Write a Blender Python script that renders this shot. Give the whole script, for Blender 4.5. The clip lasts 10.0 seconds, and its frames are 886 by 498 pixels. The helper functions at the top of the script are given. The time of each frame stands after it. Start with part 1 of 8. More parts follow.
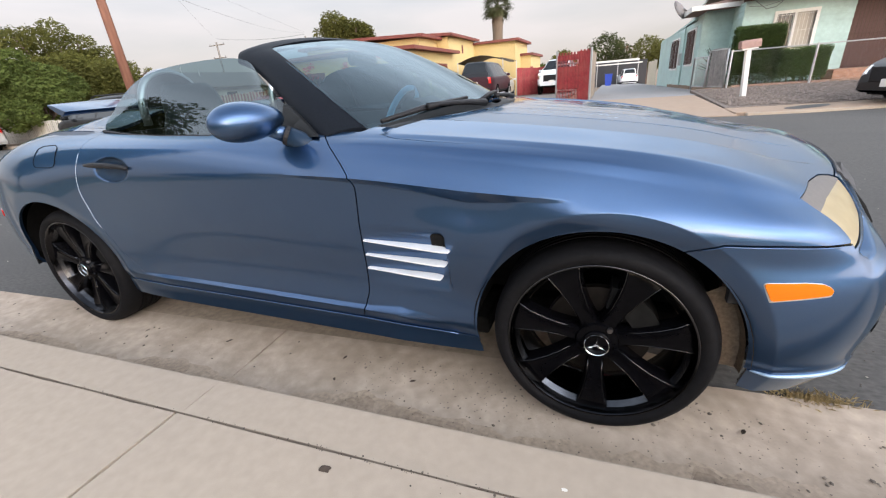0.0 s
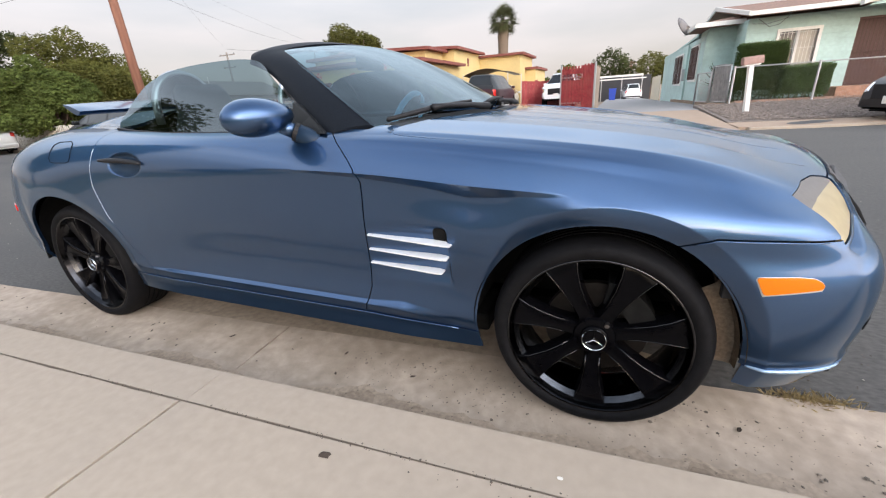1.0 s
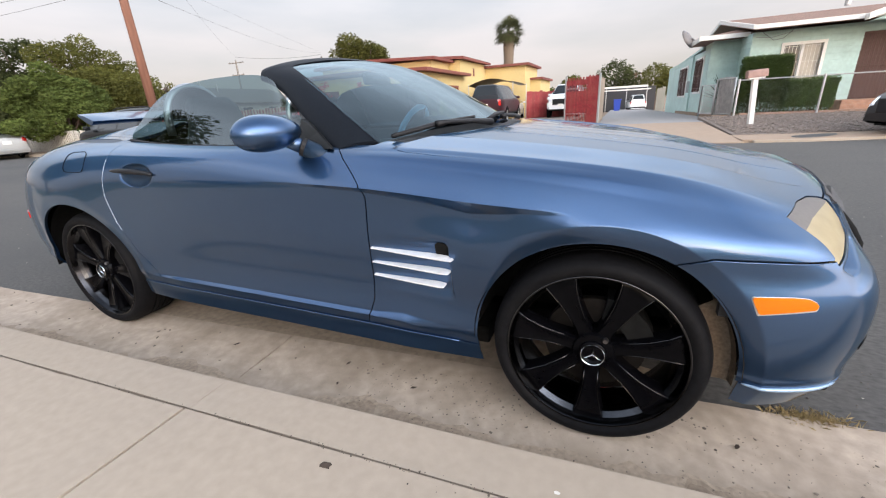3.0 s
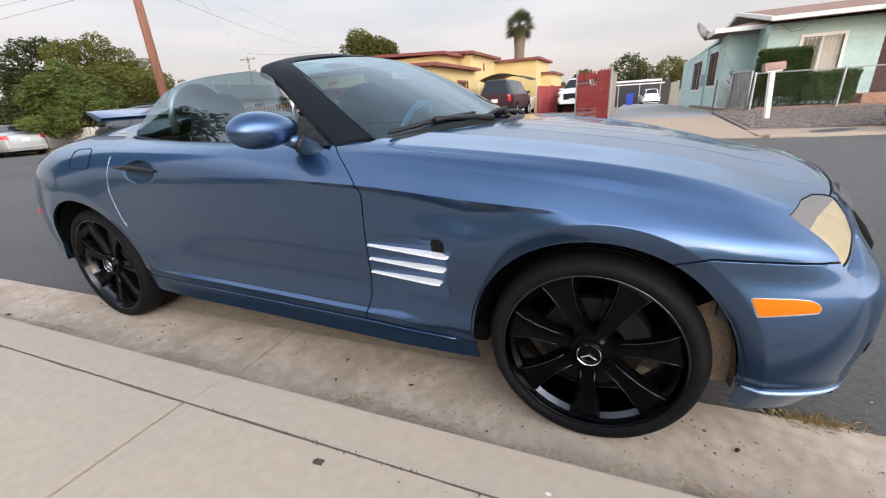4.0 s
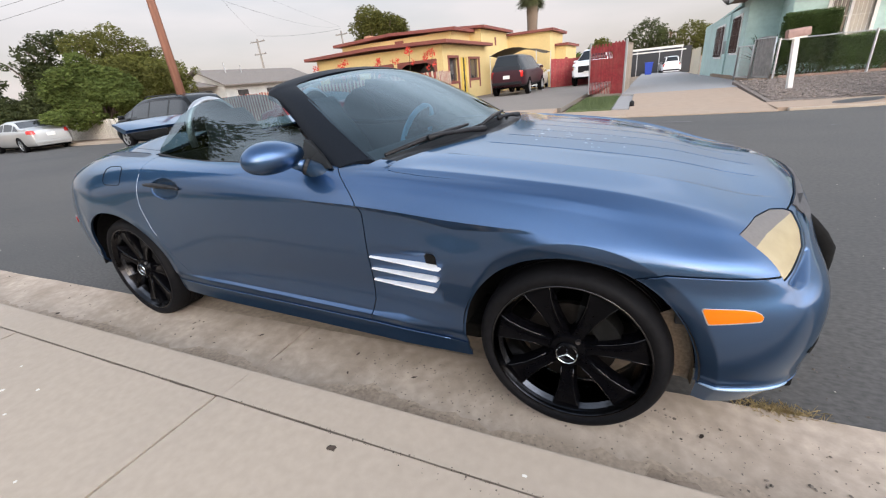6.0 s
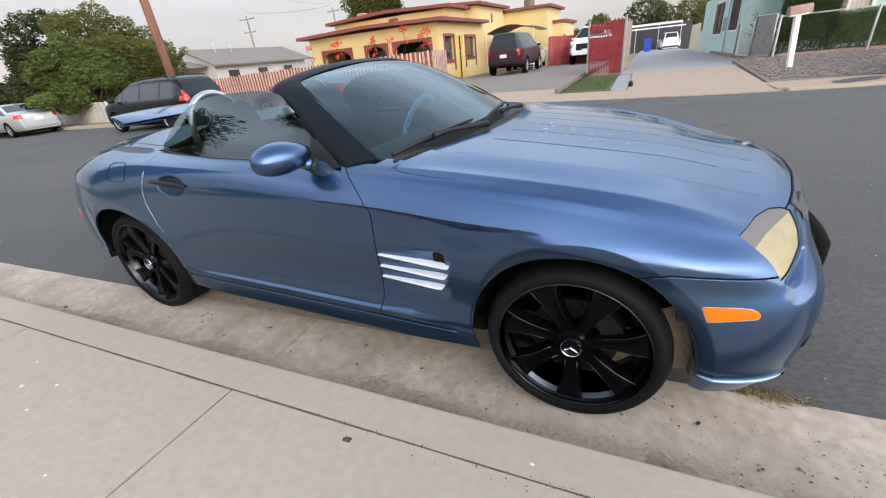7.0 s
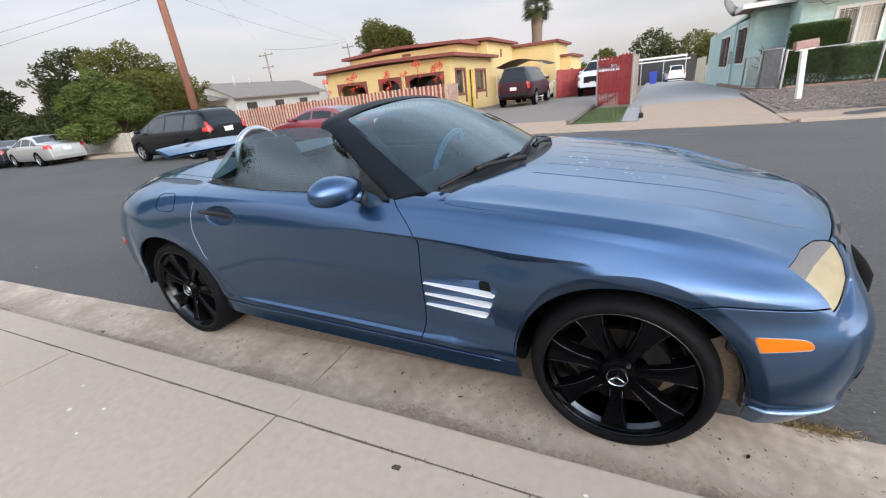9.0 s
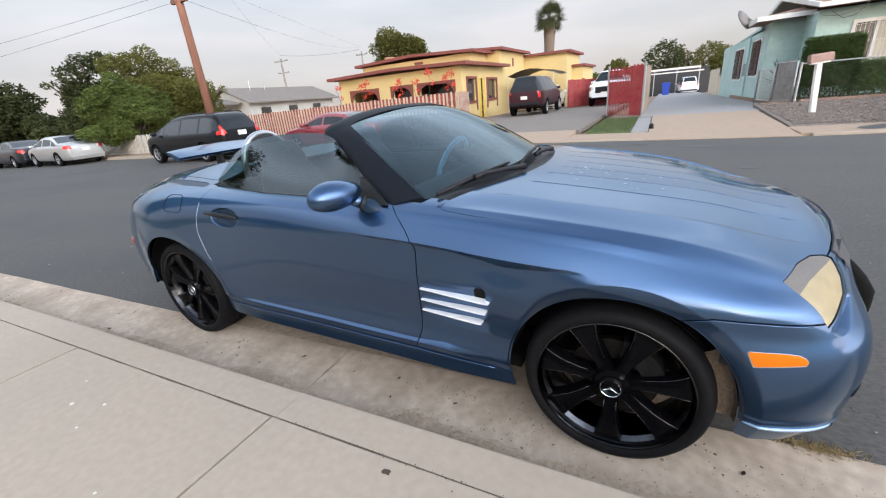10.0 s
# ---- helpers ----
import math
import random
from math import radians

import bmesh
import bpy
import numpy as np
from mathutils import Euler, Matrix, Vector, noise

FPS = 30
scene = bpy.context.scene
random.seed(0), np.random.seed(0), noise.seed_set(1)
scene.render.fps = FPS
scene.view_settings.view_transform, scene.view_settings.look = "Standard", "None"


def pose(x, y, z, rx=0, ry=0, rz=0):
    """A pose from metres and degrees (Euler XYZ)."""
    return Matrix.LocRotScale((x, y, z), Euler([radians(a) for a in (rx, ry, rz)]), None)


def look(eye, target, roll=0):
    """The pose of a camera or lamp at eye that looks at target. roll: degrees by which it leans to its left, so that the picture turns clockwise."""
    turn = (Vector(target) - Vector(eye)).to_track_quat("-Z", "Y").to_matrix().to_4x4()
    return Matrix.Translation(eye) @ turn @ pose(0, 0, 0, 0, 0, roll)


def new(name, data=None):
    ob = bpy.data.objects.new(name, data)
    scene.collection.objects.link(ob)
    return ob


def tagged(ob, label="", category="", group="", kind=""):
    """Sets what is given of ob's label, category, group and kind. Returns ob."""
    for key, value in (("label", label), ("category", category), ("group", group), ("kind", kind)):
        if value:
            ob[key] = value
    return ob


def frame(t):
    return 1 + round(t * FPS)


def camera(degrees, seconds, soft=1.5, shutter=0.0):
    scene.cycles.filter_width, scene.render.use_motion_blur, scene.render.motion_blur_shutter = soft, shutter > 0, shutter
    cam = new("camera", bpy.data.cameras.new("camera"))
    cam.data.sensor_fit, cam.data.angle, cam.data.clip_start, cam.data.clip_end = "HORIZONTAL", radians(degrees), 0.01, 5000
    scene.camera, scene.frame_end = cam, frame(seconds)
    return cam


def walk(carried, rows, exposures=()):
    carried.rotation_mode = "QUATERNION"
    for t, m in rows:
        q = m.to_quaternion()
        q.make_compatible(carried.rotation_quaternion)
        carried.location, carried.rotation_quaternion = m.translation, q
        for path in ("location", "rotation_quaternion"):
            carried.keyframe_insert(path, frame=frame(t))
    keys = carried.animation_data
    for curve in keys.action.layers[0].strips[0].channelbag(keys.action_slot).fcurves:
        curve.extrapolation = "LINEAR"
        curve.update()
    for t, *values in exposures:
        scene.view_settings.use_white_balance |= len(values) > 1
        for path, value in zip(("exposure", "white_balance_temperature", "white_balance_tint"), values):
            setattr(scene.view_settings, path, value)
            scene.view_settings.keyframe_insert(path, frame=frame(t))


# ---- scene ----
import collections

cam = camera(96.4, 10.0, soft=1.2)
PATH = [
    (0, (-0.026, -0.978, 1.022), (-0.737, 0.728, 0.257), -4.7),
    (0.5, (-0.012, -0.998, 0.992), (-0.735, 0.718, 0.262), -4.2),
    (1, (-0.009, -1.021, 0.988), (-0.736, 0.699, 0.274), -3.8),
    (1.5, (-0.006, -1.03, 0.999), (-0.743, 0.695, 0.306), -3.5),
    (2, (-0.007, -1.034, 1.008), (-0.752, 0.692, 0.328), -3.2),
    (2.5, (-0.001, -1.035, 1.015), (-0.746, 0.694, 0.339), -3.2),
    (4, (0.039, -1.007, 1.015), (-0.751, 0.694, 0.321), -3.5),
    (4.5, (0.111, -0.975, 1.016), (-0.741, 0.688, 0.304), -3.5),
    (5, (0.145, -0.987, 1.061), (-0.757, 0.654, 0.36), -3.9),
    (5.5, (0.16, -1.021, 1.119), (-0.733, 0.618, 0.399), -4.9),
    (6, (0.156, -1.051, 1.163), (-0.697, 0.578, 0.375), -5.8),
    (7.5, (0.106, -1.086, 1.256), (-0.718, 0.508, 0.375), -6.5),
    (8, (0.069, -1.118, 1.268), (-0.754, 0.499, 0.427), -6.6),
    (8.5, (0.03, -1.149, 1.277), (-0.805, 0.489, 0.49), -6.5),
    (9, (0.027, -1.165, 1.276), (-0.851, 0.47, 0.53), -6.3),
    (9.5, (0.053, -1.165, 1.275), (-0.853, 0.465, 0.553), -5.9),
    (10, (0.072, -1.156, 1.274), (-0.846, 0.472, 0.564), -5.4),
]
walk(cam, [(t, look(eye, target, roll)) for t, eye, target, roll in PATH],
     [(0.0, 0.07, 6440, 10), (5.5, 0.02, 6420, 10), (8.0, 0.0, 6120, 8), (10.0, 0.0, 6180, 8)])

# ---- light ----
world = bpy.data.worlds.new("dusk_sky")
scene.world = world
world.use_nodes = True
wn, wl = world.node_tree.nodes, world.node_tree.links
wn.clear()
w_out = wn.new("ShaderNodeOutputWorld")
w_bg = wn.new("ShaderNodeBackground")
w_sky = wn.new("ShaderNodeTexSky")
w_sky.sky_type = "NISHITA"
w_sky.sun_disc = False
SUN_ELEVATION, SUN_AZIMUTH = radians(16), radians(150)
w_sky.sun_elevation, w_sky.sun_rotation = SUN_ELEVATION, SUN_AZIMUTH
w_sky.air_density, w_sky.dust_density, w_sky.ozone_density = 1.0, 2.5, 1.0
# thin even cloud veils most of the blue
w_co = wn.new("ShaderNodeTexCoord")
w_map = wn.new("ShaderNodeMapping")
w_map.inputs["Scale"].default_value = (1.2, 1.2, 5.0)
w_noise = wn.new("ShaderNodeTexNoise")
w_noise.inputs["Scale"].default_value = 1.6
w_noise.inputs["Detail"].default_value = 5
w_ramp = wn.new("ShaderNodeValToRGB")
w_ramp.color_ramp.elements[0].position, w_ramp.color_ramp.elements[0].color = 0.35, (0.62, 0.62, 0.62, 1)
w_ramp.color_ramp.elements[1].position, w_ramp.color_ramp.elements[1].color = 0.65, (0.95, 0.95, 0.95, 1)
w_sep = wn.new("ShaderNodeSeparateXYZ")
w_height = wn.new("ShaderNodeValToRGB")
w_height.color_ramp.elements[0].position, w_height.color_ramp.elements[0].color = 0.0, (8.6, 7.6, 7.2, 1)
w_height.color_ramp.elements[1].position, w_height.color_ramp.elements[1].color = 0.14, (8.9, 8.4, 8.4, 1)
for spot, tone in ((0.24, (9.8, 9.7, 10.1, 1)), (0.32, (13.4, 14.0, 15.2, 1)), (0.46, (20.6, 21.8, 24.0, 1)), (0.64, (16.4, 17.8, 20.4, 1)), (1.0, (8.0, 9.4, 11.6, 1))):   # brighter overhead
    w_height.color_ramp.elements.new(spot).color = tone
w_mix = wn.new("ShaderNodeMix")
w_mix.data_type = "RGBA"
wl.new(w_co.outputs["Generated"], w_map.inputs["Vector"])
wl.new(w_map.outputs["Vector"], w_noise.inputs["Vector"])
wl.new(w_noise.outputs["Fac"], w_ramp.inputs["Fac"])
wl.new(w_co.outputs["Generated"], w_sep.inputs["Vector"])
wl.new(w_sep.outputs["Z"], w_height.inputs["Fac"])
wl.new(w_ramp.outputs["Color"], w_mix.inputs["Factor"])
wl.new(w_sky.outputs["Color"], w_mix.inputs["A"])
wl.new(w_height.outputs["Color"], w_mix.inputs["B"])
# the evening glow: the sky brightens towards the street's nearer end
w_dot = wn.new("ShaderNodeVectorMath")
w_dot.operation = "DOT_PRODUCT"
w_dot.inputs[1].default_value = (0.86, -0.50, -0.10)
w_glow = wn.new("ShaderNodeMapRange")
w_glow.interpolation_type = "SMOOTHSTEP"
w_glow.inputs["From Min"].default_value, w_glow.inputs["From Max"].default_value = 0.3, 1.0
w_tint = wn.new("ShaderNodeVectorMath")
w_tint.operation = "MULTIPLY_ADD"
w_tint.inputs[1].default_value, w_tint.inputs[2].default_value = (4.3, 4.1, 3.9), (1.0, 1.0, 1.0)
w_times = wn.new("ShaderNodeVectorMath")
w_times.operation = "MULTIPLY"
wl.new(w_co.outputs["Generated"], w_dot.inputs[0])
wl.new(w_dot.outputs["Value"], w_glow.inputs["Value"])
wl.new(w_glow.outputs["Result"], w_tint.inputs[0])
wl.new(w_mix.outputs["Result"], w_times.inputs[0])
wl.new(w_tint.outputs["Vector"], w_times.inputs[1])
wl.new(w_times.outputs["Vector"], w_bg.inputs["Color"])
w_bg.inputs["Strength"].default_value = 0.100
wl.new(w_bg.outputs["Background"], w_out.inputs["Surface"])

sun = new("sun", bpy.data.lights.new("sun", "SUN"))
sun.data.energy, sun.data.angle, sun.data.color = 0.25, radians(80), (1.0, 0.84, 0.66)
sun.matrix_world = look((12, -9, 9), (0, 0, 0))

# ---- materials ----
def material(name, color, rough=0.6, metal=0.0, vary=0.12, grain=40.0, bump=0.0, bump_scale=120.0, stain=0.0, stain_scale=1.5,
             stain_color=None, coat=0.0, coat_ior=1.5, spec=0.5, edge=None, flakes=0.0, random_tint=0.0, stretch=(1, 1, 1), coords="Object"):
    """A procedural surface: a base colour varied by fine grain and by broad stains, with a little relief."""
    m = bpy.data.materials.new(name)
    m.use_nodes = True
    n, l = m.node_tree.nodes, m.node_tree.links
    b = n["Principled BSDF"]
    b.inputs["Roughness"].default_value, b.inputs["Metallic"].default_value = rough, metal
    b.inputs["Specular IOR Level"].default_value = spec
    b.inputs["Coat Weight"].default_value, b.inputs["Coat Roughness"].default_value = coat, 0.075
    b.inputs["Coat IOR"].default_value = coat_ior
    if edge:
        b.inputs["Specular Tint"].default_value = (*edge, 1)
    co = n.new("ShaderNodeTexCoord")
    mp = n.new("ShaderNodeMapping")
    mp.inputs["Scale"].default_value = stretch
    l.new(co.outputs[coords], mp.inputs["Vector"])
    fine = n.new("ShaderNodeTexNoise")
    fine.inputs["Scale"].default_value, fine.inputs["Detail"].default_value = grain, 6
    l.new(mp.outputs["Vector"], fine.inputs["Vector"])
    c = Vector(color)
    ramp = n.new("ShaderNodeValToRGB")
    ramp.color_ramp.elements[0].position, ramp.color_ramp.elements[1].position = 0.3, 0.7
    ramp.color_ramp.elements[0].color = (*(c * (1 - vary)), 1)
    ramp.color_ramp.elements[1].color = (*[min(1, v * (1 + vary)) for v in c], 1)
    l.new(fine.outputs["Fac"], ramp.inputs["Fac"])
    last = ramp.outputs["Color"]
    if stain:
        broad = n.new("ShaderNodeTexNoise")
        broad.inputs["Scale"].default_value, broad.inputs["Detail"].default_value = stain_scale, 5
        broad.inputs["Roughness"].default_value = 0.65
        l.new(mp.outputs["Vector"], broad.inputs["Vector"])
        r2 = n.new("ShaderNodeValToRGB")
        r2.color_ramp.elements[0].position, r2.color_ramp.elements[1].position = 0.42, 0.68
        r2.color_ramp.elements[0].color, r2.color_ramp.elements[1].color = (0, 0, 0, 1), (stain, stain, stain, 1)
        l.new(broad.outputs["Fac"], r2.inputs["Fac"])
        mix = n.new("ShaderNodeMix")
        mix.data_type = "RGBA"
        l.new(r2.outputs["Color"], mix.inputs["Factor"])
        l.new(last, mix.inputs["A"])
        mix.inputs["B"].default_value = (*(stain_color or tuple(c * 0.45)), 1)
        last = mix.outputs["Result"]
    if random_tint:
        info = n.new("ShaderNodeObjectInfo")
        geo = n.new("ShaderNodeNewGeometry")
        add = n.new("ShaderNodeMath")
        add.operation = "ADD"
        l.new(info.outputs["Random"], add.inputs[0])
        l.new(geo.outputs["Random Per Island"], add.inputs[1])
        rng = n.new("ShaderNodeMapRange")
        rng.inputs["From Max"].default_value = 2.0
        rng.inputs["To Min"].default_value, rng.inputs["To Max"].default_value = 1 - random_tint, 1 + random_tint
        l.new(add.outputs[0], rng.inputs["Value"])
        hsv = n.new("ShaderNodeHueSaturation")
        l.new(rng.outputs["Result"], hsv.inputs["Value"])
        l.new(last, hsv.inputs["Color"])
        last = hsv.outputs["Color"]
    l.new(last, b.inputs["Base Color"])
    if bump:
        bm_noise = n.new("ShaderNodeTexNoise")
        bm_noise.inputs["Scale"].default_value, bm_noise.inputs["Detail"].default_value = bump_scale, 5
        l.new(mp.outputs["Vector"], bm_noise.inputs["Vector"])
        bp = n.new("ShaderNodeBump")
        bp.inputs["Strength"].default_value, bp.inputs["Distance"].default_value = bump, 0.004
        l.new(bm_noise.outputs["Fac"], bp.inputs["Height"])
        l.new(bp.outputs["Normal"], b.inputs["Normal"])
    if flakes:
        vo = n.new("ShaderNodeTexVoronoi")
        vo.inputs["Scale"].default_value = 1800
        l.new(co.outputs["Object"], vo.inputs["Vector"])
        r3 = n.new("ShaderNodeMapRange")
        r3.inputs["To Min"].default_value, r3.inputs["To Max"].default_value = rough - flakes, rough + flakes
        l.new(vo.outputs["Color"], r3.inputs["Value"])
        l.new(r3.outputs["Result"], b.inputs["Roughness"])
    return m


def glass_material(name, tint=(0.75, 0.85, 0.83), rough=0.0, see=0.8, ior=1.9, sheen=(0.85, 0.94, 1.0)):
    """Clear thin glass: a see-through tint with a mirror sheen that grows at grazing angles."""
    m = bpy.data.materials.new(name)
    m.use_nodes = True
    n, l = m.node_tree.nodes, m.node_tree.links
    n.clear()
    out = n.new("ShaderNodeOutputMaterial")
    tr, gl = n.new("ShaderNodeBsdfTransparent"), n.new("ShaderNodeBsdfGlossy")
    tr.inputs["Color"].default_value = (*[v * see for v in tint], 1)
    gl.inputs["Roughness"].default_value = rough
    gl.inputs["Color"].default_value = (*sheen, 1)
    fr = n.new("ShaderNodeFresnel")
    fr.inputs["IOR"].default_value = ior
    mx = n.new("ShaderNodeMixShader")
    l.new(fr.outputs["Fac"], mx.inputs["Fac"])
    l.new(tr.outputs["BSDF"], mx.inputs[1])
    l.new(gl.outputs["BSDF"], mx.inputs[2])
    l.new(mx.outputs["Shader"], out.inputs["Surface"])
    return m


PAINT = material("blue_metallic_paint", (0.041, 0.089, 0.188), rough=0.35, metal=0.97, vary=0.02, grain=300, coat=1.0, coat_ior=1.49, edge=(0.50, 0.70, 0.84), flakes=0.05,
                 stain=0.05, stain_scale=6, stain_color=(0.09, 0.17, 0.28))
BLACK_TRIM = material("black_plastic", (0.014, 0.014, 0.016), rough=0.5, vary=0.2, bump=0.1, spec=0.2)
BLACK_WRAP = material("matt_black_wrap", (0.007, 0.009, 0.013), rough=0.5, vary=0.2, grain=200, bump=0.05, spec=0.08)
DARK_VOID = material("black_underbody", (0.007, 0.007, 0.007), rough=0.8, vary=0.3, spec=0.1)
RUBBER = material("tyre_rubber", (0.006, 0.006, 0.007), rough=0.6, vary=0.25, grain=60, bump=0.15, stain=0.2, stain_scale=8, stain_color=(0.012, 0.011, 0.010), spec=0.07)
RIM_BLACK = material("gloss_black_rim", (0.002, 0.002, 0.0026), rough=0.11, vary=0.2, spec=0.06)
RIM_STEP = material("rim_step_reflection", (0.055, 0.058, 0.064), rough=0.25, metal=1.0, vary=0.2)
DISC = material("dark_brake_steel", (0.014, 0.012, 0.011), rough=0.5, metal=0.8, vary=0.3)
RIM_EDGE = material("metal_lip_and_glint", (0.075, 0.075, 0.08), rough=0.22, metal=1.0, vary=0.1)
# pale blue painted as the sky highlight of the bumper lip
LIP_HIGHLIGHT = material("pale_blue_highlight", (0.27, 0.38, 0.52), rough=0.3, metal=0.5, vary=0.06)
STRAKE = material("pale_silver_strake", (0.74, 0.75, 0.77), rough=0.35, metal=0.25, vary=0.04)
CHROME = material("chrome", (0.75, 0.76, 0.78), rough=0.12, metal=1.0, vary=0.04)
SILVER = material("brushed_silver", (0.5, 0.51, 0.53), rough=0.3, metal=0.9, vary=0.05)
STEEL = material("worn_steel", (0.16, 0.15, 0.15), rough=0.4, metal=1.0, vary=0.2, grain=30)
AMBER = material("amber_lens", (0.58, 0.135, 0.002), rough=0.2, vary=0.02, grain=150, spec=0.3)
RED_LENS = material("red_lens", (0.55, 0.02, 0.015), rough=0.15, vary=0.1, coat=0.5)
LAMP_YELLOW = material("yellowed_lamp_plastic", (0.29, 0.228, 0.118), rough=0.38, vary=0.06, grain=18, stain=0.35, stain_scale=9, stain_color=(0.40, 0.33, 0.20), coat=0.3)
LAMP_GREY = material("grey_tape", (0.12, 0.108, 0.10), rough=0.55, vary=0.08, grain=90, bump=0.06)
LEATHER = material("dark_leather", (0.03, 0.03, 0.032), rough=0.5, vary=0.2, grain=90, bump=0.15)
WINDSCREEN = glass_material("windscreen_glass", (0.45, 0.75, 0.90), see=0.36, ior=1.68, sheen=(0.78, 0.93, 1.0))
SIDE_GLASS = glass_material("tinted_side_glass", (0.36, 0.5, 0.49), see=0.46, ior=1.7)
CAR_GLASS = material("dark_car_glass", (0.012, 0.015, 0.018), rough=0.04, vary=0.1, spec=0.42)
ASPHALT = material("asphalt", (0.075, 0.069, 0.063), rough=0.85, vary=0.32, grain=55, bump=0.5, bump_scale=90, stain=0.85, stain_scale=0.38, stain_color=(0.052, 0.050, 0.048), stretch=(0.6, 1, 1))
CONCRETE = material("pavement_concrete", (0.360, 0.296, 0.232), rough=0.85, vary=0.06, grain=30, bump=0.16, bump_scale=420, stain=0.34, stain_scale=0.8, stain_color=(0.29, 0.243, 0.20))
GUTTER = material("stained_gutter_concrete", (0.41, 0.327, 0.254), rough=0.85, vary=0.16, grain=22, bump=0.4, bump_scale=110, stain=0.7, stain_scale=2.6, stain_color=(0.235, 0.178, 0.128))
DRIVE = material("driveway_concrete", (0.325, 0.235, 0.168), rough=0.85, vary=0.06, grain=6, stain=0.25, stain_scale=0.6, stain_color=(0.3, 0.25, 0.2))
DRIVE_GREY = material("grey_driveway_concrete", (0.175, 0.148, 0.125), rough=0.85, vary=0.06, grain=6, stain=0.3, stain_scale=0.5, stain_color=(0.135, 0.113, 0.097))
DRIVE_PALE = material("pale_driveway_concrete", (0.25, 0.24, 0.235), rough=0.85, vary=0.06, grain=6, stain=0.25, stain_scale=0.4, stain_color=(0.27, 0.27, 0.28))
BACK_LOT = material("patchy_grass_ground", (0.12, 0.125, 0.085), rough=0.95, vary=0.15, grain=8, stain=0.3, stain_scale=0.6, stain_color=(0.10, 0.10, 0.065))
DARK_DIRT = material("packed_dark_dirt", (0.03, 0.024, 0.019), rough=0.95, vary=0.4, grain=30)
ROAD_DIRT = material("drifted_road_dirt", (0.30, 0.235, 0.175), rough=0.95, vary=0.2, grain=30, bump=0.5, bump_scale=80, stain=0.5, stain_scale=4, stain_color=(0.2, 0.155, 0.115))
EARTH = material("dry_earth", (0.26, 0.185, 0.125), rough=0.95, vary=0.25, grain=8, bump=0.6, bump_scale=30, stain=0.4, stain_scale=1.2)
GRAVEL = material("grey_gravel", (0.135, 0.108, 0.09), rough=0.9, vary=0.35, grain=14, bump=0.8, bump_scale=20, random_tint=0.35)
GRASS_DRY = material("dry_grass", (0.36, 0.27, 0.13), rough=0.9, vary=0.2, random_tint=0.3)
GRASS = material("green_grass", (0.09, 0.12, 0.045), rough=0.9, vary=0.3, grain=20, random_tint=0.3)
def leaf_material(name, color):
    m = material(name, color, rough=0.7, vary=0.3, grain=0.5, random_tint=0.45, spec=0.12)
    n, l = m.node_tree.nodes, m.node_tree.links
    b, out = n["Principled BSDF"], n["Material Output"]
    tl, ad = n.new("ShaderNodeBsdfTranslucent"), n.new("ShaderNodeMixShader")
    ad.inputs["Fac"].default_value = 0.4
    l.new(b.inputs["Base Color"].links[0].from_socket, tl.inputs["Color"])
    l.new(b.outputs["BSDF"], ad.inputs[1])
    l.new(tl.outputs["BSDF"], ad.inputs[2])
    l.new(ad.outputs["Shader"], out.inputs["Surface"])
    return m


LEAF = leaf_material("tree_leaves", (0.125, 0.125, 0.034))
LEAF_LIGHT = leaf_material("light_leaves", (0.16, 0.20, 0.055))
HEDGE_LEAF = leaf_material("hedge_leaves", (0.08, 0.12, 0.036))
LEAF_DARK = leaf_material("dark_leaves", (0.062, 0.072, 0.028))
BARK = material("bark", (0.14, 0.10, 0.08), rough=0.95, vary=0.35, grain=12, bump=0.8, bump_scale=25, stretch=(1, 1, 0.2))
POLE_WOOD = material("pole_wood", (0.22, 0.10, 0.065), rough=0.9, vary=0.25, grain=10, bump=0.4, stretch=(1, 1, 0.1))
YELLOW_WALL = material("yellow_stucco", (0.60, 0.46, 0.215), rough=0.9, vary=0.05, grain=10, bump=0.3, bump_scale=60, stain=0.12, stain_scale=0.7)
CREAM_WALL = material("cream_stucco", (0.62, 0.56, 0.44), rough=0.9, vary=0.06, grain=10, stain=0.15, stain_scale=0.8)
RED_TRIM = material("red_brown_trim", (0.185, 0.052, 0.040), rough=0.7, vary=0.15, grain=15)
RED_FENCE = material("red_painted_boards", (0.235, 0.022, 0.027), rough=0.65, vary=0.25, grain=14, stain=0.6, stain_scale=2.5, stain_color=(0.30, 0.075, 0.06), random_tint=0.25)
PICKET_RED = material("red_brown_picket", (0.25, 0.055, 0.045), rough=0.8, vary=0.2, grain=20, random_tint=0.2)
PICKET_PALE = material("weathered_picket", (0.42, 0.34, 0.26), rough=0.9, vary=0.2, grain=20, random_tint=0.25)
WHITE_PAINT = material("white_paint", (0.75, 0.73, 0.69), rough=0.6, vary=0.05, grain=14, stain=0.15, stain_scale=2)
TEAL_SIDING = material("teal_siding", (0.44, 0.59, 0.555), rough=0.65, vary=0.07, grain=10, stain=0.3, stain_scale=1, random_tint=0.05)
ROOF_BROWN = material("brown_shingle", (0.22, 0.13, 0.095), rough=0.95, vary=0.3, grain=14, bump=0.5, bump_scale=25)
ROOF_GREY = material("grey_shingle", (0.27, 0.24, 0.2), rough=0.95, vary=0.2, grain=10, bump=0.4, bump_scale=25)
WEATHERED = material("weathered_grey_wood", (0.26, 0.23, 0.2), rough=0.9, vary=0.25, grain=14, stretch=(1, 1, 0.15), random_tint=0.25)
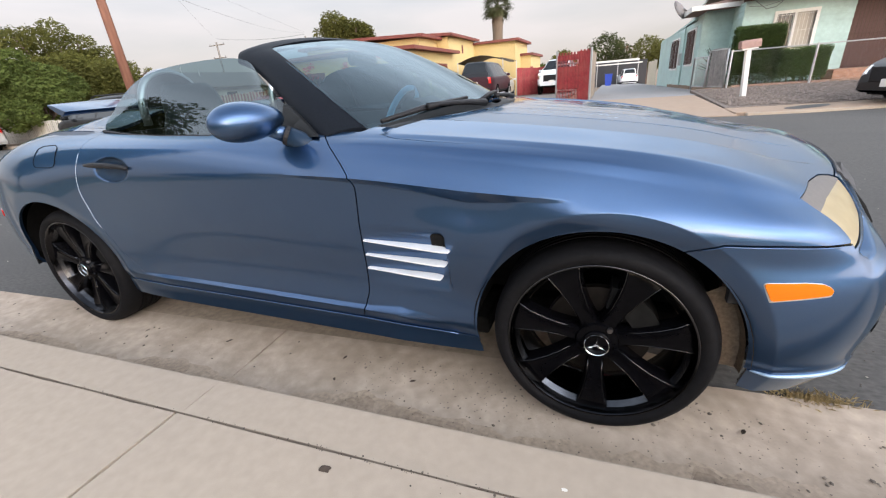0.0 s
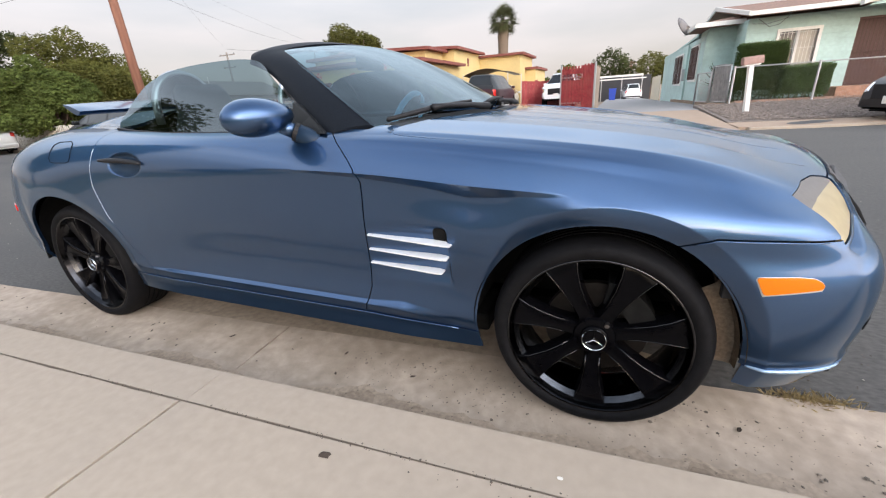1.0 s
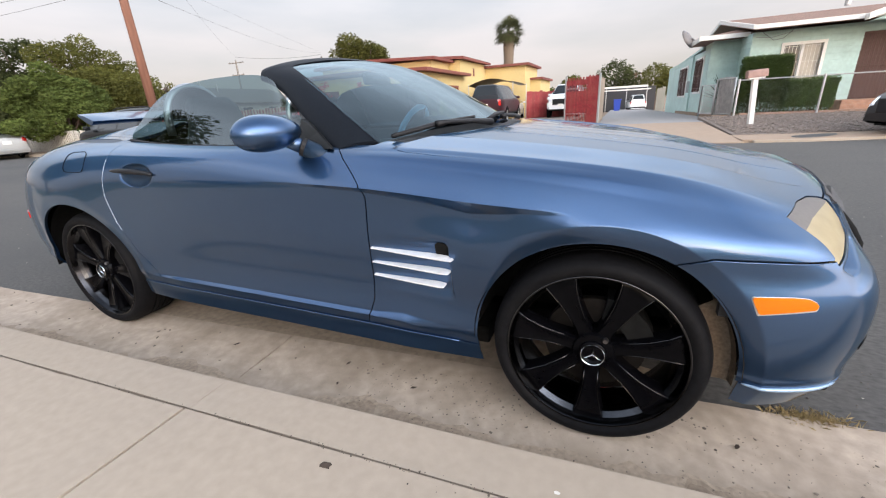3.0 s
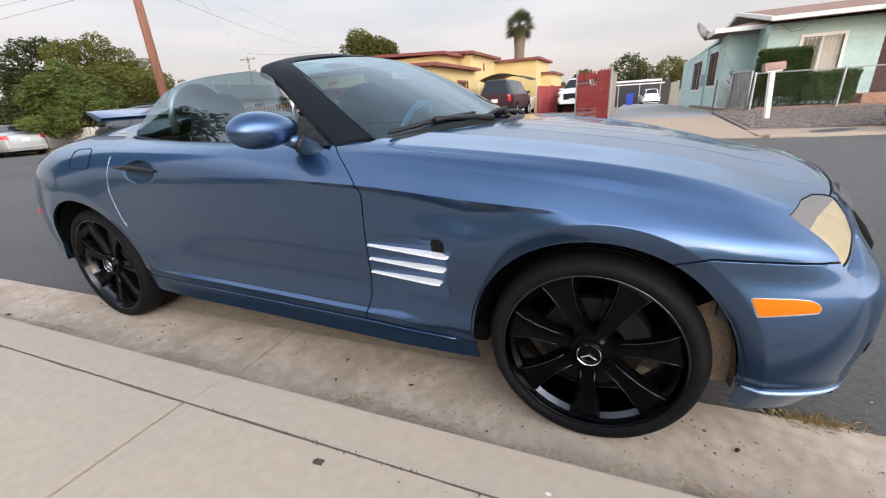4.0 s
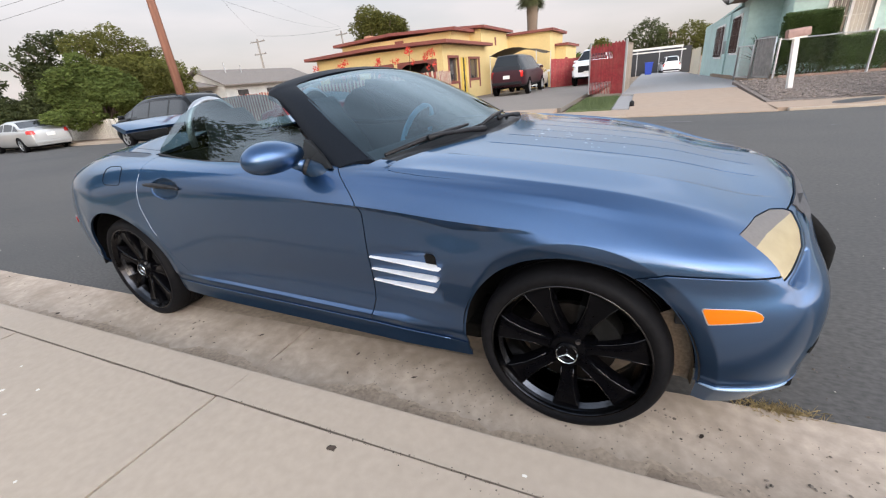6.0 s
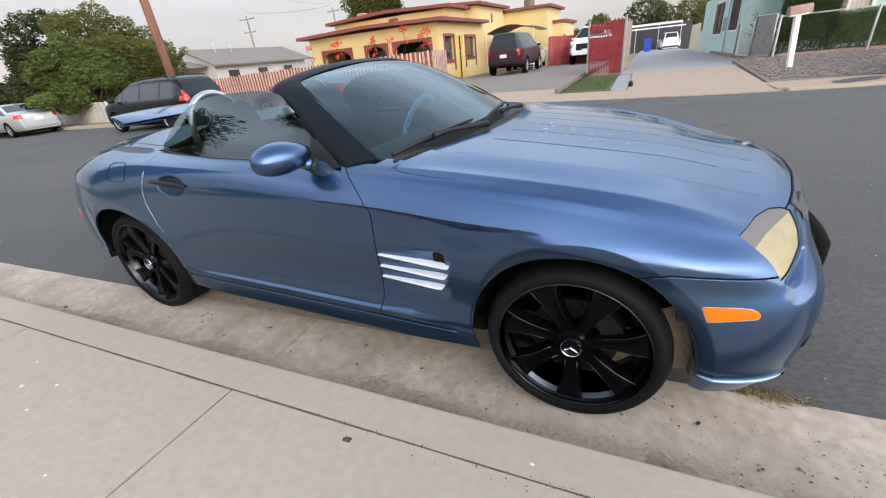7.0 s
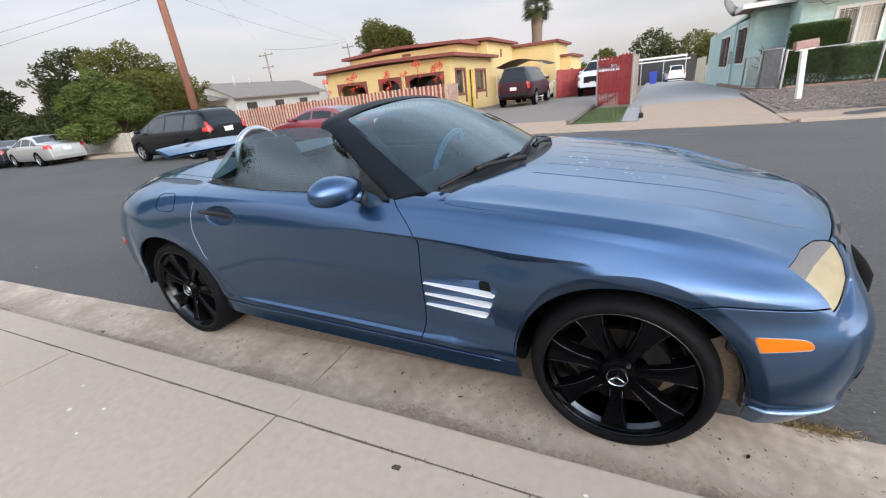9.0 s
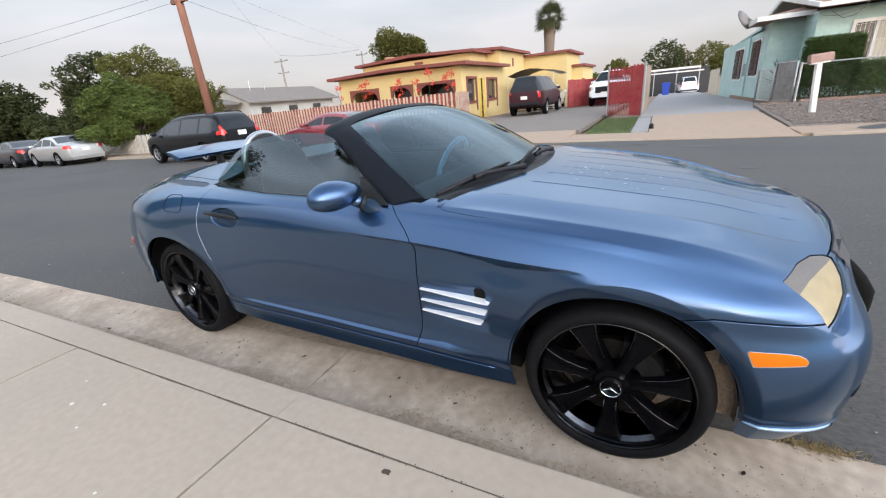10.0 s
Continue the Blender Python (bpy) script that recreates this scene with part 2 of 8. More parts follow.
GALVANISED = material("galvanised_steel", (0.5, 0.5, 0.5), rough=0.45, metal=0.8, vary=0.12)
WINDOW_DARK = material("window_glass", (0.05, 0.045, 0.045), rough=0.08, vary=0.3, grain=2, coat=0.3)
CURTAIN = material("pale_curtain", (0.5, 0.45, 0.38), rough=0.9, vary=0.2, grain=5, stretch=(8, 8, 0.4))
BLUE_PLASTIC = material("blue_plastic", (0.015, 0.05, 0.35), rough=0.5, vary=0.1)
MAILBOX = material("worn_brown_metal", (0.3, 0.18, 0.15), rough=0.6, vary=0.2, grain=12, stain=0.4, stain_scale=6)
FLOWER = material("red_flowers", (0.6, 0.05, 0.03), rough=0.7, vary=0.3)
WIRE = material("black_wire", (0.13, 0.13, 0.13), rough=0.7)
DEBRIS = material("dark_debris", (0.05, 0.035, 0.025), rough=0.9, vary=0.4)
# dark blue stands in for shade on the deck strip and handle cups
DARK_BLUE = material("dark_blue_shade_and_trim", (0.014, 0.028, 0.052), rough=0.35, vary=0.1, spec=0.14)
GUM = material("pale_speck", (0.6, 0.57, 0.52), rough=0.8, vary=0.1)

# ---- mesh helpers ----
def mesh_object(name, verts, faces, mat, parent=None, label="", smooth=True):
    me = bpy.data.meshes.new(name)
    me.from_pydata([tuple(v) for v in verts], [], [tuple(f) for f in faces])
    me.materials.append(mat)
    if smooth:
        me.polygons.foreach_set("use_smooth", [True] * len(me.polygons))
    me.update()
    ob = new(name, me)
    if parent is not None:
        ob.parent = parent
    if label:
        tagged(ob, label)
    return ob


def part(name, bm, mat, parent=None, label="", smooth=False, angle=None):
    """Links a bmesh as one mesh object under a thing or a part."""
    me = bpy.data.meshes.new(name)
    bmesh.ops.recalc_face_normals(bm, faces=bm.faces[:])
    bm.to_mesh(me)
    bm.free()
    me.materials.append(mat)
    if smooth or angle:
        me.polygons.foreach_set("use_smooth", [True] * len(me.polygons))
    if angle:
        me.set_sharp_from_angle(angle=radians(angle))
    ob = new(name, me)
    if parent is not None:
        ob.parent = parent
    if label:
        tagged(ob, label)
    return ob


def thing(name, label, category, m=None, group="", kind=""):
    ob = tagged(new(name), label, category, group, kind)
    ob.empty_display_size = 0.1
    if m is not None:
        ob.matrix_basis = m
    return ob


def box(bm, x0, x1, y0, y1, z0, z1, bevel=0.0, m=None):
    r = bmesh.ops.create_cube(bm, size=1, matrix=Matrix.Translation(((x0 + x1) / 2, (y0 + y1) / 2, (z0 + z1) / 2)) @ Matrix.Diagonal((x1 - x0, y1 - y0, z1 - z0, 1)))
    vs = r["verts"]
    if bevel:
        es = list({e for v in vs for e in v.link_edges})
        r2 = bmesh.ops.bevel(bm, geom=es, offset=bevel, segments=2, affect="EDGES", profile=0.5)
        vs = list({v for f in r2["faces"] for v in f.verts} | {v for v in vs if v.is_valid})
    if m is not None:
        bmesh.ops.transform(bm, matrix=m, verts=vs)
    return bm


def boxes(*specs, bevel=0.0):
    bm = bmesh.new()
    for s in specs:
        box(bm, *s, bevel=bevel)
    return bm


def tube(bm, points, radius, sides=8, closed=False, caps=True):
    """A round bar along a line of points; radius may be one number or one for each point."""
    pts = [Vector(p) for p in points]
    n = len(pts)
    rad = radius if isinstance(radius, (list, tuple)) else [radius] * n
    rings, up = [], None
    for i, p in enumerate(pts):
        a, b = pts[i - 1] if (i or closed) else p, pts[(i + 1) % n] if (i < n - 1 or closed) else p
        d = (b - a).normalized()
        if up is None:
            up = d.orthogonal().normalized()
        up = (up - d * up.dot(d)).normalized()
        side = d.cross(up)
        rings.append([bm.verts.new(p + (up * math.cos(k * math.tau / sides) + side * math.sin(k * math.tau / sides)) * rad[i]) for k in range(sides)])
    for i in range(n if closed else n - 1):
        r0, r1 = rings[i], rings[(i + 1) % n]
        for k in range(sides):
            bm.faces.new((r0[k], r0[(k + 1) % sides], r1[(k + 1) % sides], r1[k]))
    if caps and not closed:
        bm.faces.new(rings[0][::-1])
        bm.faces.new(rings[-1])
    return bm


def prism(bm, outline, a, b, axis="y"):
    """A flat outline of pairs pulled from a to b along one axis."""
    def at(p, h):
        return {"x": (h, p[0], p[1]), "y": (p[0], h, p[1]), "z": (p[0], p[1], h)}[axis]
    lo = [bm.verts.new(at(p, a)) for p in outline]
    hi = [bm.verts.new(at(p, b)) for p in outline]
    n = len(outline)
    bm.faces.new(lo)
    bm.faces.new(hi[::-1])
    for i in range(n):
        bm.faces.new((lo[i], lo[(i + 1) % n], hi[(i + 1) % n], hi[i]))
    return bm


def lathe(bm, profile, axis_point=(0, 0, 0), sides=48, close=False):
    """Turns pairs (r, y) round the y axis through a point."""
    rings = []
    for k in range(sides):
        a = k * math.tau / sides
        rings.append([bm.verts.new((axis_point[0] + r * math.cos(a), axis_point[1] + y, axis_point[2] + r * math.sin(a))) for r, y in profile])
    for k in range(sides):
        p, q = rings[k], rings[(k + 1) % sides]
        for i in range(len(profile) - (0 if close else 1)):
            j = (i + 1) % len(profile)
            bm.faces.new((p[i], p[j], q[j], q[i]))
    return bm


def spline(xs, ys):
    """A natural cubic through (xs, ys); returns a function."""
    xs, ys = np.asarray(xs, float), np.asarray(ys, float)
    n, h = len(xs), np.diff(xs)
    a, r = np.eye(n), np.zeros(n)
    for i in range(1, n - 1):
        a[i, i - 1:i + 2] = h[i - 1], 2 * (h[i - 1] + h[i]), h[i]
        r[i] = 6 * ((ys[i + 1] - ys[i]) / h[i] - (ys[i] - ys[i - 1]) / h[i - 1])
    m = np.linalg.solve(a, r)

    def f(t):
        t = np.asarray(t, float)
        i = np.clip(np.searchsorted(xs, t) - 1, 0, n - 2)
        d, e = t - xs[i], xs[i + 1] - t
        return (m[i] * e ** 3 + m[i + 1] * d ** 3) / (6 * h[i]) + (ys[i] / h[i] - m[i] * h[i] / 6) * e + (ys[i + 1] / h[i] - m[i + 1] * h[i] / 6) * d
    return f


def gauss(v, mid, width):
    return np.exp(-((v - mid) / width) ** 2)


def smooth_step(v, a, b):
    t = np.clip((v - a) / (b - a), 0, 1)
    return t * t * (3 - 2 * t)

# ---- ground ----
LEAN_Y = 0.043   # how far the near kerb swings from the car's line, per metre


def fall(x, y):
    """The street falls gently away to the rear, and the far lots away from the street."""
    return -0.011 * max(0.0, -x - 6) - 0.018 * max(0.0, y - 17)


def gutter_edge(x):
    """The line where the concrete gutter meets the asphalt."""
    return 0.285 + 0.012 * max(-8.0, min(3.0, x)) + LEAN_Y * x


def near_y(n):
    return lambda x: n + LEAN_Y * x


FAR_KERB = spline([-60, -20, -5, 0, 3, 4.6, 8, 20, 45], [9.2, 9.2, 9.05, 8.87, 8.86, 9.15, 10.8, 17.0, 30])


def far_y(d):
    return lambda x: float(FAR_KERB(x)) + d


def slab(name, x0, x1, lo, hi, z, mat, parent=None, label="", category="", thick=0.12, step=1.0, across=1, bevel=0.0, z_hi=None, rough=0.0, ragged=0.0, rounded=0.0):
    """A slab along the street between two lines y = lo(x) and y = hi(x)."""
    k = max(1, int((x1 - x0) / step))
    bm = bmesh.new()
    rows = []
    for i in range(k + 1):
        x = x0 + (x1 - x0) * i / k
        r = []
        for j in range(across + 1):
            y = lo(x) + (hi(x) - lo(x)) * j / across
            zz = z + ((z_hi - z) * j / across if z_hi is not None else 0) + fall(x, y)
            if rough:
                zz += rough * noise.noise(Vector((x * 1.1, y * 1.1, 3.3)))
            px, py = x, y
            if ragged:      # chipped, uneven edges
                chip = [ragged * (0.35 + 0.9 * noise.noise(Vector((x * 3, y * 3, c))) + 1.1 * max(0, noise.noise(Vector((x * 17, y * 17, c + 7))))) for c in (1.5, 4.5)]
                px += (i == 0) * max(0, chip[0]) - (i == k) * max(0, chip[0])
                py += (j == 0) * max(0, chip[1]) - (j == across and not rounded) * max(0, chip[1])
            r.append((bm.verts.new((px, py, zz)), bm.verts.new((px, py, zz - thick))))
        rows.append(r)
    for a, b in zip(rows, rows[1:]):
        for j in range(across):
            bm.faces.new((a[j][0], b[j][0], b[j + 1][0], a[j + 1][0]))
            bm.faces.new((a[j][1], a[j + 1][1], b[j + 1][1], b[j][1]))
        bm.faces.new((a[0][0], a[0][1], b[0][1], b[0][0]))
        bm.faces.new((a[across][1], a[across][0], b[across][0], b[across][1]))
    for r in (rows[0], rows[-1]):
        for j in range(across):
            bm.faces.new((r[j][0], r[j + 1][0], r[j + 1][1], r[j][1]))
    if bevel:
        bmesh.ops.recalc_face_normals(bm, faces=bm.faces[:])
        es = [e for e in bm.edges if len(e.link_faces) == 2 and e.calc_face_angle(0) > 1.0]
        bmesh.ops.bevel(bm, geom=es, offset=bevel, segments=3, affect="EDGES")
    if rounded:
        bmesh.ops.recalc_face_normals(bm, faces=bm.faces[:])
        front = {r[across][0] for r in rows}
        es = [e for e in bm.edges if e.verts[0] in front and e.verts[1] in front]
        bmesh.ops.bevel(bm, geom=es, offset=rounded, segments=4, affect="EDGES")
    ob = part(name, bm, mat, parent, label, angle=40)
    if category:
        tagged(ob, label, category, kind="structure")
    return ob


# one sheet to the horizon
bm = bmesh.new()
lines_x = [-900, -300, -120, -60, -40, -25, -15, -6, 0, 6, 15, 40, 120, 400, 900]
lines_y = [-900, -200, -60, -20, -2, 0, 8.6, 17, 25, 40, 60, 120, 300, 900]
vg = [[bm.verts.new((x, y, fall(max(x, -60), min(y, 60)) - 0.07)) for y in lines_y] for x in lines_x]
for a, b in zip(vg, vg[1:]):
    for j in range(len(lines_y) - 1):
        bm.faces.new((a[j], b[j], b[j + 1], a[j + 1]))
tagged(part("ground", bm, EARTH), "dry bare earth reaching to the horizon", "ground", kind="structure")
slab("road", -60, 45, gutter_edge, far_y(0.02), 0.0, ASPHALT, None, "smooth grey asphalt street", "road", thick=0.05, across=8)
slab("backstreet_lot", -40, 40, lambda x: -60, near_y(-2.05), 0.10, BACK_LOT, None, "bare ground behind the pavement", "ground", thick=0.1, step=8)

# gutter apron in lengths, with a crack between two of them
gutter = tagged(new("gutter"), "stained concrete gutter apron beside the kerb", "gutter", kind="structure")
for x0, x1 in ((-40, -13.2), (-13.2, -7.2), (-7.2, -4.4), (-4.4, -1.35), (-1.35, 1.7), (1.7, 8), (8, 40)):
    slab("gutter_slab", x0 + 0.0002, x1 - 0.0002, near_y(-0.21), gutter_edge, -0.004, GUTTER, gutter, thick=0.07, step=0.06 if abs(x0) < 8 else 3, across=20, z_hi=0.014, rough=0.006, ragged=0.0045)
slab("dirt_drift", -2.6, 0.25, lambda x: gutter_edge(x) - 0.005, lambda x: gutter_edge(x) + 0.42 * (0.35 + 0.65 * math.sin(math.pi * (x + 2.6) / 2.85)), 0.005, ROAD_DIRT, None, "brown dirt drifted beside the gutter", "dirt", thick=0.012, step=0.1, across=4, rough=0.004)
slab("joint_dirt", -12, 5, near_y(-1.99), near_y(-0.22), 0.085, DARK_DIRT, None, "dark dirt packed in the pavement joints", "dirt", thick=0.02, step=2)
kerb = tagged(new("kerb"), "pale concrete kerb with a rounded worn edge", "kerb", kind="structure")
for x0, x1 in ((-40, -10.3), (-10.3, -4.25), (-4.25, -1.20), (-1.20, 1.85), (1.85, 4.9), (4.9, 40)):
    slab("kerb_stone", x0 + 0.0002, x1 - 0.0002, near_y(-0.352), near_y(-0.190), 0.135, CONCRETE, kerb, thick=0.2, step=0.05 if abs(x0) < 11 else 4, across=6, rough=0.004, ragged=0.0022, rounded=0.016)
pavement = tagged(new("pavement"), "pale concrete pavement in square slabs", "pavement", kind="structure")
for x0, x1 in ((-40, -10.4), (-10.4, -8.85), (-8.85, -7.32), (-7.32, -5.8), (-5.8, -4.27), (-4.27, -2.74), (-2.74, -1.213), (-1.213, 0.32), (0.32, 1.85), (1.85, 3.4), (3.4, 40)):
    slab("paving_slab", x0 + 0.0048, x1 - 0.0048, near_y(-2.0), near_y(-0.3595), 0.138, CONCRETE, pavement, thick=0.12, step=0.05 if abs(x0) < 11 else 4, across=32, rough=0.004, ragged=0.0035)

# dark patches and small oil spots on the asphalt
DARK_ASPHALT = material("dark_asphalt", (0.026, 0.025, 0.024), rough=0.55, vary=0.3, grain=40, stain=0.5, stain_scale=3, stain_color=(0.05, 0.048, 0.045))


def road_patch(name, label, x, y, rx, ry, turn, seed, z=0.0):
    """A flat ragged patch: rings of points that thin out towards the rim."""
    rng = random.Random(seed)
    V, F, n = [(x, y, z + 0.007 + fall(x, y))], [], 40
    ca, sa = math.cos(radians(turn)), math.sin(radians(turn))
    for f in (0.5, 1.0):
        for k in range(n):
            a = k * math.tau / n
            q = f * (1 + 0.22 * noise.noise(Vector((math.cos(a) * 1.5, math.sin(a) * 1.5, seed))) + 0.10 * noise.noise(Vector((math.cos(a) * 5, math.sin(a) * 5, seed + 3))) + rng.uniform(-0.03, 0.03))
            u, v = rx * q * math.cos(a), ry * q * math.sin(a)
            px, py = x + u * ca - v * sa, y + u * sa + v * ca
            V.append((px, py, z + (0.007 if f < 1 else 0.004) + fall(px, py)))
    for k in range(n):
        F.append((0, 1 + k, 1 + (k + 1) % n))
        F.append((1 + k, 1 + n + k, 1 + n + (k + 1) % n, 1 + (k + 1) % n))
    tagged(mesh_object(name, V, F, DARK_ASPHALT), label, "stain", kind="stuff")


road_patch("damp_patch", "dark patch on the asphalt at the far gutter", -1.05, 8.60, 0.95, 0.36, -8, 3)
road_patch("damp_patch", "dark patch on the pavement across the street", 3.8, 9.60, 0.60, 0.22, 40, 5, 0.05)
road_patch("oil_spot", "dark oil spot on the asphalt", 0.71, 7.85, 0.25, 0.09, -8, 7)
road_patch("oil_spot", "dark oil spot on the asphalt", 1.17, 5.65, 0.13, 0.06, 5, 8)
road_patch("oil_spot", "dark oil spot on the asphalt", 2.71, 6.9, 0.06, 0.04, 0, 9)

# far side: kerb, pavement, aprons
far_kerb = slab("far_kerb", -60, -12.8, far_y(0.0), far_y(0.16), 0.13, CONCRETE, None, "pale concrete kerb across the street", "kerb", thick=0.25, bevel=0.015)
slab("far_kerb", -2.0, -0.2, far_y(0.0), far_y(0.16), 0.035, CONCRETE, None, "pale concrete kerb across the street", "kerb", thick=0.25, bevel=0.015)
slab("far_kerb", 2.6, 40, far_y(0.0), far_y(0.16), 0.045, CONCRETE, None, "pale concrete kerb across the street", "kerb", thick=0.25, bevel=0.015)
slab("parking_bay", -12.8, -8.6, far_y(0.0), far_y(2.3), 0.005, DRIVE, None, "dropped concrete parking bay", "parking bay", thick=0.2)
slab("verge", -60, -12.8, far_y(0.165), far_y(1.5), 0.13, EARTH, None, "bare brown strip of earth behind the kerb", "earth", thick=0.1)
slab("far_pavement", 2.45, 40, far_y(0.165), far_y(1.25), 0.05, DRIVE, None, "concrete pavement across the street", "pavement", thick=0.1)
slab("driveway_apron", -8.6, -2.0, far_y(0.0), far_y(1.6), 0.015, DRIVE, None, "sloping beige driveway apron", "driveway", z_hi=0.13, across=3)
slab("driveway", -8.6, -1.9, far_y(1.6), lambda x: 30.0, 0.13, DRIVE_GREY, None, "wide grey concrete driveway", "driveway", across=12)
slab("driveway_apron", -0.2, 2.45, far_y(0.0), lambda x: 13.6, 0.015, DRIVE, None, "sloping beige driveway apron", "driveway", z_hi=0.16, across=4)
slab("driveway", -0.55, 2.9, lambda x: 13.6, lambda x: 56.0, 0.16, DRIVE_PALE, None, "long pale concrete driveway", "driveway", across=20)
slab("far_pavement", -2.0, -0.2, far_y(0.165), far_y(1.3), 0.04, DRIVE, None, "concrete pavement across the street", "pavement", thick=0.1)
slab("grass_strip", -1.72, -0.62, far_y(1.3), lambda x: 14.3, 0.07, GRASS, None, "small strip of green lawn", "lawn", across=2)
slab("drive_edge", -0.60, -0.215, far_y(1.32), lambda x: 14.3, 0.06, DRIVE_PALE, None, "pale concrete strip beside the lawn", "pavement", across=2, z_hi=0.13)
slab("gravel_bed", 2.5, 20, far_y(1.25), lambda x: max(14.7, float(FAR_KERB(x)) + 3.4), 0.06, GRAVEL, None, "grey gravel front bed", "gravel", across=4, z_hi=0.25)
slab("planting_bed", 2.9, 20, lambda x: max(14.75, float(FAR_KERB(x)) + 3.45), lambda x: max(24, float(FAR_KERB(x)) + 10), 0.27, EARTH, None, "bare brown planting bed", "earth", across=2)
slab("verge", -60, -12.8, far_y(1.5), far_y(2.3), 0.10, EARTH, None, "bare brown verge", "earth", thick=0.1)
slab("lot_earth", -60, -8.6, far_y(2.32), lambda x: 60, 0.10, EARTH, None, "bare brown front lots", "earth", across=20, step=3)

# ---- the blue roadster ----
# x runs forward from the front axle, w outward from the car's middle plane, z up from the road
MID = 0.885
HUB = 0.305
TYRE = 0.305
BASE = 2.4
STATION_X = [-2.95, -2.7, -2.4, -2.0, -1.4, -0.75, -0.35, 0.0, 0.25, 0.42]


def body_row(tail, w, z, nose):
    """One long line of the body: two points round the tail, ten along the flank, three round the nose."""
    pts = [*tail, *[(x, a, b) for x, a, b in zip(STATION_X, w, z)], *nose]
    s = np.arange(len(pts))
    return [spline(s, [p[i] for p in pts]) for i in range(3)]


ROWS_LOW = [
    body_row([(-3.18, 0, 0.27), (-3.10, 0.55, 0.26)], [.72, .76, .80, .848, .850, .846, .832, .80, .81, .80], [.26, .25, .242, .232, .222, .214, .205, .205, .205, .205],
             [(0.574, 0.686, 0.205), (0.644, 0.420, 0.200), (0.680, 0.000, 0.200)]),
    body_row([(-3.22, 0, 0.34), (-3.13, 0.60, 0.34)], [.80, .855, .87, .86, .85, .845, .84, .85, .86, .845], [.33, .32, .315, .308, .297, .287, .265, .275, .285, .288],
             [(0.599, 0.736, 0.285), (0.674, 0.440, 0.280), (0.720, 0.000, 0.280)]),
    body_row([(-3.22, 0, 0.38), (-3.135, 0.605, 0.38)], [.81, .865, .885, .868, .855, .853, .848, .86, .868, .85], [.37, .37, .365, .35, .338, .328, .295, .31, .315, .318],
             [(0.604, 0.741, 0.315), (0.677, 0.440, 0.310), (0.725, 0.000, 0.310)]),
    body_row([(-3.23, 0, 0.42), (-3.14, 0.61, 0.42)], [.82, .87, .89, .868, .853, .851, .849, .865, .872, .855], [.42, .42, .41, .385, .368, .362, .335, .35, .355, .355],
             [(0.609, 0.746, 0.355), (0.680, 0.440, 0.350), (0.730, 0.000, 0.350)]),
    body_row([(-3.235, 0, 0.48), (-3.15, 0.62, 0.48)], [.825, .88, .90, .872, .851, .848, .850, .875, .878, .862], [.48, .48, .48, .47, .46, .45, .43, .43, .43, .43],
             [(0.619, 0.753, 0.430), (0.689, 0.440, 0.430), (0.740, 0.000, 0.430)]),
    body_row([(-3.24, 0, 0.60), (-3.155, 0.62, 0.60)], [.825, .89, .91, .883, .872, .870, .878, .893, .885, .86], [.60, .61, .62, .62, .61, .60, .58, .56, .54, .53],
             [(0.616, 0.753, 0.525), (0.694, 0.440, 0.520), (0.745, 0.000, 0.520)]),
    body_row([(-3.24, 0, 0.72), (-3.145, 0.60, 0.72)], [.80, .88, .905, .889, .890, .890, .894, .905, .882, .848], [.72, .74, .745, .745, .745, .735, .70, .67, .615, .595],
             [(0.594, 0.741, 0.585), (0.682, 0.430, 0.580), (0.730, 0.000, 0.580)]),
    body_row([(-3.23, 0, 0.79), (-3.125, 0.58, 0.79)], [.77, .86, .888, .884, .889, .902, .908, .884, .875, .838], [.79, .81, .815, .81, .806, .794, .762, .728, .683, .660],
             [(0.559, 0.721, 0.630), (0.664, 0.420, 0.625), (0.705, 0.000, 0.620)]),
]
ROWS_HIGH = [
    ROWS_LOW[-1],
    body_row([(-3.215, 0, 0.845), (-3.10, 0.54, 0.845)], [.72, .81, .852, .859, .865, .859, .858, .836, .812, .772], [.845, .87, .88, .875, .87, .865, .84, .793, .742, .702],
             [(0.535, 0.67, 0.68), (0.655, 0.40, 0.66), (0.71, 0, 0.65)]),
    body_row([(-3.20, 0, 0.88), (-3.08, 0.48, 0.885)], [.60, .70, .765, .79, .80, .795, .785, .77, .735, .70], [.89, .92, .935, .93, .915, .906, .881, .842, .791, .736],
             [(0.53, 0.60, 0.71), (0.64, 0.37, 0.698), (0.71, 0, 0.684)]),
    body_row([(-3.19, 0, 0.90), (-3.07, 0.36, 0.915)], [.46, .53, .58, .60, .61, .64, .635, .62, .565, .515], [.93, .955, .965, .955, .94, .930, .906, .866, .817, .766],
             [(0.55, 0.455, 0.735), (0.635, 0.31, 0.716), (0.70, 0, 0.70)]),
    body_row([(-3.18, 0, 0.91), (-3.06, 0.2, 0.93)], [.25, .28, .3, .3, .3, .3, .3, .29, .255, .235], [.95, .975, .985, .97, .955, .940, .916, .877, .836, .793],
             [(0.565, 0.225, 0.762), (0.64, 0.17, 0.735), (0.69, 0, 0.712)]),
    body_row([(-3.17, 0, 0.915), (-3.06, 0, 0.935)], [0] * 10, [.955, .98, .99, .975, .96, .942, .918, .881, .843, .803],
             [(0.575, 0, 0.775), (0.645, 0, 0.742), (0.68, 0, 0.722)]),
]

S = np.concatenate([np.linspace(0, 2, 40, endpoint=False), np.linspace(2, 5, 84, endpoint=False), np.linspace(5, 6, 84, endpoint=False), np.linspace(6, 11, 220, endpoint=False), np.linspace(11, 14, 130)])
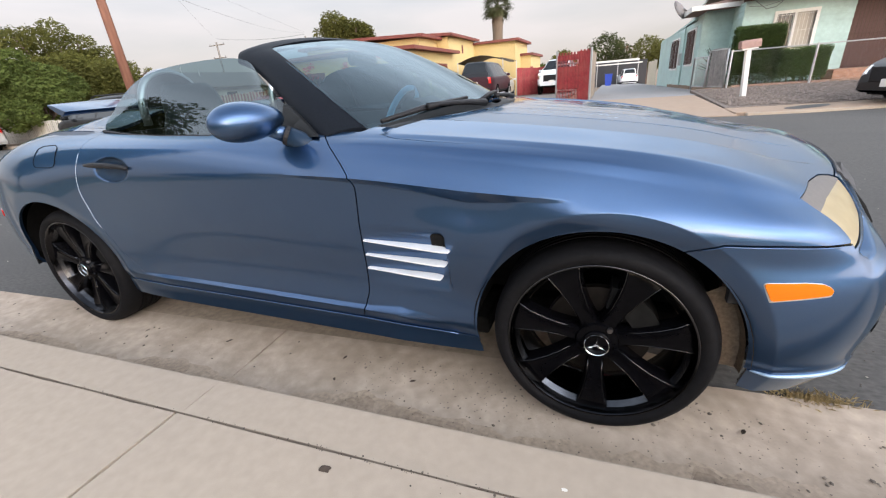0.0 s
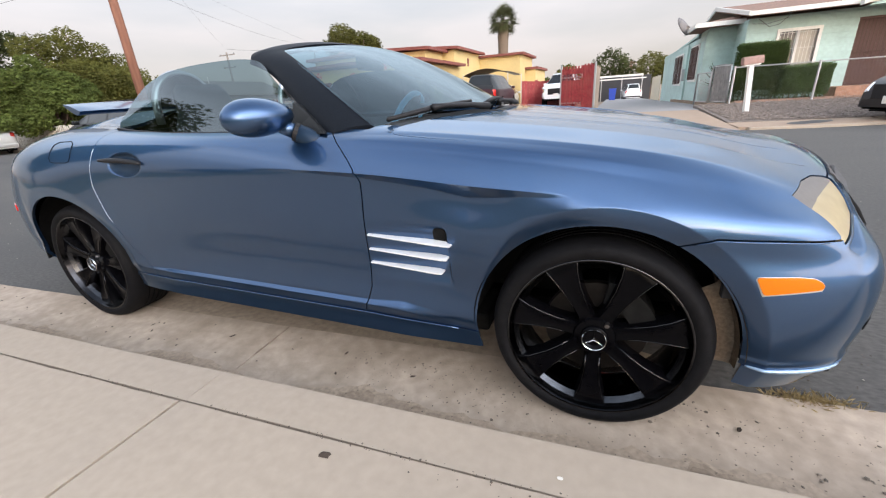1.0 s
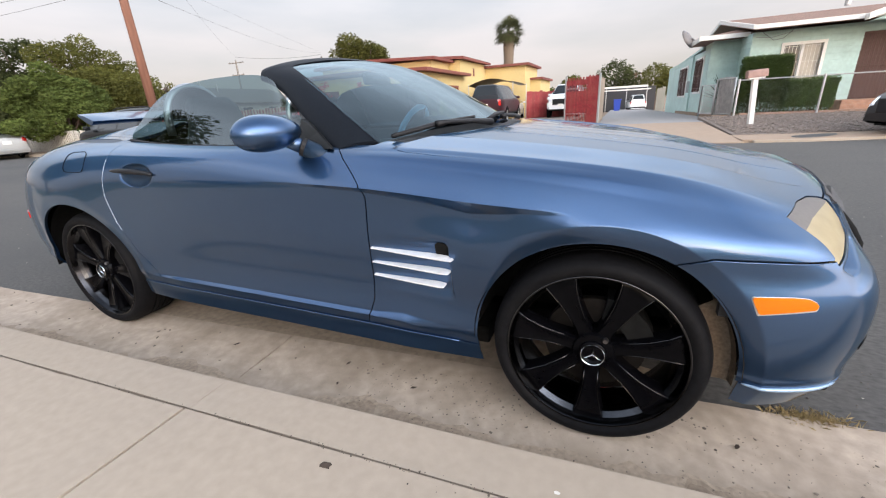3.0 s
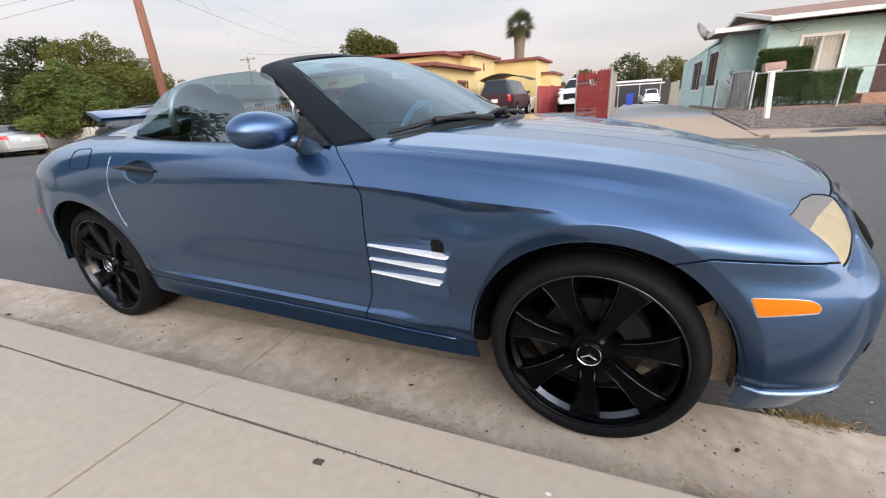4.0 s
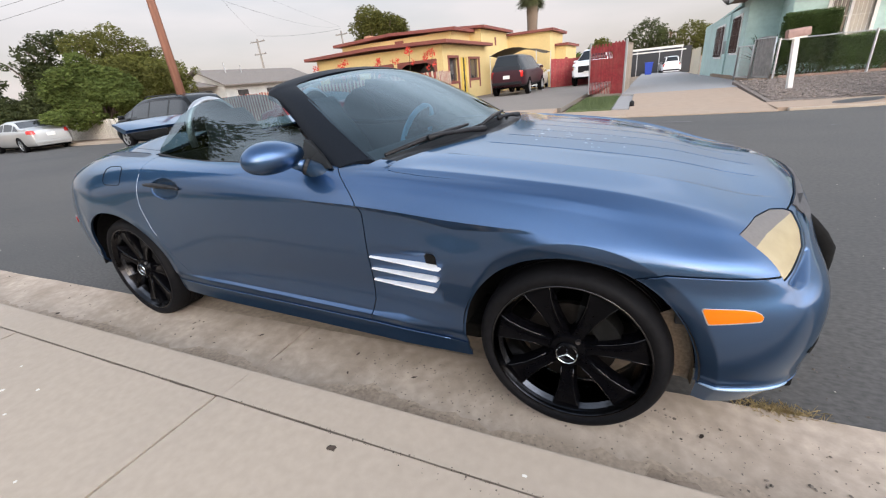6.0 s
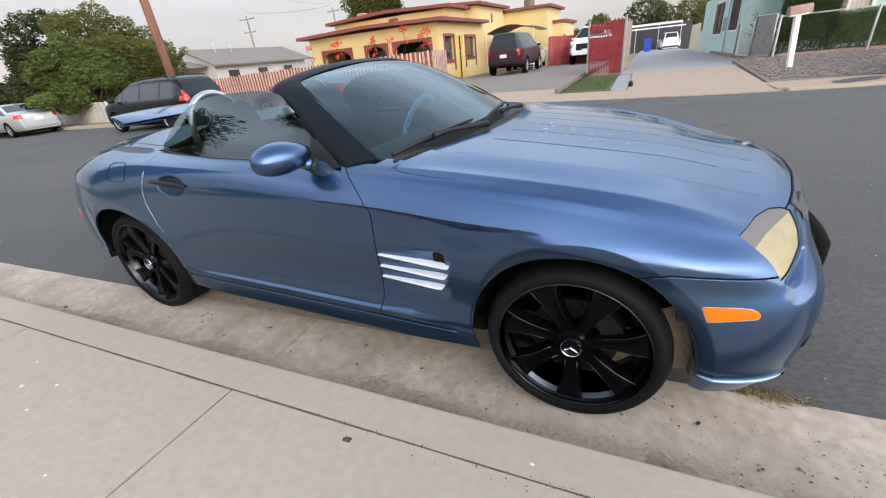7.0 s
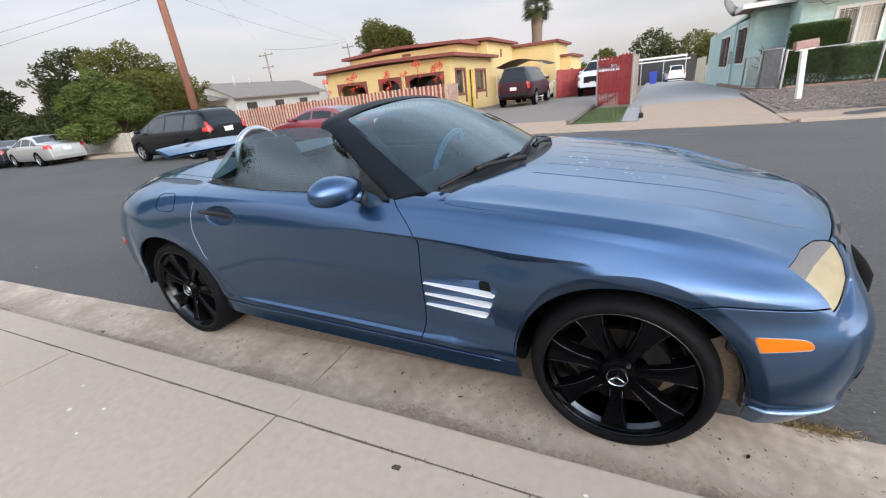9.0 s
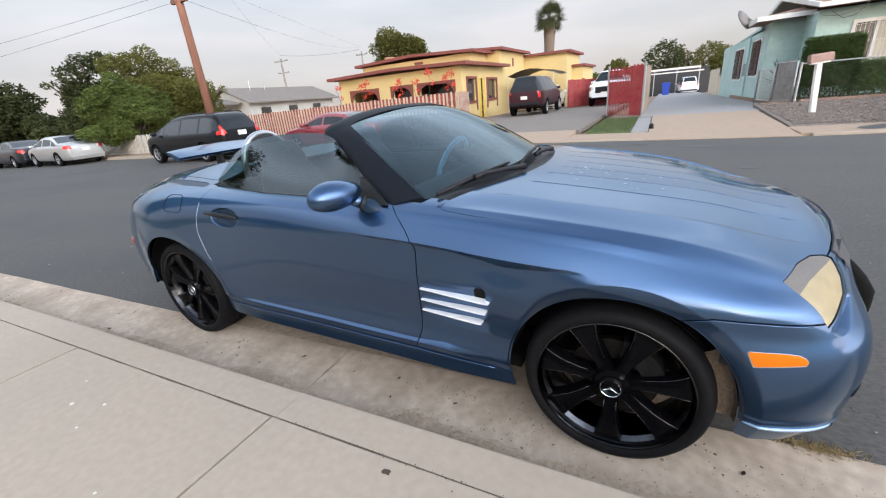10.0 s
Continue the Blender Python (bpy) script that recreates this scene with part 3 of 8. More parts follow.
# lines across the body: 7 is the flank's shoulder crease, 10 the raised bonnet ridge, and the bonnet's grooves lie between
BONNET_GROOVES = (10.70, 11.20, 11.73)
LINES_LOW = np.concatenate([np.linspace(0, 6, 66, endpoint=False), np.linspace(6, 7, 34)])
LINES_HIGH = np.unique(np.round(np.concatenate([np.linspace(7, 10, 60), np.linspace(10, 12, 44)] + [[g - 0.022, g - 0.011, g, g + 0.011, g + 0.022] for g in (10.0, *BONNET_GROOVES)]), 4))[1:]
LINES = np.concatenate([LINES_LOW, LINES_HIGH])


def across(rows, v):
    """Natural cubics across the long lines, one for each station, read at the line numbers v."""
    ctrl = np.array([[f(S) for f in r] for r in rows])            # row, axis, station
    n = len(rows)
    A = np.eye(n)
    for i in range(1, n - 1):
        A[i, i - 1:i + 2] = 1, 4, 1
    R = np.zeros_like(ctrl)
    R[1:-1] = 6 * (ctrl[2:] - 2 * ctrl[1:-1] + ctrl[:-2])
    M = np.linalg.solve(A, R.reshape(n, -1)).reshape(R.shape)
    i = np.clip(v.astype(int), 0, n - 2)
    d = (v - i)[:, None, None]
    e = 1 - d
    return ((M[i] * e ** 3 + M[i + 1] * d ** 3) / 6 + (ctrl[i] - M[i] / 6) * e + (ctrl[i + 1] - M[i + 1] / 6) * d).transpose(0, 2, 1)


def skin_grid():
    """The body's skin, with a crease along the flank's shoulder line from the door to the front wheel."""
    sharp = np.concatenate([across(ROWS_LOW, LINES_LOW), across(ROWS_HIGH, LINES_HIGH - 7)])
    soft = across(ROWS_LOW + ROWS_HIGH[1:], LINES)
    k = (smooth_step(soft[:, :, 0], -1.2, -0.8) * (1 - smooth_step(soft[:, :, 0], -0.22, -0.02)))[:, :, None]
    g = soft * (1 - k) + sharp * k
    g[:, :, 1] = np.maximum(g[:, :, 1], 0)
    g[:, 0, 1] = g[:, -1, 1] = 0
    g[-1, :, 1] = 0
    return g


GRID = skin_grid()


# shallow hollow under each headlamp and the deeper pocket in it: their lower edges in (w, z)
HOLLOW = [(0.50, 0.662), (0.798, 0.546), (0.815, 0.557), (0.813, 0.597), (0.802, 0.64)]
POCKET = [(0.596, 0.70), (0.612, 0.629), (0.665, 0.613), (0.75, 0.598), (0.782, 0.590), (0.800, 0.610), (0.82, 0.66)]


def lamp_b(x, w, z):
    return z - 0.8 * x


def convex(outline, ca=lambda x, w, z: x, cb=lambda x, w, z: z, grow=0.0):
    """A function that is positive inside a convex outline, given in two coordinates."""
    area = sum(p[0] * q[1] - q[0] * p[1] for p, q in zip(outline, outline[1:] + outline[:1]))

    def f(x, w, z):
        a, b, best = ca(x, w, z), cb(x, w, z), None
        for p, q in zip(outline, outline[1:] + outline[:1]):
            dx, dy = q[0] - p[0], q[1] - p[1]
            d = (dx * (b - p[1]) - dy * (a - p[0])) / math.hypot(dx, dy) * (1 if area > 0 else -1) + grow
            best = d if best is None else np.minimum(best, d)
        return best
    return f


LAMP = [(0.750, 0.392), (0.64, 0.366), (0.555, 0.324), (0.522, 0.286), (0.512, 0.258), (0.57, 0.213), (0.635, 0.193), (0.80, 0.217)]
in_lamp = convex(LAMP, lambda x, w, z: w, lamp_b)


def above(line, w, z):
    """How far (w, z) lies above a line of points that turns one way."""
    best = None
    for (w0, z0), (w1, z1) in zip(line, line[1:]):
        d = ((w1 - w0) * (z - z0) - (z1 - z0) * (w - w0)) / math.hypot(w1 - w0, z1 - z0)
        best = d if best is None else np.minimum(best, d)
    return best


LEDGE_X, LEDGE_Z = [-1.98, -1.75, -0.75, -0.62, -0.44], [0.352, 0.350, 0.336, 0.345, 0.315]


def shape_details(g):
    x, w, z = g[:, :, 0], g[:, :, 1], g[:, :, 2]
    line = LINES[:, None]
    side = smooth_step(w, 0.6, 0.72)
    # dark spear under the shoulder crease: an undercut face that is deepest over the vents, then the flank swells out again
    crease = z[np.searchsorted(LINES, 7.0)][None, :]
    high = np.interp(x, [-1.15, -0.90, -0.67, -0.46, -0.36, -0.27, -0.186, -0.09], [0.006, 0.010, 0.017, 0.031, 0.042, 0.029, 0.015, 0.006])
    deep = np.interp(x, [-1.15, -0.90, -0.67, -0.46, -0.36, -0.27, -0.186, -0.09], [0.0, 0.004, 0.010, 0.019, 0.024, 0.017, 0.008, 0.0])
    under = crease - z
    swell = np.interp(x, [-0.7, -0.4], [0.20, 0.11])
    w -= side * (line <= 7.0) * deep * np.where(under < high, under / high, (1 - smooth_step((under - high) / swell, 0.0, 1.0)))
    # narrow ledge along the foot of the door, running out in a point behind the front wheel
    ledge = np.interp(x, LEDGE_X, LEDGE_Z)
    step = np.interp(x, [-1.98, -1.75, -0.75, -0.62, -0.44], [0.0, 0.012, 0.013, 0.015, 0.0])
    thick = np.interp(x, [-1.75, -0.75, -0.55], [0.010, 0.014, 0.034])
    w += side * step * np.clip((ledge - z) / thick, 0, 1) * (1 - 0.5 * smooth_step(ledge - z, 0.02, 0.09))
    # flat lip round each wheel arch
    for ax, r, lip, lean in ((0.0, 0.355, 0.052, 0.50), (-BASE, 0.365, 0.045, 0.20)):
        dist = np.hypot(x - ax, z - HUB)
        reach = lip * (0.08 + 0.92 * smooth_step(x - ax, -0.34, -0.20)) if ax == 0 else lip * smooth_step(x - ax, -0.33, -0.10)
        w -= side * lean * np.clip(r + reach - dist, 0, lip)
    # scoop behind the front wheel, deepest at its forward end
    deep = np.clip((x + 0.74) / 0.30, 0, 1) * (x < -0.435) * smooth_step(z, 0.42, 0.46) * (1 - smooth_step(z, 0.615, 0.635)) * side
    w -= 0.012 * deep
    # hollow under the door handle
    oval = np.clip(1 - ((x + 1.815) / 0.105) ** 2 - ((z - 0.812) / 0.048) ** 2, 0, 1) * side
    w -= 0.026 * oval * (2 - oval)
    # hollow and pocket under each headlamp, and a hump behind each seat
    ahead = (x > 0.42) * (1 - smooth_step(lamp_b(x, w, z), 0.225, 0.245))
    off = -in_lamp(x, w, z)
    scoop = ahead * (0.004 * smooth_step(above(HOLLOW, w, z), 0.0, 0.03) * smooth_step(off, 0.008, 0.03)
                     + 0.034 * smooth_step(above(POCKET, w, z), 0.0, 0.030) * smooth_step(off, 0.010, 0.040))
    x -= 0.6 * scoop
    w -= 0.25 * scoop
    z -= 0.7 * scoop
    z += 0.045 * gauss(w, 0.42, 0.13) * smooth_step(x, -2.75, -2.2) * (1 - smooth_step(x, -2.06, -1.95)) * (z > 0.9)
    # soft fold where the wing turns up towards the bonnet
    fold = 0.003 * np.clip(1 - np.abs(line - 8.3) / 0.4, 0, 1) * smooth_step(x, -0.85, -0.7) * (1 - smooth_step(x, -0.05, 0.25))
    w += fold
    z += fold
    # hollow fall from the ridge towards the wing
    z -= 0.007 * np.sin(math.pi * np.clip(line - 9, 0, 1)) * smooth_step(x, -0.72, -0.45) * (1 - smooth_step(x, 0.2, 0.42))
    # the bonnet drops inside its raised ridge, and fine grooves run along it
    run = (1 - smooth_step(x, 0.46, 0.54)) * (x < 0.6)
    inside = np.clip(line - 10, 0, 2)
    z -= 0.006 * smooth_step(inside, 0.0, 0.045) * (1 - smooth_step(inside, 0.1, 1.3)) * smooth_step(x, -0.50, -0.36) * (1 - smooth_step(x, 0.40, 0.56)) * (line > 10)
    for lane, start in zip(BONNET_GROOVES, (-0.40, -0.37, -0.34)):
        z -= 0.0034 * run * smooth_step(x, start, start + 0.02) * np.clip(1 - np.abs(line - lane) / 0.0112, 0, 1)
        z += 0.0012 * run * smooth_step(x, start, start + 0.1) * np.clip(1 - np.abs(line - lane + 0.05) / 0.05, 0, 1)
    return g


GRID = shape_details(GRID)
NV, NU = GRID.shape[:2]
SKIN_P = [tuple(p) for p in GRID.reshape(-1, 3)]
SKIN_F = [(j * NU + i, j * NU + i + 1, (j + 1) * NU + i + 1, (j + 1) * NU + i) for j in range(NV - 1) for i in range(NU - 1)]


def clip(faces, f):
    """Cuts the faces along f = 0 and keeps the side where f(x, w, z) is positive."""
    a = np.array(SKIN_P)
    val = f(a[:, 0], a[:, 1], a[:, 2])
    made, out = {}, []
    for poly in faces:
        vs = [val[i] for i in poly]
        if min(vs) >= 0:
            out.append(poly)
            continue
        if max(vs) < 0:
            continue
        res = []
        for k, i in enumerate(poly):
            j = poly[(k + 1) % len(poly)]
            vi, vj = val[i], val[j]
            if vi >= 0:
                res.append(i)
            if (vi >= 0) != (vj >= 0):
                key = (min(i, j), max(i, j))
                if key not in made:
                    t = vi / (vi - vj)
                    p, q = SKIN_P[i], SKIN_P[j]
                    made[key] = len(SKIN_P)
                    SKIN_P.append(tuple(p[c] + t * (q[c] - p[c]) for c in range(3)))
                res.append(made[key])
        if len(res) > 2:
            out.append(tuple(res))
    return out


def panel(name, faces, mat, parent, label="", sides=(1,), out=0.0, depth=0.014, one=False):
    """Builds a body panel from cut faces, with its edges folded inwards. sides: 1 the kerb side, -1 the road side."""
    used = sorted({i for f in faces for i in f})
    idx = {i: k for k, i in enumerate(used)}
    P = np.array([SKIN_P[i] for i in used])
    F = [tuple(idx[i] for i in f) for f in faces]
    N = np.zeros_like(P)
    for f in F:
        a, b, c = P[f[0]], P[f[1]], P[f[2]]
        nn = np.cross(b - a, c - a)
        for i in f:
            N[i] += nn
    N /= np.maximum(np.linalg.norm(N, axis=1, keepdims=True), 1e-9)
    # the grid runs forward and inward-up: its normal points inward, so turn it
    mid = P.mean(0)
    if ((P - np.array([-1.2, 0, 0.5])) * N).sum() < 0:
        N = -N
    P = P + N * out
    count = {}
    for f in F:
        for k, i in enumerate(f):
            j = f[(k + 1) % len(f)]
            count[(i, j)] = count.get((i, j), 0) + 1
    border = [(i, j) for (i, j) in count if (j, i) not in count and not (P[i, 1] < 1e-4 and P[j, 1] < 1e-4)]
    inner, Q = {}, [tuple(p) for p in P]
    for i, j in border:
        for k in (i, j):
            if k not in inner:
                inner[k] = len(Q)
                Q.append(tuple(P[k] - N[k] * depth))
    G = F + [(j, i, inner[i], inner[j]) for i, j in border]
    made = []
    todo = [sides] if one else [(s,) for s in sides]
    for group in todo:
        V, FF = [], []
        for s in group:
            o = len(V)
            V += [(x, MID - s * w, z) for x, w, z in Q]
            FF += [tuple(k + o for k in (f[::-1] if s > 0 else f)) for f in G]
        ob = mesh_object(name, V, FF, mat, parent, label)
        if len(group) > 1:
            bm = bmesh.new()
            bm.from_mesh(ob.data)
            bmesh.ops.remove_doubles(bm, verts=[v for v in bm.verts if abs(v.co.y - MID) < 2e-4], dist=4e-4)
            bm.to_mesh(ob.data)
            bm.free()
        ob.data.set_sharp_from_angle(angle=radians(40))
        made.append(ob)
    return made


# outlines of the panels
def door_front(z):
    return np.interp(z, [0.2, 0.287, 0.384, 0.5, 0.62, 0.76, 0.80, 0.83, 0.86, 0.885, 0.905, 1.0], [-0.775, -0.768, -0.735, -0.725, -0.715, -0.70, -0.712, -0.738, -0.770, -0.80, -0.832, -0.93])


def door_rear(z):
    return np.interp(z, [0.2, 0.31, 0.36, 0.45, 0.59, 0.72, 0.885, 1.0], [-1.86, -1.86, -1.90, -1.985, -2.05, -2.065, -2.02, -1.97])


def sill_line(x):
    return np.interp(x, [-3, -2.0, -1.4, -0.75, -0.35, 0.2, 0.35, 0.56, 0.8], [0.318, 0.308, 0.297, 0.287, 0.264, 0.28, 0.288, 0.287, 0.285])


def bumper_line(x):
    return np.interp(x, [0.1, 0.19, 0.244, 0.36, 0.48, 0.8], [0.585, 0.621, 0.643, 0.641, 0.634, 0.60])


def bonnet_edge(x):
    return np.interp(x, [-0.75, -0.677, -0.583, -0.477, -0.383, 0.0, 0.30, 0.406, 0.545, 0.7], [0.765, 0.792, 0.817, 0.824, 0.821, 0.795, 0.765, 0.747, 0.515, 0.50])


def bonnet_front(w):
    return np.interp(w, [0, 0.163, 0.37, 0.47, 0.55, 0.8, 0.9], [0.657, 0.647, 0.604, 0.575, 0.545, 0.50, 0.47])


def bonnet_gap(x):
    """Half the joint beside the bonnet: open at its rear corners, tight along its length."""
    return np.interp(x, [-0.5, -0.33], [0.0011, 0.0])


def screen_base(w):
    return -0.50 - 0.34 * w * w


GAP = 0.0022

roadster = thing("roadster", "metallic blue roadster with soft top down, parked beside the kerb", "car")


def arch(ax, r):
    return lambda x, w, z: np.maximum(np.hypot(x - ax, z - HUB) - r, 0.52 - w)


body = clip(SKIN_F, arch(0.0, 0.355))
body = clip(body, arch(-BASE, 0.365))
lens_skin = clip(clip(body, in_lamp), lambda x, w, z: w - 0.45)
body = clip(body, lambda x, w, z: np.maximum(-in_lamp(x, w, z) - 0.003, np.maximum(0.3 - x, 0.45 - w)))
# the open cockpit
body = clip(body, lambda x, w, z: np.maximum.reduce([w - np.interp(x, [-2.05, -1.6, -0.75], [0.735, 0.79, 0.785]), x - screen_base(w), -2.06 - x, 0.86 - z]))
sill_skin = clip(clip(clip(body, lambda x, w, z: sill_line(x) - z), lambda x, w, z: x + 2.2), lambda x, w, z: -0.2 - x)
chin_skin = clip(clip(body, lambda x, w, z: sill_line(x) - z), lambda x, w, z: x - 0.362)
tail_low = clip(clip(body, lambda x, w, z: sill_line(x) - z), lambda x, w, z: -2.3 - x)
body = clip(body, lambda x, w, z: z - sill_line(x) - GAP)
# bumper in front of and under the wing line; the nose below the bonnet's front edge belongs to it
nose_front = lambda x, w, z: np.minimum(x - 0.1, np.maximum(bumper_line(x) - z, x - bonnet_front(w)))
bumper_skin = clip(body, lambda x, w, z: nose_front(x, w, z) - GAP)
rest = clip(body, lambda x, w, z: -nose_front(x, w, z) - GAP)
bonnet_skin = clip(clip(rest, lambda x, w, z: bonnet_edge(x) - w - bonnet_gap(x)), lambda x, w, z: x - screen_base(w) - 0.075)
cowl_skin = clip(clip(clip(rest, lambda x, w, z: screen_base(w) + 0.075 - x - GAP), lambda x, w, z: x + 0.8), lambda x, w, z: 0.74 - w)
wing_skin = clip(clip(rest, lambda x, w, z: np.maximum(w - bonnet_edge(x) - bonnet_gap(x), np.minimum(-0.616 - x, w - 0.742))), lambda x, w, z: x - door_front(z) - GAP)
wing_skin = clip(wing_skin, lambda x, w, z: w - 0.45)
door_skin = clip(clip(rest, lambda x, w, z: door_front(z) - x - GAP), lambda x, w, z: x - door_rear(z) - 0.0012)
back = clip(rest, lambda x, w, z: door_rear(z) - x - 0.0012)
deck_edge = lambda x, w, z: np.minimum(np.interp(x, [-2.95, -2.8, -2.2, -2.0], [0.50, 0.565, 0.66, 0.68]) - w, np.minimum(x + 2.97, z - 0.86))
# strip of the deck whose shade is put into a darker blue
deck_shade = lambda x, w, z: np.minimum(convex([(-2.66, 0.650), (-2.13, 0.715), (-2.085, 0.74), (-2.09, 0.768), (-2.3, 0.757), (-2.6, 0.69)], lambda x, w, z: x, lambda x, w, z: w)(x, w, z), z - 0.86)
strip_skin = clip(back, deck_shade)
back = clip(back, lambda x, w, z: -deck_shade(x, w, z) - 0.0015)
deck_skin = clip(back, lambda x, w, z: deck_edge(x, w, z) - GAP)
quarter_skin = clip(back, lambda x, w, z: -deck_edge(x, w, z) - GAP)

panel("front_wing", wing_skin, PAINT, roadster, "blue front wing with a scooped side vent", (1, -1))
panel("door", door_skin, PAINT, roadster, "blue door with a hollowed handle", (1, -1))
panel("rear_quarter", quarter_skin, PAINT, roadster, "broad blue rear haunch", (1, -1), one=True)
panel("bonnet", bonnet_skin, PAINT, roadster, "long blue bonnet with fine grooves", (1, -1), one=True)
panel("rear_deck", deck_skin, PAINT, roadster, "blue rear deck lid", (1, -1), one=True)
panel("hinge_cover", strip_skin, DARK_BLUE, roadster, "rear deck strip in a darker blue for its shade", (1, -1), out=-0.002)
panel("front_bumper", bumper_skin, PAINT, roadster, "blue front bumper", (1, -1), one=True)
panel("sill", sill_skin, PAINT, roadster, "blue side sill with a bright upper ledge", (1, -1), out=0.003, depth=0.02)
panel("chin", chin_skin, PAINT, roadster, "blue lower bumper lip", (1, -1), one=True, out=0.003, depth=0.02)
panel("rear_valance", tail_low, PAINT, roadster, "", (1, -1), one=True, out=0.004)
panel("cowl", cowl_skin, BLACK_TRIM, roadster, "black plastic wiper cowl", (1, -1), one=True, out=-0.008)
grey_side = lambda x, w, z: lamp_b(x, w, z) - np.interp(w, [0.52, 0.539, 0.632, 0.699, 0.76], [0.258, 0.265, 0.301, 0.325, 0.335])
lamps = panel("headlamp", clip(lens_skin, lambda x, w, z: -grey_side(x, w, z)), LAMP_YELLOW, roadster, "yellowed headlamp lens", (1, -1), out=-0.004, depth=0.02)
panel("headlamp_tape", clip(lens_skin, grey_side), LAMP_GREY, roadster, "grey tape across the lamp's rear edge", (1, -1), out=-0.003, depth=0.02)

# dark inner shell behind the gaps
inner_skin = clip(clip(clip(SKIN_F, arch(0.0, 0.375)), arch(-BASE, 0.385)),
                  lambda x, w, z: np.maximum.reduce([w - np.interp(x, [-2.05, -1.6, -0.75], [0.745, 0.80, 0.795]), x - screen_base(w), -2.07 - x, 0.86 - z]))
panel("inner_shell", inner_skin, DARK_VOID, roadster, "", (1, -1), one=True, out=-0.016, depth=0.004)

intake = clip(clip(clip(SKIN_F[:], lambda x, w, z: x - 0.5), convex([(-0.5, 0.23), (0.47, 0.23), (0.52, 0.30), (0.50, 0.375), (-0.5, 0.39)], lambda x, w, z: w)), lambda x, w, z: 0.54 - w)
panel("air_intake", intake, DARK_VOID, roadster, "black lower air intake", (1, -1), one=True, out=0.0125, depth=0.003)

# skin lookups for what sits on the body
from mathutils.bvhtree import BVHTree
SKIN_TREE = BVHTree.FromPolygons([(x, MID - w, z) for x, w, z in SKIN_P[:NU * NV]], SKIN_F)


def flank(x, z, out=0.0):
    """The point of the kerb-side flank at (x, z), moved out by some metres."""
    p, n, i, d = SKIN_TREE.ray_cast(Vector((x, -1.0, z)), Vector((0, 1, 0)))
    if p is None:
        p, n = Vector((x, 0.05, z)), Vector((0, -1, 0))
    if n.y > 0:
        n = -n
    return p + n * out


def crown(x, w, out=0.0):
    """The point of the upper skin over (x, w)."""
    p, n, i, d = SKIN_TREE.ray_cast(Vector((x, MID - abs(w), 3.0)), Vector((0, 0, -1)))
    if p is None:
        p, n = Vector((x, MID - abs(w), 0.9)), Vector((0, 0, 1))
    p = p + (n if n.z > 0 else -n) * out
    return Vector((p.x, MID - w, p.z))


# side marker lamps
mk = clip(clip(SKIN_F[:], lambda x, w, z: x - 0.3), convex([(0.336, 0.5535), (0.421, 0.5545), (0.452, 0.5515), (0.466, 0.5445), (0.4745, 0.534), (0.470, 0.526), (0.357, 0.511)]))
mk = clip(mk, lambda x, w, z: w - 0.5)
panel("side_marker", mk, AMBER, roadster, "amber side marker lamp", (1, -1), out=0.004, depth=0.006)
mk2 = clip(clip(SKIN_F[:], lambda x, w, z: x - 0.3), convex([(0.334, 0.5545), (0.421, 0.5555), (0.453, 0.5525), (0.468, 0.545), (0.4765, 0.534), (0.472, 0.5215), (0.355, 0.5065)]))
mk2 = clip(mk2, lambda x, w, z: w - 0.5)
panel("side_marker_rim", mk2, SILVER, roadster, "", (1, -1), out=0.0012, depth=0.003)
tm = clip(clip(SKIN_F[:], lambda x, w, z: -2.7 - x), convex([(-3.02, 0.595), (-2.93, 0.59), (-2.935, 0.555), (-3.02, 0.56)]))
panel("rear_marker", clip(tm, lambda x, w, z: w - 0.3), RED_LENS, roadster, "red rear marker lamp", (1, -1), out=0.004, depth=0.006)
tl = clip(clip(SKIN_F[:], lambda x, w, z: -2.7 - x), convex([(-3.25, 0.845), (-3.06, 0.85), (-3.07, 0.74), (-3.25, 0.73)]))
panel("tail_lamp", clip(tl, lambda x, w, z: w - 0.4), RED_LENS, roadster, "red tail lamp", (1, -1), out=0.003, depth=0.006)

# wheel wells
for s in (1, -1):
    for ax, r in ((0.0, 0.356), (-BASE, 0.366)):
        bm = bmesh.new()
        prof = [(r + 0.004, -0.005), (r + 0.02, 0.03), (r + 0.02, 0.30), (0.10, 0.30)]
        lathe(bm, prof, (0, 0, 0), 48)
        bmesh.ops.delete(bm, geom=[v for v in bm.verts if v.co.z < -0.03], context="VERTS")
        y = MID - s * 0.855
        bmesh.ops.transform(bm, matrix=Matrix.Translation((ax, y, HUB)) @ Matrix.Diagonal((1, s, 1, 1)), verts=bm.verts[:])
        part("wheel_well", bm, DARK_VOID, roadster, smooth=True)
LINER = material("brown_felt", (0.20, 0.15, 0.105), rough=0.95, vary=0.25, grain=120, bump=0.3)
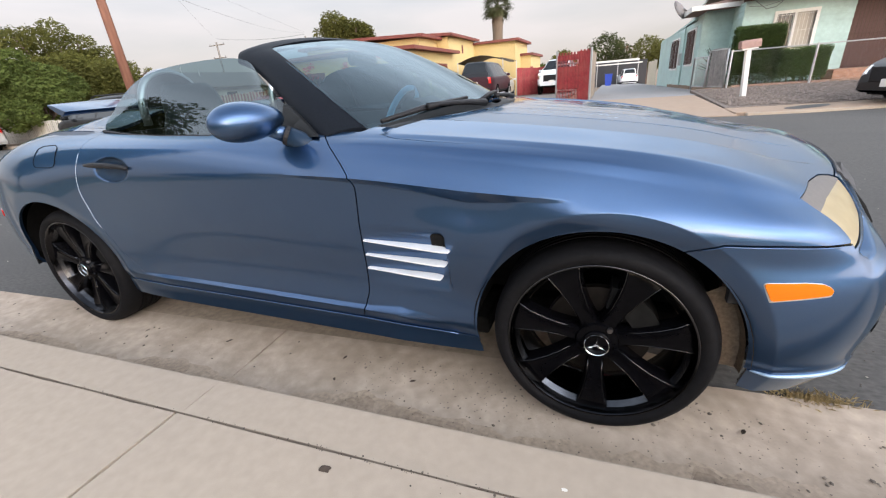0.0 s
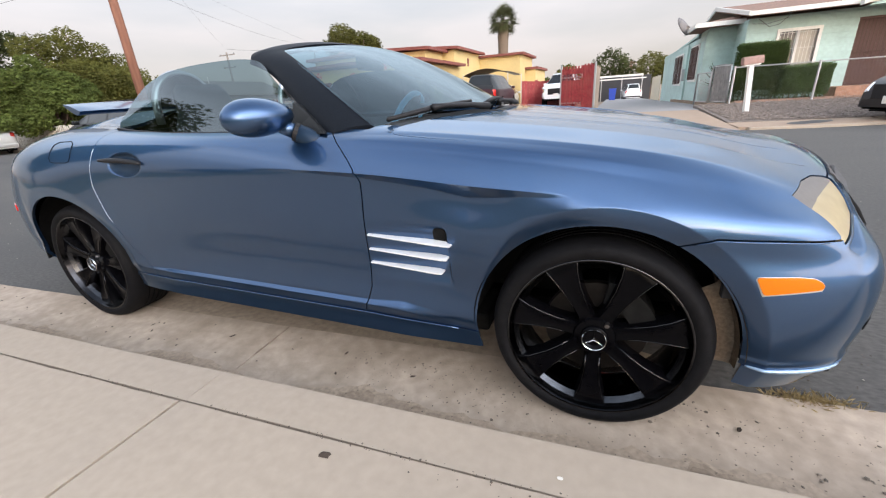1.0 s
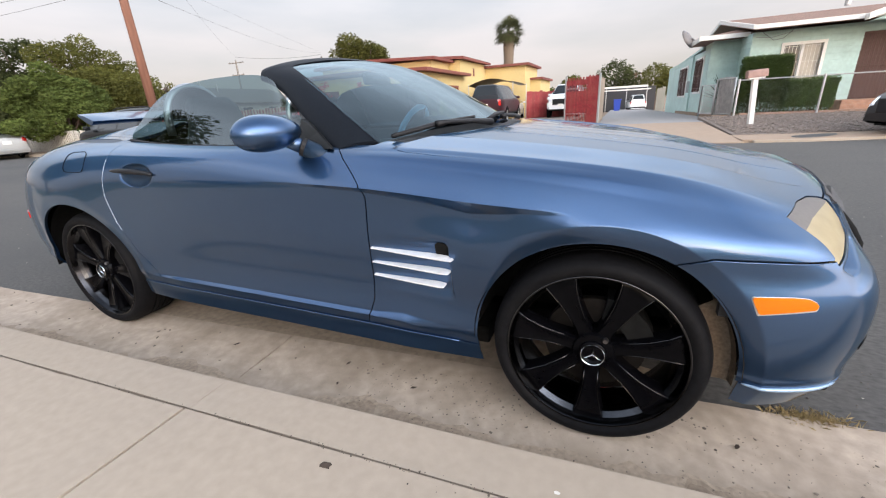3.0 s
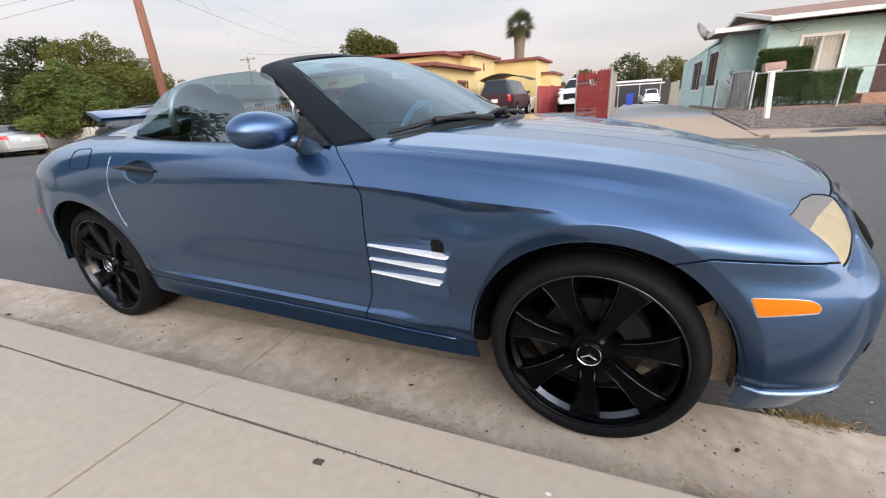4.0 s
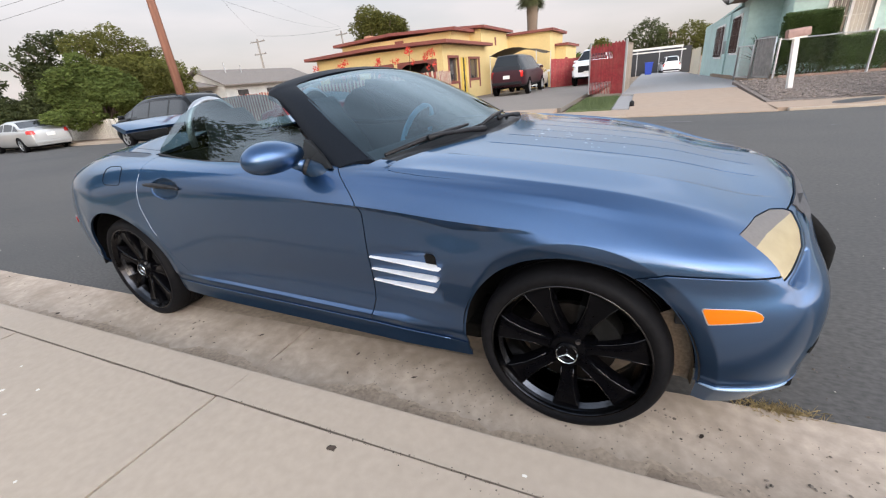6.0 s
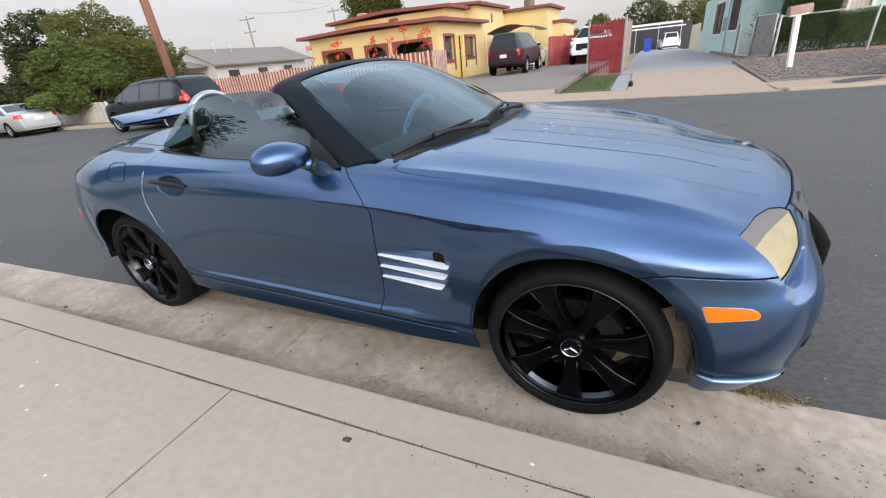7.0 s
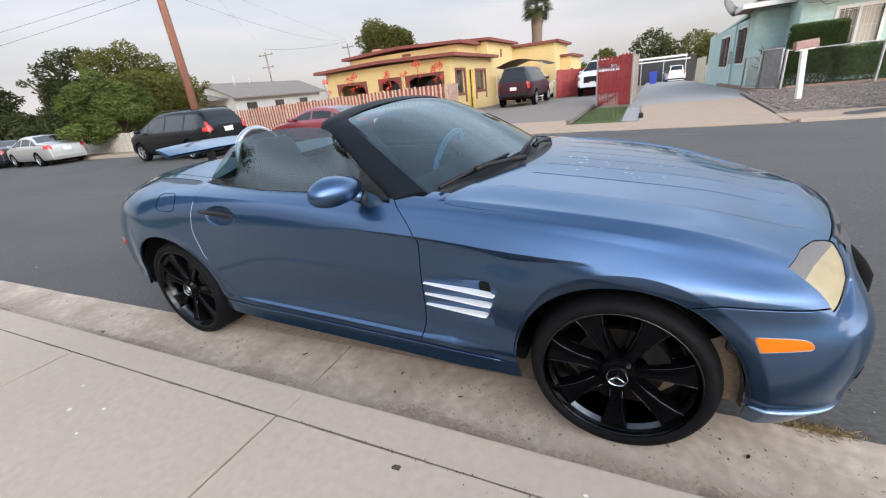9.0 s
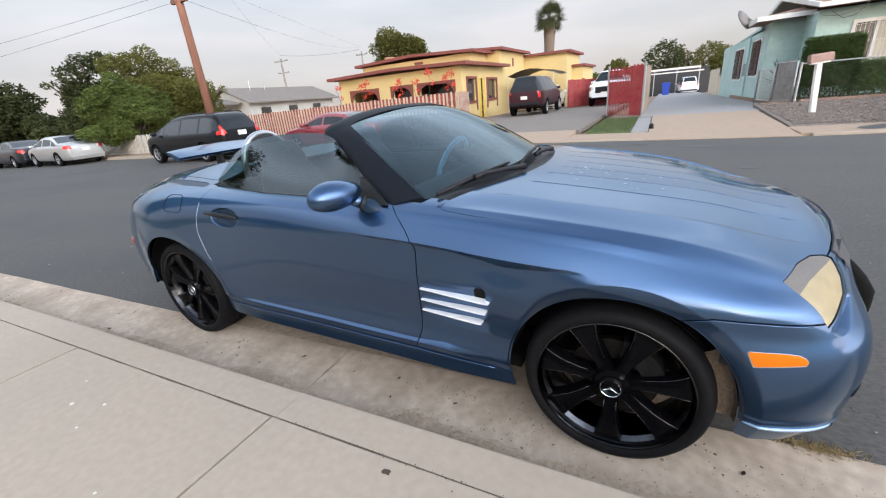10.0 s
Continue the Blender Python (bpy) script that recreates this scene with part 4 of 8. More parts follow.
# brown felt liner showing in front of the front wheel, and its black clip
for s in (1, -1):
    bm = bmesh.new()
    prof = [(0.352, 0.010), (0.346, 0.05), (0.348, 0.26)]
    arc = []
    for k in range(19):
        a = radians(-6 + k * 2.4)
        arc.append([bm.verts.new((r * math.cos(a), MID - s * (0.842 - y), HUB + r * math.sin(a))) for r, y in prof])
    for p, q in zip(arc, arc[1:]):
        for i in range(2):
            bm.faces.new((p[i], p[i + 1], q[i + 1], q[i]))
    bmesh.ops.solidify(bm, geom=bm.faces[:], thickness=0.004)
    part("arch_liner", bm, LINER, roadster, "brown felt wheel arch liner", smooth=True)
    bm = bmesh.new()
    arc = []
    for k in range(15):
        a = radians(-7 + k * 3.0)
        arc.append([bm.verts.new((r * math.cos(a), MID - s * (0.80 + 0.003 * math.sin(k * 2.1 + r * 90)), HUB + r * math.sin(a))) for r in (0.27, 0.30, 0.33, 0.352)])
    for p, q in zip(arc, arc[1:]):
        for i in range(3):
            bm.faces.new((p[i], p[i + 1], q[i + 1], q[i]))
    bmesh.ops.solidify(bm, geom=bm.faces[:], thickness=0.004)
    part("liner_flap", bm, LINER, roadster, "brown felt flap before the front wheel", smooth=True)
    part("liner_clip", boxes((0.285, 0.315, MID - s * 0.83 - 0.012, MID - s * 0.83 + 0.012, 0.475, 0.515), bevel=0.004), BLACK_TRIM, roadster)
bm = boxes((-2.05, -0.36, MID - 0.69, MID + 0.69, 0.17, 0.24), (-3.05, -2.75, MID - 0.55, MID + 0.55, 0.2, 0.26), (0.36, 0.66, MID - 0.6, MID + 0.6, 0.15, 0.2), (-2.9, 0.5, MID - 0.5, MID + 0.5, 0.17, 0.24), bevel=0.01)
part("underbody", bm, DARK_VOID, roadster)


RIM_BARREL = material("gloss_black_barrel", (0.035, 0.035, 0.038), rough=0.14, vary=0.2, metal=1.0)


# spoke sections: radius, half width, depth of the face, hollow
SPOKE = ((0.045, 0.026, 0.026, 0.0), (0.075, 0.0215, 0.024, 0.001), (0.115, 0.0215, 0.020, 0.002), (0.16, 0.027, 0.015, 0.003), (0.205, 0.037, 0.012, 0.003), (0.232, 0.046, 0.014, 0.002), (0.243, 0.052, 0.020, 0.001))


def wheel_unit(ax, s):
    """One wheel: tyre, lipped black rim, seven tapered spokes, hub cap, bolts, disc and caliper. It faces -y for s = 1."""
    hub = tagged(new("wheel"), "black seven-spoke alloy wheel")
    bm = bmesh.new()
    R, W = TYRE, 0.225
    prof = [(0.252, 0.0), (0.262, -0.008), (0.275, -0.010), (0.288, -0.004), (0.297, 0.010), (0.3035, 0.028), (R, 0.05)]
    for k in range(5):
        y0 = 0.05 + k * 0.026
        prof += [(R, y0 + 0.018), (R - 0.006, y0 + 0.020), (R - 0.006, y0 + 0.024), (R, y0 + 0.026)]
    prof += [(0.300, W - 0.025), (0.285, W), (0.252, W)]
    lathe(bm, prof, sides=96)
    part("tyre", bm, RUBBER, hub, "worn low-profile black tyre", angle=35)
    bm = bmesh.new()
    lathe(bm, [(0.2535, 0.012), (0.2545, 0.002), (0.252, -0.003), (0.247, -0.002), (0.243, 0.006), (0.241, 0.014), (0.221, 0.042), (0.216, 0.12), (0.236, 0.2), (0.2535, 0.212)], sides=96)
    part("rim", bm, RIM_BARREL, hub, "gloss black rim with a fine bright lip", angle=50)
    bm = bmesh.new()
    lathe(bm, [(0.2525, -0.0032), (0.2512, -0.0042), (0.2498, -0.0036)], sides=96)
    part("lip_edge", bm, RIM_EDGE, hub, "thin bare-metal rim edge", smooth=True)
    # ring added in a lighter metal to bring out the barrel's sky reflection
    bm = bmesh.new()
    lathe(bm, [(0.2365, 0.0190), (0.2250, 0.0350)], sides=96)
    part("rim_step", bm, RIM_STEP, hub, "lighter ring inside the rim for its sky reflection", smooth=True)
    # spokes: broad at the rim, waisted near the hub, with a raised edge on both sides
    for k in range(7):
        bm = bmesh.new()
        rows = []
        for r, half, y, hollow in SPOKE:
            cross = [(-half - 0.004, y + 0.05), (-half, y + 0.008), (-half + 0.005, y), (-half * 0.45, y + hollow), (0, y + hollow * 1.2), (half * 0.45, y + hollow), (half - 0.005, y), (half, y + 0.008), (half + 0.004, y + 0.05)]
            rows.append([bm.verts.new((c, yy, r)) for c, yy in cross])
        for a, b in zip(rows, rows[1:]):
            for i in range(len(a) - 1):
                bm.faces.new((a[i], a[i + 1], b[i + 1], b[i]))
        bmesh.ops.rotate(bm, cent=(0, 0, 0), matrix=Matrix.Rotation(radians(180 + k * 360 / 7), 3, "Y"), verts=bm.verts[:])
        spoke = part("spoke", bm, RIM_BLACK, hub, angle=45)
        # lighter metal beads stand in for glints on the spoke's edges
        for e in (-1, 1):
            bm = bmesh.new()
            line = [(e * (half - 0.0015), y + 0.0035, r) for r, half, y, hollow in SPOKE[1:]]
            tube(bm, line, 0.0013, 5)
            bmesh.ops.rotate(bm, cent=(0, 0, 0), matrix=Matrix.Rotation(radians(180 + k * 360 / 7), 3, "Y"), verts=bm.verts[:])
            part("spoke_edge", bm, RIM_EDGE, spoke, smooth=True)
    bm = bmesh.new()
    lathe(bm, [(0.0005, 0.006), (0.034, 0.006), (0.038, 0.009), (0.040, 0.016), (0.056, 0.019), (0.062, 0.028), (0.066, 0.06), (0.06, 0.12)], sides=40)
    centre = part("hub_centre", bm, RIM_BLACK, hub, angle=40)
    bm = bmesh.new()
    lathe(bm, [(0.0335, 0.006), (0.0345, 0.001), (0.0336, -0.001), (0.0324, 0.0), (0.0320, 0.006)], sides=40)
    for k in range(3):
        a = radians(90 + k * 120)
        tip = (0.031 * math.cos(a), 0.0, 0.031 * math.sin(a))
        b = [(0.0030 * math.cos(a + q), 0.002, 0.0030 * math.sin(a + q)) for q in (radians(60), radians(-60))]
        c = bm.verts.new((0, -0.003, 0))
        v = [bm.verts.new(p) for p in (tip, *b)]
        base = [bm.verts.new((p[0], 0.006, p[2])) for p in (tip, *b)]
        bm.faces.new((c, v[1], v[0]))
        bm.faces.new((c, v[0], v[2]))
        bm.faces.new((v[0], v[1], base[1], base[0]))
        bm.faces.new((v[2], v[0], base[0], base[2]))
    part("cap_badge", bm, CHROME, hub, "chrome ring with three bars on the hub cap")
    for k in range(5):
        bm = bmesh.new()
        a = radians(54 + k * 72)
        lathe(bm, [(0.0005, 0.012), (0.007, 0.012), (0.0085, 0.016), (0.0085, 0.04)], (0.054 * math.cos(a), 0, 0.054 * math.sin(a)), 6)
        part("wheel_bolt", bm, RIM_BLACK if k else STEEL, hub)
    bm = bmesh.new()
    lathe(bm, [(0.07, 0.075), (0.148, 0.075), (0.15, 0.08), (0.15, 0.096), (0.148, 0.10), (0.07, 0.10)], sides=48, close=True)
    part("brake_disc", bm, DISC, hub, "rust-tinted brake disc", angle=40)
    bm = bmesh.new()
    for r0, r1, y0, y1, a0, a1 in ((0.10, 0.17, 0.045, 0.125, 20, 80),):
        lo = []
        for k in range(9):
            a = radians(a0 + (a1 - a0) * k / 8)
            lo.append([bm.verts.new((r * math.cos(a), y, r * math.sin(a))) for r, y in ((r0, y0), (r1, y0), (r1, y1), (r0, y1))])
        for p, q in zip(lo, lo[1:]):
            for i in range(4):
                bm.faces.new((p[i], p[(i + 1) % 4], q[(i + 1) % 4], q[i]))
        bm.faces.new(lo[0]), bm.faces.new(lo[-1][::-1])
    part("brake_caliper", bm, DARK_VOID, hub)
    hub.parent = roadster
    hub.matrix_basis = Matrix.Translation((ax, MID - s * 0.853, HUB)) @ Matrix.Diagonal((1, s, 1, 1)) @ pose(0, 0, 0, 0, 8 if ax else 0, 0)
    return hub


for ax in (0.0, -BASE):
    for s in (1, -1):
        wheel_unit(ax, s)

# windscreen frame: outer and inner edge of the wide black frame, from the kerb-side foot to the middle of the header
FRAME_OUT = [(-0.818, 0.812, 0.905), (-0.985, 0.748, 1.018), (-1.165, 0.662, 1.13), (-1.285, 0.62, 1.172), (-1.30, 0.55, 1.205), (-1.295, 0.3, 1.245), (-1.29, 0, 1.258)]
FRAME_IN = [(-0.708, 0.745, 0.917), (-0.88, 0.70, 1.03), (-1.08, 0.615, 1.145), (-1.175, 0.565, 1.188), (-1.195, 0.50, 1.207), (-1.18, 0.28, 1.238), (-1.165, 0, 1.248)]


def both_sides(pts, n=28):
    """A smooth line through the points, mirrored over the car's middle."""
    s = np.arange(len(pts))
    f = [spline(s, [p[i] for p in pts]) for i in range(3)]
    t = np.linspace(0, len(pts) - 1, n)
    half = [(float(f[0](v)), float(f[1](v)), float(f[2](v))) for v in t]
    return [Vector((x, MID - w, z)) for x, w, z in half] + [Vector((x, MID + w, z)) for x, w, z in half[-2::-1]]


o_line, i_line = both_sides(FRAME_OUT), both_sides(FRAME_IN)
bm = bmesh.new()
rings = []
for a, b in zip(o_line, i_line):
    down = Vector((0, 0, -0.022)) + Vector((-0.012, 0, 0))
    mid_up = (a + b) / 2 + Vector((0.006, 0, 0.008))
    rings.append([bm.verts.new(p) for p in (a, a * 0.7 + b * 0.3 + Vector((0.003, 0, 0.007)), mid_up, b * 0.8 + a * 0.2 + Vector((0.003, 0, 0.005)), b, b + down, a + down)])
for p, q in zip(rings, rings[1:]):
    for i in range(7):
        bm.faces.new((p[i], p[(i + 1) % 7], q[(i + 1) % 7], q[i]))
bm.faces.new(rings[0]), bm.faces.new(rings[-1][::-1])
part("windscreen_frame", bm, BLACK_WRAP, roadster, "wide matt black windscreen frame", angle=50)

# windscreen glass, bowed between its foot and the header
f_in = [spline(np.arange(len(FRAME_IN)), [p[i] for p in FRAME_IN]) for i in range(3)]
bm = bmesh.new()
rows = []
NW = 28
for j in range(14):
    v = j / 13
    ex, ew, ez = (float(f(3.5 * v)) for f in f_in)
    ew += 0.012
    row = []
    for k in range(NW + 1):
        w = -1 + 2 * k / NW
        bow = 1 - w * w
        row.append(bm.verts.new((ex + bow * (0.19 * (1 - v) + 0.02 * v), MID - ew * w, ez - 0.004 + bow * (0.045 * (1 - v) + 0.053 * v) + 0.012 * math.sin(math.pi * v) * bow)))
    rows.append(row)
for a, b in zip(rows, rows[1:]):
    for k in range(NW):
        bm.faces.new((a[k], a[k + 1], b[k + 1], b[k]))
screen = part("windscreen", bm, WINDSCREEN, roadster, "clear raked windscreen", smooth=True)
screen.visible_shadow = False

# raised side windows
GLASS_LOW = [(-0.865, 0.79, 0.893), (-1.2, 0.785, 0.90), (-1.5, 0.78, 0.905), (-1.77, 0.765, 0.915), (-2.02, 0.732, 0.935)]
GLASS_TOP = [(-1.16, 0.685, 1.11), (-1.285, 0.625, 1.165), (-1.55, 0.612, 1.176), (-1.83, 0.642, 1.137), (-1.99, 0.70, 1.01)]
for s in (1, -1):
    lo = [spline(np.arange(5), [p[i] for p in GLASS_LOW]) for i in range(3)]
    hi = [spline(np.arange(5), [p[i] for p in GLASS_TOP]) for i in range(3)]
    bm = bmesh.new()
    cols = []
    for k in range(33):
        t = k / 8
        a, b = Vector([float(f(t)) for f in lo]), Vector([float(f(t)) for f in hi])
        col = []
        for j in range(9):
            p = a.lerp(b, j / 8)
            p.y += 0.012 * math.sin(math.pi * j / 8)
            col.append(bm.verts.new((p.x, MID - s * p.y, p.z)))
        cols.append(col)
    for p, q in zip(cols, cols[1:]):
        for j in range(8):
            bm.faces.new((p[j], p[j + 1], q[j + 1], q[j]))
    g = part("side_window", bm, SIDE_GLASS, roadster, "raised tinted side window", smooth=True)
    g.visible_shadow = False
    # black sail panel in the front corner
    bm = bmesh.new()
    tri = [(-0.845, 0.83, 0.903), (-0.925, 0.79, 0.957), (-0.975, 0.768, 0.992), (-1.0, 0.772, 1.0), (-1.0, 0.812, 0.903)]
    f1 = [bm.verts.new((x, MID - s * w, z)) for x, w, z in tri]
    f2 = [bm.verts.new((x, MID - s * (w - 0.015), z)) for x, w, z in tri]
    bm.faces.new(f1), bm.faces.new(f2[::-1])
    for i in range(5):
        bm.faces.new((f1[i], f1[(i + 1) % 5], f2[(i + 1) % 5], f2[i]))
    part("sail_panel", bm, material("dark_grey_plastic", (0.014, 0.015, 0.016), rough=0.4, vary=0.1, spec=0.2), roadster, "black corner panel behind the windscreen frame")
    # belt seal
    bm = bmesh.new()
    tube(bm, [(float(lo[0](t)), MID - s * (float(lo[1](t)) + 0.004), float(lo[2](t)) + 0.012) for t in np.linspace(0, 4, 20)], 0.006, 6)
    part("belt_seal", bm, BLACK_TRIM, roadster)


def door_mirror(s):
    bm = bmesh.new()
    bmesh.ops.create_uvsphere(bm, u_segments=36, v_segments=20, radius=1)
    for v in bm.verts:
        x, y, z = v.co
        # flat rearward face, rounder nose
        fx = x * (0.075 if x > 0 else 0.035)
        v.co = (fx - 0.01 * y * 0, y * 0.116 * (1 - 0.10 * z), z * 0.057 * (1 + 0.12 * -y) + 0.006 * y * y)
    bmesh.ops.transform(bm, matrix=pose(-1.005, 0, 0.965, 0, 0, 0) @ pose(0, 0, 0, 0, 0, -14), verts=bm.verts[:])
    for v in bm.verts:
        v.co.y = MID - s * (MID + 0.045 - v.co.y)
    m = part("door_mirror", bm, PAINT, roadster, "blue oval door mirror on a stalk", smooth=True)
    bm = bmesh.new()
    pts = [(-0.985, 0.87, 0.935), (-0.945, 0.842, 0.912), (-0.905, 0.82, 0.885), (-0.875, 0.812, 0.862)]
    tube(bm, [(x, MID - s * w, z) for x, w, z in pts[:2]], [0.022, 0.025], 14)
    part("mirror_stalk", bm, PAINT, m, smooth=True)
    bm = bmesh.new()
    tube(bm, [(x, MID - s * w, z) for x, w, z in pts[1:]], [0.029, 0.032, 0.035], 14)
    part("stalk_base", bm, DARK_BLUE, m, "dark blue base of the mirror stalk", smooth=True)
    bm = bmesh.new()
    tube(bm, [(-0.95, MID - s * 0.8455, 0.9145), (-0.940, MID - s * 0.8395, 0.909)], 0.0305, 16)
    part("stalk_joint", bm, BLACK_TRIM, m)
    return m


for s in (1, -1):
    door_mirror(s)

# door handles; the shade in their cups is coloured in dark blue
cup = clip(clip(SKIN_F[:], lambda x, w, z: 0.9 - ((x + 1.815) / 0.105) ** 2 - ((z - 0.812) / 0.048) ** 2), lambda x, w, z: w - 0.7)
panel("handle_cup", cup, DARK_BLUE, roadster, "door handle cup in dark blue for its shade", (1, -1), out=0.0012, depth=0.001)
for s in (1, -1):
    bm = bmesh.new()
    rows = []
    for k in range(17):
        t = k / 16
        x = -1.965 + 0.262 * t
        z = 0.831 - 0.012 * t + 0.007 * math.sin(math.pi * t)
        p = flank(x, z)
        bowed = 0.016 * math.sin(math.pi * min(1, t * 1.15)) ** 0.6 if 0 < t < 0.87 else 0.004
        base_y = flank(-1.965, 0.831).y * (1 - t) + flank(-1.703, 0.819).y * t
        h = 0.0055 + 0.0035 * math.sin(math.pi * t)
        ring = [(x, base_y - bowed - 0.006, z + h), (x, base_y - bowed - 0.010, z), (x, base_y - bowed - 0.006, z - h), (x, base_y - bowed + 0.008, z - h), (x, base_y - bowed + 0.008, z + h)]
        rows.append([bm.verts.new((a, b if s > 0 else 2 * MID - b, c)) for a, b, c in ring])
    for a, b in zip(rows, rows[1:]):
        for i in range(5):
            bm.faces.new((a[i], a[(i + 1) % 5], b[(i + 1) % 5], b[i]))
    bm.faces.new(rows[0]), bm.faces.new(rows[-1][::-1])
    part("door_handle", bm, BLACK_TRIM, roadster, "black bar door handle", smooth=True)

# silver strakes and dark grille of the side vents
for s in (1, -1):
    vent = None
    vf = clip(clip(SKIN_F[:], convex([(-0.476, 0.572), (-0.434, 0.572), (-0.432, 0.612), (-0.443, 0.625), (-0.468, 0.626), (-0.479, 0.614)])), lambda x, w, z: w - 0.6)
    vent = panel("side_vent", vf, DARK_VOID, roadster, "dark vent behind the front wheel", (s,), out=0.0025, depth=0.002)[0]
    for (x0, z0), (x1, z1) in (((-0.708, 0.587), (-0.416, 0.575)), ((-0.712, 0.535), (-0.434, 0.525)), ((-0.716, 0.484), (-0.456, 0.473))):
        bm = bmesh.new()
        rows = []
        for k in range(15):
            t = k / 14
            x, z = x0 + (x1 - x0) * t, z0 + (z1 - z0) * t
            h = 0.0032 + 0.0042 * min(1, t * 1.3) if t < 0.9 else 0.0085 * (1 - (t - 0.9) * 6.5)
            y = flank(x0 - 0.02, z0).y * (1 - t) + (flank(x1 + 0.03, z1).y - 0.003) * t - 0.006
            d = 0.004 + 0.006 * t
            ring = [(x, y, z + h * 0.6), (x, y - d, z + h * 0.2), (x, y - d, z - h * 0.5), (x, y + 0.004, z - h), (x, y + 0.035 * t + 0.006, z - h * 0.5), (x, y + 0.035 * t + 0.006, z + h)]
            rows.append([bm.verts.new((a, b if s > 0 else 2 * MID - b, c)) for a, b, c in ring])
        for a, b in zip(rows, rows[1:]):
            for i in range(6):
                bm.faces.new((a[i], a[(i + 1) % 6], b[(i + 1) % 6], b[i]))
        bm.faces.new(rows[0]), bm.faces.new(rows[-1][::-1])
        part("strake", bm, STRAKE, roadster, "silver vent strake", angle=60)

# wipers on the cowl
def wiper(pivot, elbow, blade_a, blade_b):
    w = tagged(new("wiper"), "black windscreen wiper")
    w.parent = roadster
    bm = bmesh.new()
    tube(bm, [pivot, Vector(pivot).lerp(Vector(elbow), 0.35) + Vector((0, 0, 0.006)), Vector(pivot).lerp(Vector(elbow), 0.8) + Vector((0, 0, 0.006)), elbow], [0.014, 0.010, 0.008, 0.013], 8)
    part("wiper_arm", bm, BLACK_TRIM, w, smooth=True)
    bm = bmesh.new()
    tube(bm, [blade_a, Vector(blade_a).lerp(Vector(blade_b), 0.5) + Vector((0, 0, 0.006)), blade_b], [0.007, 0.010, 0.006], 6)
    part("wiper_blade", bm, BLACK_TRIM, w, smooth=True)


def on_screen(w, up, lift=0.016):
    f = Vector((screen_base(w) + 0.02, MID - w, crown(screen_base(w) + 0.03, w).z))
    return f + Vector((-0.86 * up, 0, 0.46 * up)) + Vector((0.45 * lift, 0, 0.9 * lift))


wiper(Vector((-0.475, MID - 0.22, 0.944)), on_screen(0.53, 0.03, 0.016), on_screen(0.74, 0.005), on_screen(0.25, 0.055))
wiper(Vector((-0.485, MID + 0.36, 0.940)), on_screen(-0.06, 0.03, 0.016), on_screen(0.20, 0.02), on_screen(-0.30, 0.06))

# rear wing on its two arms
blade = bmesh.new()
rows = []
for k in range(25):
    w = -1 + k / 12
    y = MID - 0.40 * w
    edge = 1 - 0.55 * abs(w) ** 6
    te = -3.09 + 0.05 * w * w
    le = -2.86 - 0.05 * abs(w) ** 3
    zt, zl = 1.098 - 0.012 * w * w, 1.04 - 0.006 * w * w
    rows.append([blade.verts.new(p) for p in ((te, y, zt), ((te * 0.6 + le * 0.4), y, zt - 0.010), (le + 0.01, y, zl + 0.008), (le, y, zl - 0.004), (le - 0.03, y, zl - 0.014), ((te + le) / 2, y, (zt + zl) / 2 - 0.024), (te, y, zt - 0.010))])
for a, b in zip(rows, rows[1:]):
    for i in range(7):
        blade.faces.new((a[i], a[(i + 1) % 7], b[(i + 1) % 7], b[i]))
blade.faces.new(rows[0]), blade.faces.new(rows[-1][::-1])
spoiler = part("rear_spoiler", blade, PAINT, roadster, "raised blue rear spoiler", angle=40)
for s in (1, -1):
    part("spoiler_arm", boxes((-2.97, -2.90, MID - s * 0.08 - 0.012, MID - s * 0.08 + 0.012, 0.93, 1.055), bevel=0.004), BLACK_TRIM, spoiler)

# roll hoops with silver rims
for s in (1, -1):
    bm = bmesh.new()
    arc = []
    for k in range(25):
        a = math.pi * k / 24
        arc.append((-1.975 - 0.02 * math.sin(a), MID - s * (0.405 + 0.165 * math.cos(a)), 0.95 + 0.225 * math.sin(a) ** 0.75))
    tube(bm, arc, 0.018, 12)
    hoop = part("roll_hoop", bm, SILVER, roadster, "silver roll hoop behind a seat", smooth=True)
    bm = bmesh.new()
    prism(bm, [(p[1], p[2] - 0.005) for p in arc[2:-2]], -1.985, -1.97, "x")
    part("hoop_panel", bm, LEATHER, hoop, "dark mesh panel in the hoop")

# cabin: floor tub, dashboard, console, seats, steering wheel
part("cabin_tub", boxes((-2.05, -0.55, MID - 0.76, MID + 0.76, 0.22, 0.30), (-2.10, -2.02, MID - 0.74, MID + 0.74, 0.3, 0.93), (-2.0, -0.6, MID - 0.77, MID - 0.735, 0.3, 0.885), (-2.0, -0.6, MID + 0.735, MID + 0.77, 0.3, 0.885)), LEATHER, roadster)
bm = bmesh.new()
prism(bm, [(-0.55, 0.87), (-0.66, 0.895), (-0.85, 0.905), (-0.98, 0.885), (-1.02, 0.84), (-0.99, 0.70), (-0.85, 0.5), (-0.55, 0.5)], MID - 0.70, MID + 0.70)
bmesh.ops.bevel(bm, geom=bm.edges[:], offset=0.015, segments=2, affect="EDGES")
part("dashboard", bm, LEATHER, roadster, "dark grey dashboard", angle=40)
part("console", boxes((-1.85, -0.95, MID - 0.12, MID + 0.12, 0.3, 0.62), bevel=0.03), SILVER, roadster, "silver centre console")
bm = bmesh.new()
prism(bm, [(-0.90, 0.92), (-1.0, 0.965), (-1.06, 0.955), (-1.05, 0.90)], MID + 0.22, MID + 0.52)
part("instrument_hood", bm, LEATHER, roadster)


